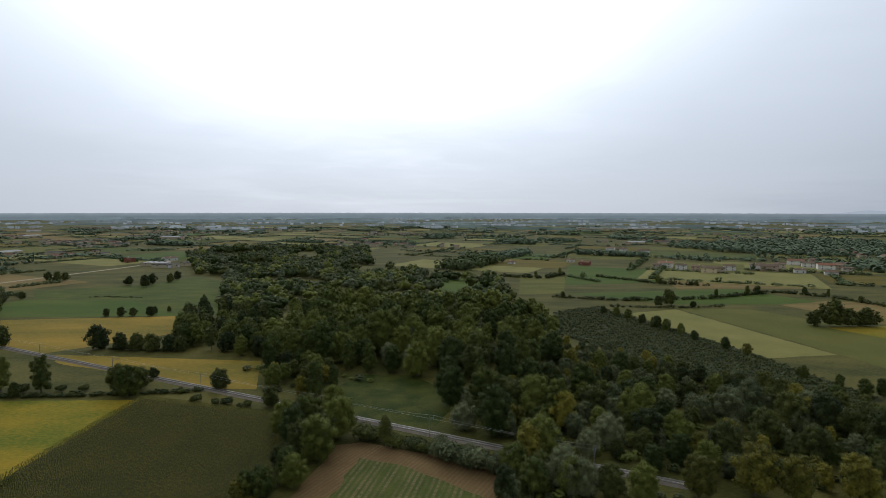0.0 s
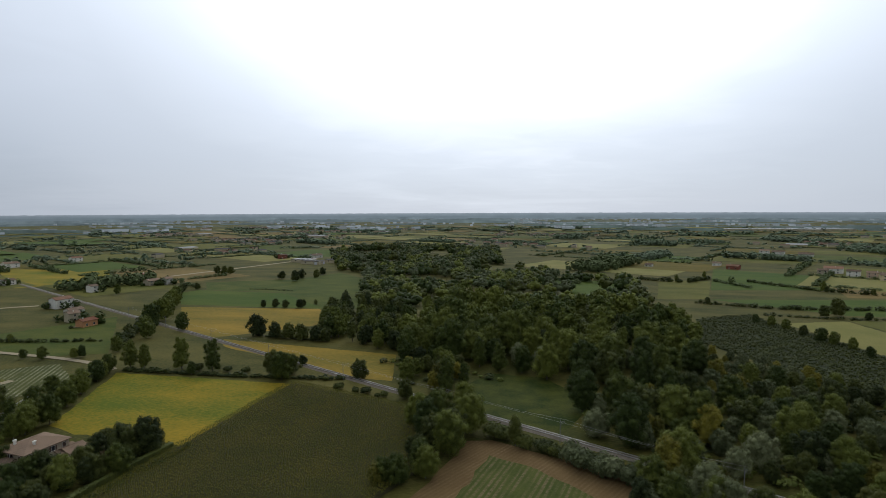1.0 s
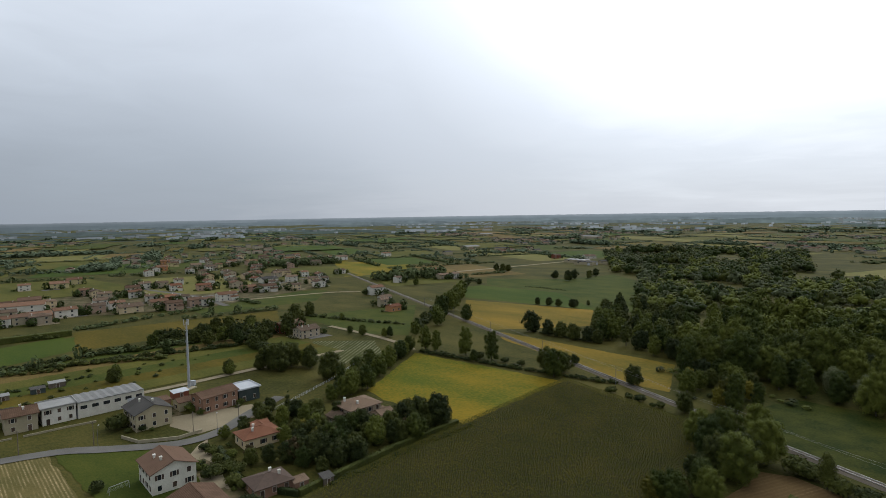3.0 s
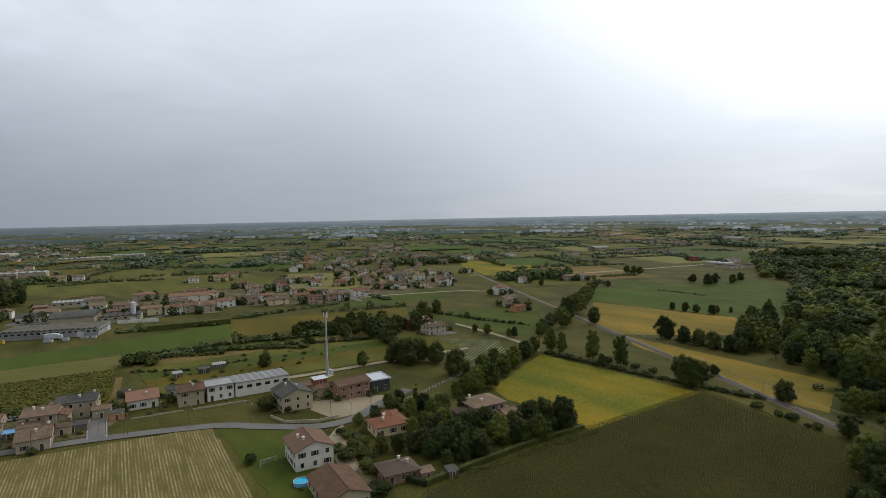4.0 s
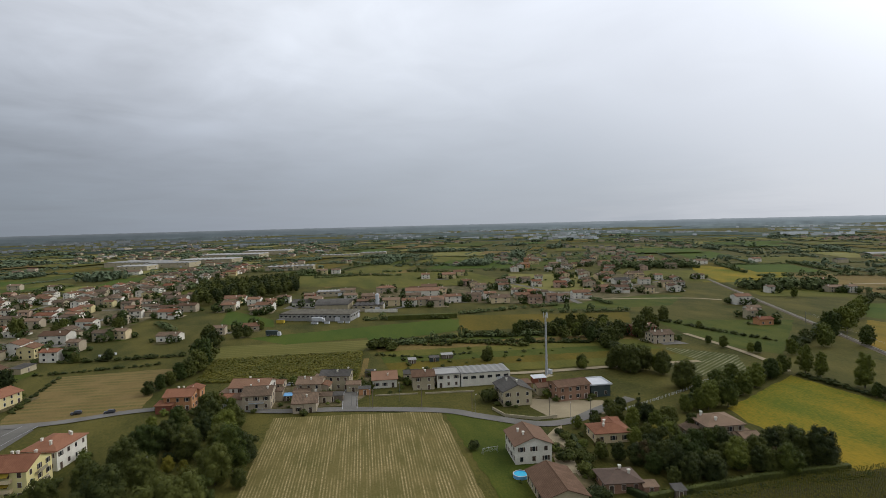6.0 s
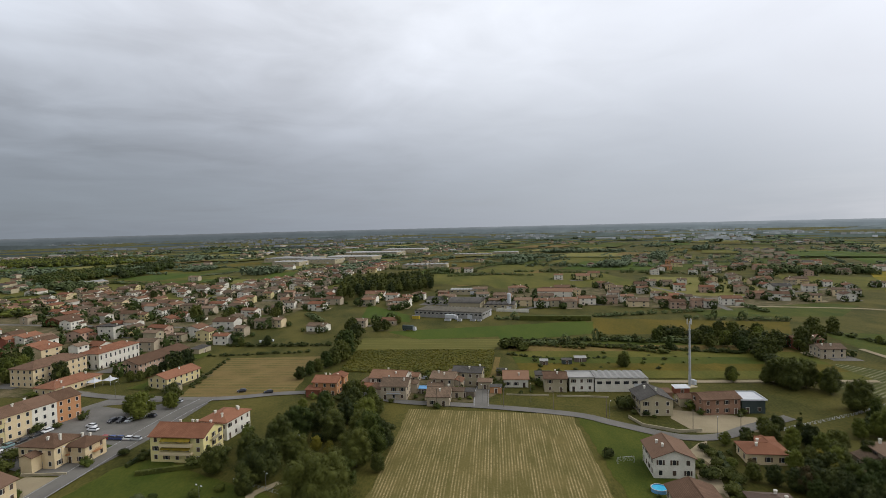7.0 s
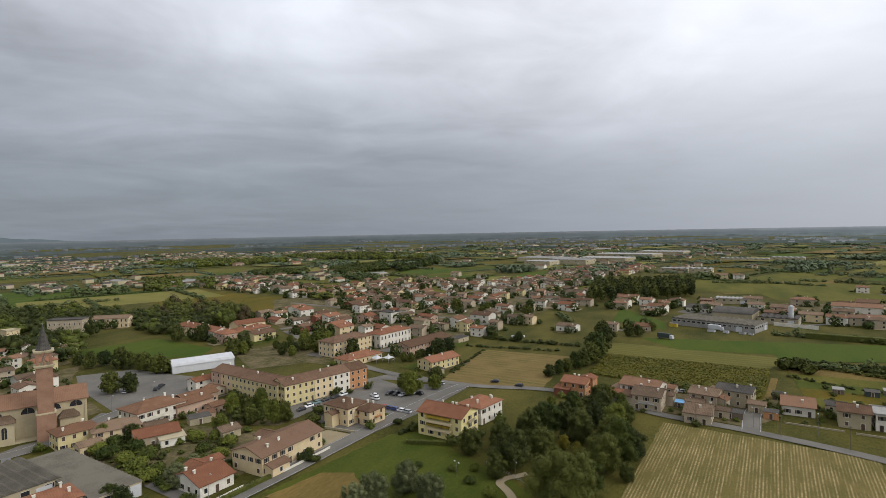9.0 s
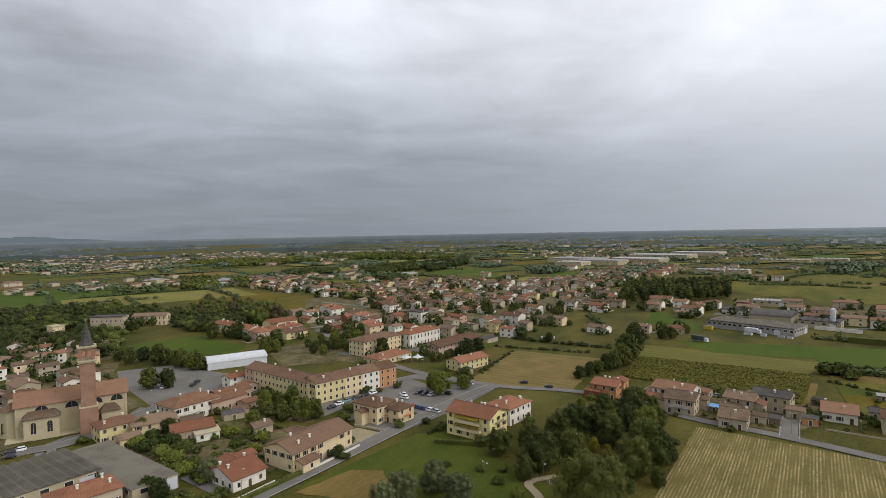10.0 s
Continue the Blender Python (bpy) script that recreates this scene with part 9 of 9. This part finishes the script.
strips.done("strip_hedges", "leaf_dark", "dark hedges along narrow field strips", "hedges")
for x, y in [(-242, 141), (-239, 147), (-242, 157), (-230, 159), (-206, 154), (-277, 88), (-248, 128), (-178, 144), (-187, 157), (-191, 169), (-200, 189), (-206, 203), (-348, 233), (-283, 162), (-299, 162), (-316, 161)]:
    tree(plot_rng.choice(("dark", "broad", "dark")), x, y, plot_rng.uniform(0.55, 0.85), "trees by the lane")
for x, y in [(-454, -174), (-474, -141), (-434, -147), (-408, -207), (-575, -306), (-304, -281), (-257, -261), (-278, -232), (-286, -227), (-305, -233), (-275, -193), (-236, -120), (-217, -124), (-307, -144), (-293, -144)]:
    if all((Vector((x, y)) - Vector(h[:2])).length > 0.5 * min(h[2], h[3]) + 1.5 for h in HOMES):
        tree(plot_rng.choice(("dark", "broad", "dark")), x, y, plot_rng.uniform(0.55, 0.95), "village trees")


SCRUB_PLAN = [(6, 215), (58, 255), (111, 242), (151, 206), (163, 196), (114, 140), (64, 152), (26, 170), (10, 190)]
# undergrowth between the trees by the railway and along the wood's edge
under, under_dark = Grove(), Grove()
for pts, gap, lo, hi in ((SCRUB_PLAN, 3.4, 0.8, 2.8), ([(-84, 259), (-51, 254), (-46, 245), (-30, 236), (-62, 246), (-92, 252)], 3.5, 1.0, 3.0), ([(4, 224), (27, 226), (10, 190), (4, 200), (8, 214)], 3.5, 1.0, 3.5),
                         ([(16, 128), (20, 160), (60, 138), (90, 120), (60, 110)], 3.4, 0.8, 2.6)):
    for x, y in scatter(pts, gap, 81, 5000):
        off = (Vector((x, y)) - RAIL_A).dot(rail_nrm)
        if abs(off) < 5:
            continue
        h = plot_rng.uniform(lo, hi)
        plot_rng.choice((under, under_dark)).put(x, y, h, h * plot_rng.uniform(1.0, 1.6) + 1.2, plot_rng, MID)
under.done("undergrowth", "leaf", "green brambles and low undergrowth", "undergrowth")
under_dark.done("dark_undergrowth", "leaf_dark", "dark brambles and low undergrowth", "undergrowth")


# ---- woods ----
WOOD = [(-84, 259), (-51, 254), (-16, 246), (4, 224), (27, 226), (58, 259), (64, 317), (46, 386), (-88, 385), (-102, 317)]
# hedges of the near plain: ragged lines of shrubs with single trees standing up out of them
plain_hedges = Grove()
for line, gap, lo, hi, trees in (([(92, 470), (150, 452), (222, 462), (300, 500), (330, 470), (345, 410)], 2.6, 2.2, 5.0, 0.07), ([(128, 425), (176, 418), (215, 425)], 2.6, 1.4, 3.0, 0.03),
                                 ([(170, 620), (215, 560), (260, 540)], 3.0, 2.5, 5.5, 0.06), ([(60, 620), (110, 600), (140, 640)], 3.0, 2.5, 6.0, 0.08), ([(-30, 640), (30, 600), (60, 560)], 3.4, 3.0, 8.0, 0.15),
                                 ([(-300, 470), (-250, 466)], 3.0, 1.0, 2.2, 0.0), ([(-356, 240), (-300, 250), (-262, 262)], 2.8, 1.4, 3.6, 0.05), ([(-345, 40), (-340, 100), (-320, 160)], 2.4, 1.8, 4.2, 0.04),
                                 ([(-327, 34), (-336, 56), (-325, 81), (-317, 110), (-297, 161)], 2.0, 2.0, 4.4, 0.03), ([(-351, 135), (-347, 167), (-335, 197)], 2.0, 3.5, 8.0, 0.10), ([(-310, 34), (-294, 60), (-296, 86)], 2.2, 1.2, 2.6, 0.0),
                                 ([(-183, 138), (-190, 155), (-198, 172), (-206, 195), (-212, 212)], 1.8, 2.5, 6.0, 0.08), ([(-264, 160), (-290, 166), (-312, 176), (-330, 190)], 2.2, 4.0, 8.5, 0.10),
                                 ([(-242, 250), (-262, 285), (-283, 318), (-300, 345)], 2.4, 3.5, 8.0, 0.15), ([(-300, 345), (-329, 406), (-374, 474)], 3.0, 2.5, 6.0, 0.08),
                                 ([(-205, 214), (-180, 215), (-150, 217), (-122, 220), (-98, 224)], 1.5, 1.4, 3.2, 0.01), ([(-258, -122), (-320, -126)], 2.4, 1.0, 2.4, 0.0), ([(-325, -140), (-330, -80)], 2.4, 1.0, 2.6, 0.0),
                                 ([(-353, -140), (-350, -110), (-347, -70)], 2.4, 1.6, 3.4, 0.05), ([(-184, 293), (-160, 290), (-137, 288)], 2.2, 1.5, 3.4, 0.1), ([(-118, 150), (-122, 90)], 2.0, 1.2, 2.2, 0.0)):
    for x, y in along(line, gap, int(line[0][0]), 0.5):
        h = HERD.uniform(lo, hi) * (0.75 + 0.6 * abs(noise.noise(Vector((x * 0.05, y * 0.05, 2)))))
        if HERD.random() < trees:
            tree(HERD.choice(("dark", "broad", "tall", "dark")), x, y, HERD.uniform(0.4, 0.65), "field hedges")
        else:
            plain_hedges.put(x, y, h, h * HERD.uniform(0.8, 1.2) + 1.4, HERD, NEAR if math.hypot(x, y) < 380 else MID)
plain_hedges.done("field_hedges", "leaf_dark", "ragged dark hedges between fields and lanes", "hedges")
for i, (x, y) in enumerate(scatter(WOOD, 10.0, 3, 6000)):
    key = ("big", "tall", "broad", "big", "tall", "broad", "dark", "big", "grey")[i % 9]
    tree(key, x, y, HERD.uniform(0.8, 1.25), "trees of the wood")
for i, (x, y) in enumerate(scatter(SCRUB_PLAN, 7.5, 4, 6000)):
    key = ("broad", "dark", "grey", "gold", "broad", "darkbush", "dark", "grey")[i % 8]
    tree(key, x, y, HERD.uniform(0.5, 0.8) * (1.5 if key == "darkbush" else 1), "trees by the railway")
for i, (x, y) in enumerate(scatter([(-82, 262), (-56, 258), (-44, 232), (-50, 214), (-60, 214), (-74, 232)], 7.0, 17)):
    tree(("broad", "tall", "dark", "gold", "broad", "darkbush")[i % 6], x, y, HERD.uniform(0.55, 0.85), "thicket by the clearing")
for i, (x, y) in enumerate(scatter([(58, 255), (66, 300), (82, 292), (96, 270), (112, 240), (118, 226), (100, 226)], 5.5, 19)):
    key = ("grey", "darkbush", "gold", "grey", "greybush", "dark")[i % 6]
    tree(key, x, y, HERD.uniform(0.4, 0.65) * (2.0 if "bush" in key else 1), "scrub by the nursery")
for i, (x, y) in enumerate(scatter([(52, 137), (20, 153), (16, 137)], 7, 5)):
    tree(("broad", "dark")[i % 2], x, y, 0.75, "trees by the railway")
for i, (x, y) in enumerate(scatter([(-147, 303), (-179, 385), (-124, 385), (-87, 269)], 9.5, 6)):
    tree(("broad", "dark", "poplar")[i % 3], x, y, HERD.uniform(0.75, 1.0), "trees of the wood")

far_rng = random.Random(11)


# open lawns before the villas, glades in the far wood
CLEARINGS = [((-268, -452), 17), ((-292, -432), 17), ((-258, -432), 15), ((-282, -412), 16), ((-247, -412), 14), ((-268, -395), 14), ((-299, -446), 18), ((-218, -446), 9), ((-212, -430), 8),
             ((-60, 470), 20), ((22, 500), 27), ((-6, 545), 26), ((-160, 560), 34), ((-80, 640), 40), ((-250, 720), 50), ((-330, 900), 60), ((-200, 860), 45), ((10, 560), 26)]


def mixed_wood(name, pts, gap, seed, low, high, kinds, label, holes=0.12, shapes=False):
    """A far wood in several leaf tones, with gaps where noise is low."""
    groves = {m: Grove() for m in kinds}
    for x, y in scatter(pts, gap, seed, 16000):
        v = noise.noise(Vector((x * 0.016, y * 0.016, seed)))
        if v < -0.55 + holes or any(math.dist((x, y), q) < r for q, r in CLEARINGS):
            continue
        h = far_rng.uniform(low, high) * (1 + 0.5 * v)
        groves[far_rng.choice(kinds)].put(x, y, h, gap * far_rng.uniform(1.2, 1.8), far_rng, shapes)
    for m, g in groves.items():
        if g.v:
            g.done(name, m, label)


mixed_wood("far_wood", [(-164, 419), (-88, 390), (46, 390), (58, 491), (50, 569), (-28, 617), (-94, 743), (-136, 998), (-395, 1069), (-403, 875), (-272, 625), (-222, 570)], 10.5, 7, 10, 15,
           ("leaf", "leaf_olive", "leaf_grey", "leaf_dark", "leaf"), "far deciduous wood in full leaf", 0.38)
mixed_wood("villa_park", [(-170, -402), (-203, -431), (-197, -345), (-212, -350), (-228, -382), (-247, -403), (-283, -406), (-291, -372), (-318, -340), (-350, -356), (-356, -400), (-345, -485), (-323, -572), (-285, -650), (-170, -560)], 10.5, 8, 9, 15.5,
           ("leaf_dark", "leaf_dark", "leaf", "leaf_dark"), "dark old trees of the villa park", 0.0, NEAR)
for k, (pts, low, high) in enumerate((([(-1066, -627), (-1259, -601), (-1094, -523), (-891, -503)], 10, 15), ([(-879, -650), (-1103, -662), (-942, -556), (-802, -556)], 9, 14), ([(-798, -782), (-918, -735), (-821, -658), (-749, -707)], 8, 12),
                                      ([(-598, -793), (-640, -760), (-540, -650), (-506, -673)], 9, 13), ([(-534, -462), (-590, -436), (-496, -371)], 5, 9), ([(-604, -697), (-662, -716), (-565, -622)], 9, 14),
                                      ([(-990, -1303), (-1138, -1275), (-1231, -1050), (-1119, -956), (-923, -1065)], 9, 14), ([(-1431, -1218), (-1582, -926), (-1448, -672), (-1274, -748), (-1253, -1033)], 9, 14))):
    mixed_wood("belt_wood", pts, 9.5, 120 + k, low, high, ("leaf_dark", "leaf"), "dark belt of woodland among fields", -0.2)
mixed_wood("park_edge", [(-340, -448), (-385, -480), (-392, -420), (-375, -365), (-346, -346), (-336, -392)], 10.5, 131, 13, 18, ("leaf_dark", "leaf_red", "leaf_dark", "leaf_dark"), "tall dark trees at the park's edge", -0.2, NEAR)
for i, (x, y) in enumerate(scatter([(-551, -103), (-631, -11), (-760, -8), (-690, -118)], 9.0, 12, 3000)):
    if i < 110:
        tree("poplar", x, y, HERD.uniform(0.85, 1.0), "poplar plantation", 1.25)

# ---- the plain beyond: fields, hedges and woods to the horizon ----


def polar(az, d):
    return (-d * math.sin(radians(az)), d * math.cos(radians(az)))


FAR_FIELDS = ("dull", "hay", "bright", "olive", "tan", "dull", "hay", "grass")
hedges = Grove()
parcels = Build()
tufts = Grove()
# the plain is parcelled in the direction of the railway
ux, uy = rail_dir, rail_nrm
cells = {}
for i in range(-40, 41):
    for j in range(-40, 41):
        w = 150
        c = Vector((i * w * 1.0, j * w * 1.0)) + Vector((far_rng.uniform(-40, 40), far_rng.uniform(-40, 40)))
        d = c.length
        az = math.degrees(math.atan2(-c.x, c.y)) % 360
        az = az - 360 if az > 250 else az
        if not (-48 < az < 168) or d > 2500 or d < 640:
            continue
        if inside(c, [(-164, 380), (60, 380), (60, 620), (-90, 1040), (-430, 1100), (-430, 800)]):
            continue
        if d < 2600 and far_rng.random() < 0.8:
            a, bb = far_rng.uniform(50, 100), far_rng.uniform(35, 70)
            pts = [c + ux * a * sx + uy * bb * sy for sx, sy in ((-1, -1), (1, -1), (1, 1), (-1, 1))]
            tone = far_rng.randrange(len(FAR_FIELDS))
            if d < 1250:
                field("field", [tuple(p) for p in pts], FAR_FIELDS[tone], "far field among hedges")
            else:
                parcels.add([(p.x, p.y, 0.3 + 0.06 * (len(parcels.f) % 40)) for p in pts], [(0, 1, 2, 3)], tone)
        # unbroken hedges along two sides
        for side, run in ((uy, ux), (ux, uy)):
            if far_rng.random() < 0.60:
                o = c + side * far_rng.uniform(55, 75)
                low_k = far_rng.uniform(0.6, 1.2)
                n = int(far_rng.uniform(20, 34))
                for k in range(n):
                    if far_rng.random() < 0.07:
                        continue
                    p = o + run * (k - n / 2) * 5.6 * far_rng.uniform(0.95, 1.05) + side * far_rng.uniform(-1.5, 1.5)
                    h = far_rng.uniform(2.5, 5.5) * low_k * (1.8 if far_rng.random() < 0.1 else 1)
                    (hedges if d < 950 else tufts).put(p.x, p.y, h, far_rng.uniform(6.5, 9.5), far_rng, MID if d < 950 else FEW if d < 1600 else True)
        # closed strips of woodland
        if far_rng.random() < 0.30 + 0.16 * (d > 1300):
            la, lb = far_rng.uniform(60, 140), far_rng.uniform(18, 50)
            high = far_rng.uniform(8, 14)
            run, side = (ux, uy) if far_rng.random() < 0.6 else (uy, ux)
            step = 8.5 if d < 1300 else 11.0
            for k in range(int(la / step)):
                for q in range(int(lb / step)):
                    p = c + run * ((k + far_rng.random()) * step - la / 2) + side * ((q + far_rng.random()) * step - lb / 2)
                    (hedges if d < 900 else tufts).put(p.x, p.y, high * far_rng.uniform(0.75, 1.15), step * far_rng.uniform(1.25, 1.7), far_rng, MID if d < 900 else FEW if d < 1600 else True)
tagged(new("distant_fields", parcels.mesh("distant_fields", list(FAR_FIELDS))), "distant patchwork of fields to the horizon", "fields", kind="stuff")
# longer hedges along field edges and lanes
HEDGE_LINES = [[(26, 932), (197, 853)], [(139, 620), (161, 566)], [(368, 847), (508, 787)], [(-10, 619), (16, 582)], [(87, 1178), (322, 1307)], [(312, 869), (401, 799)], [(-574, 720), (-575, 777)], [(-606, 823), (-569, 925)], [(-387, 484), (-353, 468)], [(-845, 1240), (-775, 1362)], [(-166, 1175), (-53, 1205)], [(-87, 683), (8, 565)], [(-565, 991), (-491, 1023)], [(-828, 1041), (-768, 1101)], [(-407, 180), (-388, 246)], [(-473, 254), (-421, 250)], [(-803, 549), (-753, 668)], [(-656, 701), (-511, 666)], [(-656, 835), (-508, 880)], [(-419, 494), (-387, 568)], [(-1217, 955), (-956, 1023)], [(-863, 798), (-839, 968)], [(-426, 38), (-418, 113)], [(-427, 115), (-439, 212)], [(-332, 37), (-329, 82)], [(-340, 85), (-326, 156)], [(-793, 7), (-806, 112)], [(-945, 145), (-870, 348)], [(-1015, -240), (-1050, -191)], [(-473, -116), (-431, -94)]]
WOOD_PATCHES = [[(451, 1117), (767, 1314), (945, 1190), (707, 889), (586, 887), (496, 974)], [(478, 740), (519, 652), (590, 741)]]
for k, (a, b) in enumerate(HEDGE_LINES):
    d = math.hypot(*a)
    for x, y in along([a, b], 4.5 if d < 900 else 8, 300 + k, 0.2):
        if far_rng.random() < 0.9:
            tall = far_rng.random() < 0.12
            (hedges if d < 900 else tufts).put(x, y, far_rng.uniform(2.5, 4.5) * (2.2 if tall else 1) * (1 if d < 900 else 1.5), far_rng.uniform(5, 8) * (1 if d < 900 else 1.6), far_rng, FEW if d >= 900 else MID)
for k, pts in enumerate(WOOD_PATCHES):
    for x, y in scatter(pts, 11, 400 + k, 9000):
        tufts.put(x, y, far_rng.uniform(7, 14), far_rng.uniform(12, 18), far_rng, FEW)
# distant towns: many small houses joined
roofs, walls_far = Build(), Build()
town_spots = [(far_rng.uniform(-44, 165), far_rng.uniform(950, 2500)) for _ in range(45)] + [(far_rng.uniform(88, 165), far_rng.uniform(1500, 2500)) for _ in range(40)]
for az, d in town_spots:
    c = Vector(polar(az, d))
    if inside(c, [(-164, 380), (60, 380), (60, 620), (-90, 1040), (-430, 1100), (-430, 800)]):
        continue
    for k in range(int(far_rng.uniform(8, 24))):
        p = c + ux * far_rng.gauss(0, 75) + uy * far_rng.gauss(0, 45)
        l, w, h = far_rng.uniform(5, 9), far_rng.uniform(4, 6), far_rng.uniform(4, 6.5)
        if far_rng.random() < 0.025:
            l, w = l * 3, w * 2.4
        a = radians(far_rng.choice((78, 168)) + far_rng.uniform(-8, 8))
        X, Y = Vector((math.cos(a), math.sin(a))) * l, Vector((-math.sin(a), math.cos(a))) * w
        q = [p - X - Y, p + X - Y, p + X + Y, p - X + Y]
        tone = far_rng.randrange(3)
        walls_far.add([(*v, 0) for v in q] + [(*v, h) for v in q], [(0, 1, 5, 4), (1, 2, 6, 5), (2, 3, 7, 6), (3, 0, 4, 7)], tone)
        rr = [(*v, h) for v in q] + [(*(p - X), h + 2), (*(p + X), h + 2)]
        roofs.add(rr, [(0, 1, 5, 4), (2, 3, 4, 5), (1, 2, 5), (3, 0, 4)], 3 if l > 12 else far_rng.randrange(3))
        for _ in range(4):
            t = p + Vector((far_rng.gauss(0, 14), far_rng.gauss(0, 14)))
            tufts.put(t.x, t.y, far_rng.uniform(5, 9), far_rng.uniform(8, 13), far_rng, True)
tagged(new("distant_town_walls", walls_far.mesh("distant_town_walls", ["palegrey", "grey", "beige"])), "walls of distant town houses across the plain", "houses", kind="stuff")
tagged(new("distant_town_roofs", roofs.mesh("distant_town_roofs", ["tile_brown", "tile_old", "tile_grey", "roof_sheet"])), "roofs of distant town houses across the plain", "houses", kind="stuff")
# both get leaf tones paled to imitate haze
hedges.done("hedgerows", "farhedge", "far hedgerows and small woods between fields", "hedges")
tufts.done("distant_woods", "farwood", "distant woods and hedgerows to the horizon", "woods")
# woods and hills so far off that only their outline shows, haze put in as surface glow
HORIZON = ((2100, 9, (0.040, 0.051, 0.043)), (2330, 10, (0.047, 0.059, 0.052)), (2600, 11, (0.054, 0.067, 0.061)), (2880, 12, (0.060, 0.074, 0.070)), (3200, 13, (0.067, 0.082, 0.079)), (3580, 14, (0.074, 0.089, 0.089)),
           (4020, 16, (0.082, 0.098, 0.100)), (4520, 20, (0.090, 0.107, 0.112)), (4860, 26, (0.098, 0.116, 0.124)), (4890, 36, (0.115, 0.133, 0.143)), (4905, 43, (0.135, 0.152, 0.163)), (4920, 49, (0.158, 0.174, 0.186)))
for ring, (dist, top, tone) in enumerate(HORIZON):
    far_pieces = Build()
    steps = int(dist * radians(230) / 14)
    solid = min(1.0, max(0.0, (dist - 4300) / 500))
    tops = [max(0.3, top * (solid + (1 - solid) * (0.25 + 1.9 * noise.noise(Vector((k * 0.027, ring * 7.3, 0)))) + (0.30 - 0.26 * solid) * noise.noise(Vector((k * 0.31, ring, 3))))) for k in range(steps + 1)]
    pts = [polar(-58 + 230 * k / steps, dist + 25 * noise.noise(Vector((k * 0.02, 9, ring)))) for k in range(steps + 1)]
    far_pieces.add([(*p, -1) for p in pts] + [(*p, h) for p, h in zip(pts, tops)], [(k, k + 1, steps + 2 + k, steps + 1 + k) for k in range(steps)])
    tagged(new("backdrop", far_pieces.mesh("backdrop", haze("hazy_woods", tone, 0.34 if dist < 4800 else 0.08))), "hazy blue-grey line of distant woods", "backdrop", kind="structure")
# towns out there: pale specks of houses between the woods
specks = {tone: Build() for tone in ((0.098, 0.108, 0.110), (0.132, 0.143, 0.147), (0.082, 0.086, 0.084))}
for k in range(120):
    az, d = far_rng.uniform(-46, 166), far_rng.uniform(2050, 4500)
    for _ in range(int(far_rng.uniform(6, 26))):
        x, y = polar(az + far_rng.gauss(0, 1.5), d + far_rng.gauss(0, 60))
        w, h = far_rng.uniform(5, 12) * (3.5 if far_rng.random() < 0.08 else 1), far_rng.uniform(5, 9)
        a = far_rng.uniform(0, 3.14)
        specks[far_rng.choice(list(specks))].box(-w, -5, 3, w, 5, 3 + h, 0, pose(x, y, 0, 0, 0, math.degrees(a)))
for tone, b in specks.items():
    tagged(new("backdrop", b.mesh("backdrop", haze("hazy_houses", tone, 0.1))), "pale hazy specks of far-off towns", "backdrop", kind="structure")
# faint mountains, their haze put in as surface glow too
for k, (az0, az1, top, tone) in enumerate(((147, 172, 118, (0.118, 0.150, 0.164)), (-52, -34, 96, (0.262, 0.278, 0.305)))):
    hills = Build()
    steps = 90
    pts = [polar(az0 + (az1 - az0) * i / steps, 4940 + k) for i in range(steps + 1)]
    tops = [46 + (top - 46) * min(1.0, 3.2 * min(i, steps - i) / steps) * (0.72 + 0.5 * noise.noise(Vector((i * 0.085, k * 5, 1))) + 0.12 * noise.noise(Vector((i * 0.4, k, 2)))) for i in range(steps + 1)]
    hills.add([(*p, 0) for p in pts] + [(*p, h) for p, h in zip(pts, tops)], [(i, i + 1, steps + 2 + i, steps + 1 + i) for i in range(steps)])
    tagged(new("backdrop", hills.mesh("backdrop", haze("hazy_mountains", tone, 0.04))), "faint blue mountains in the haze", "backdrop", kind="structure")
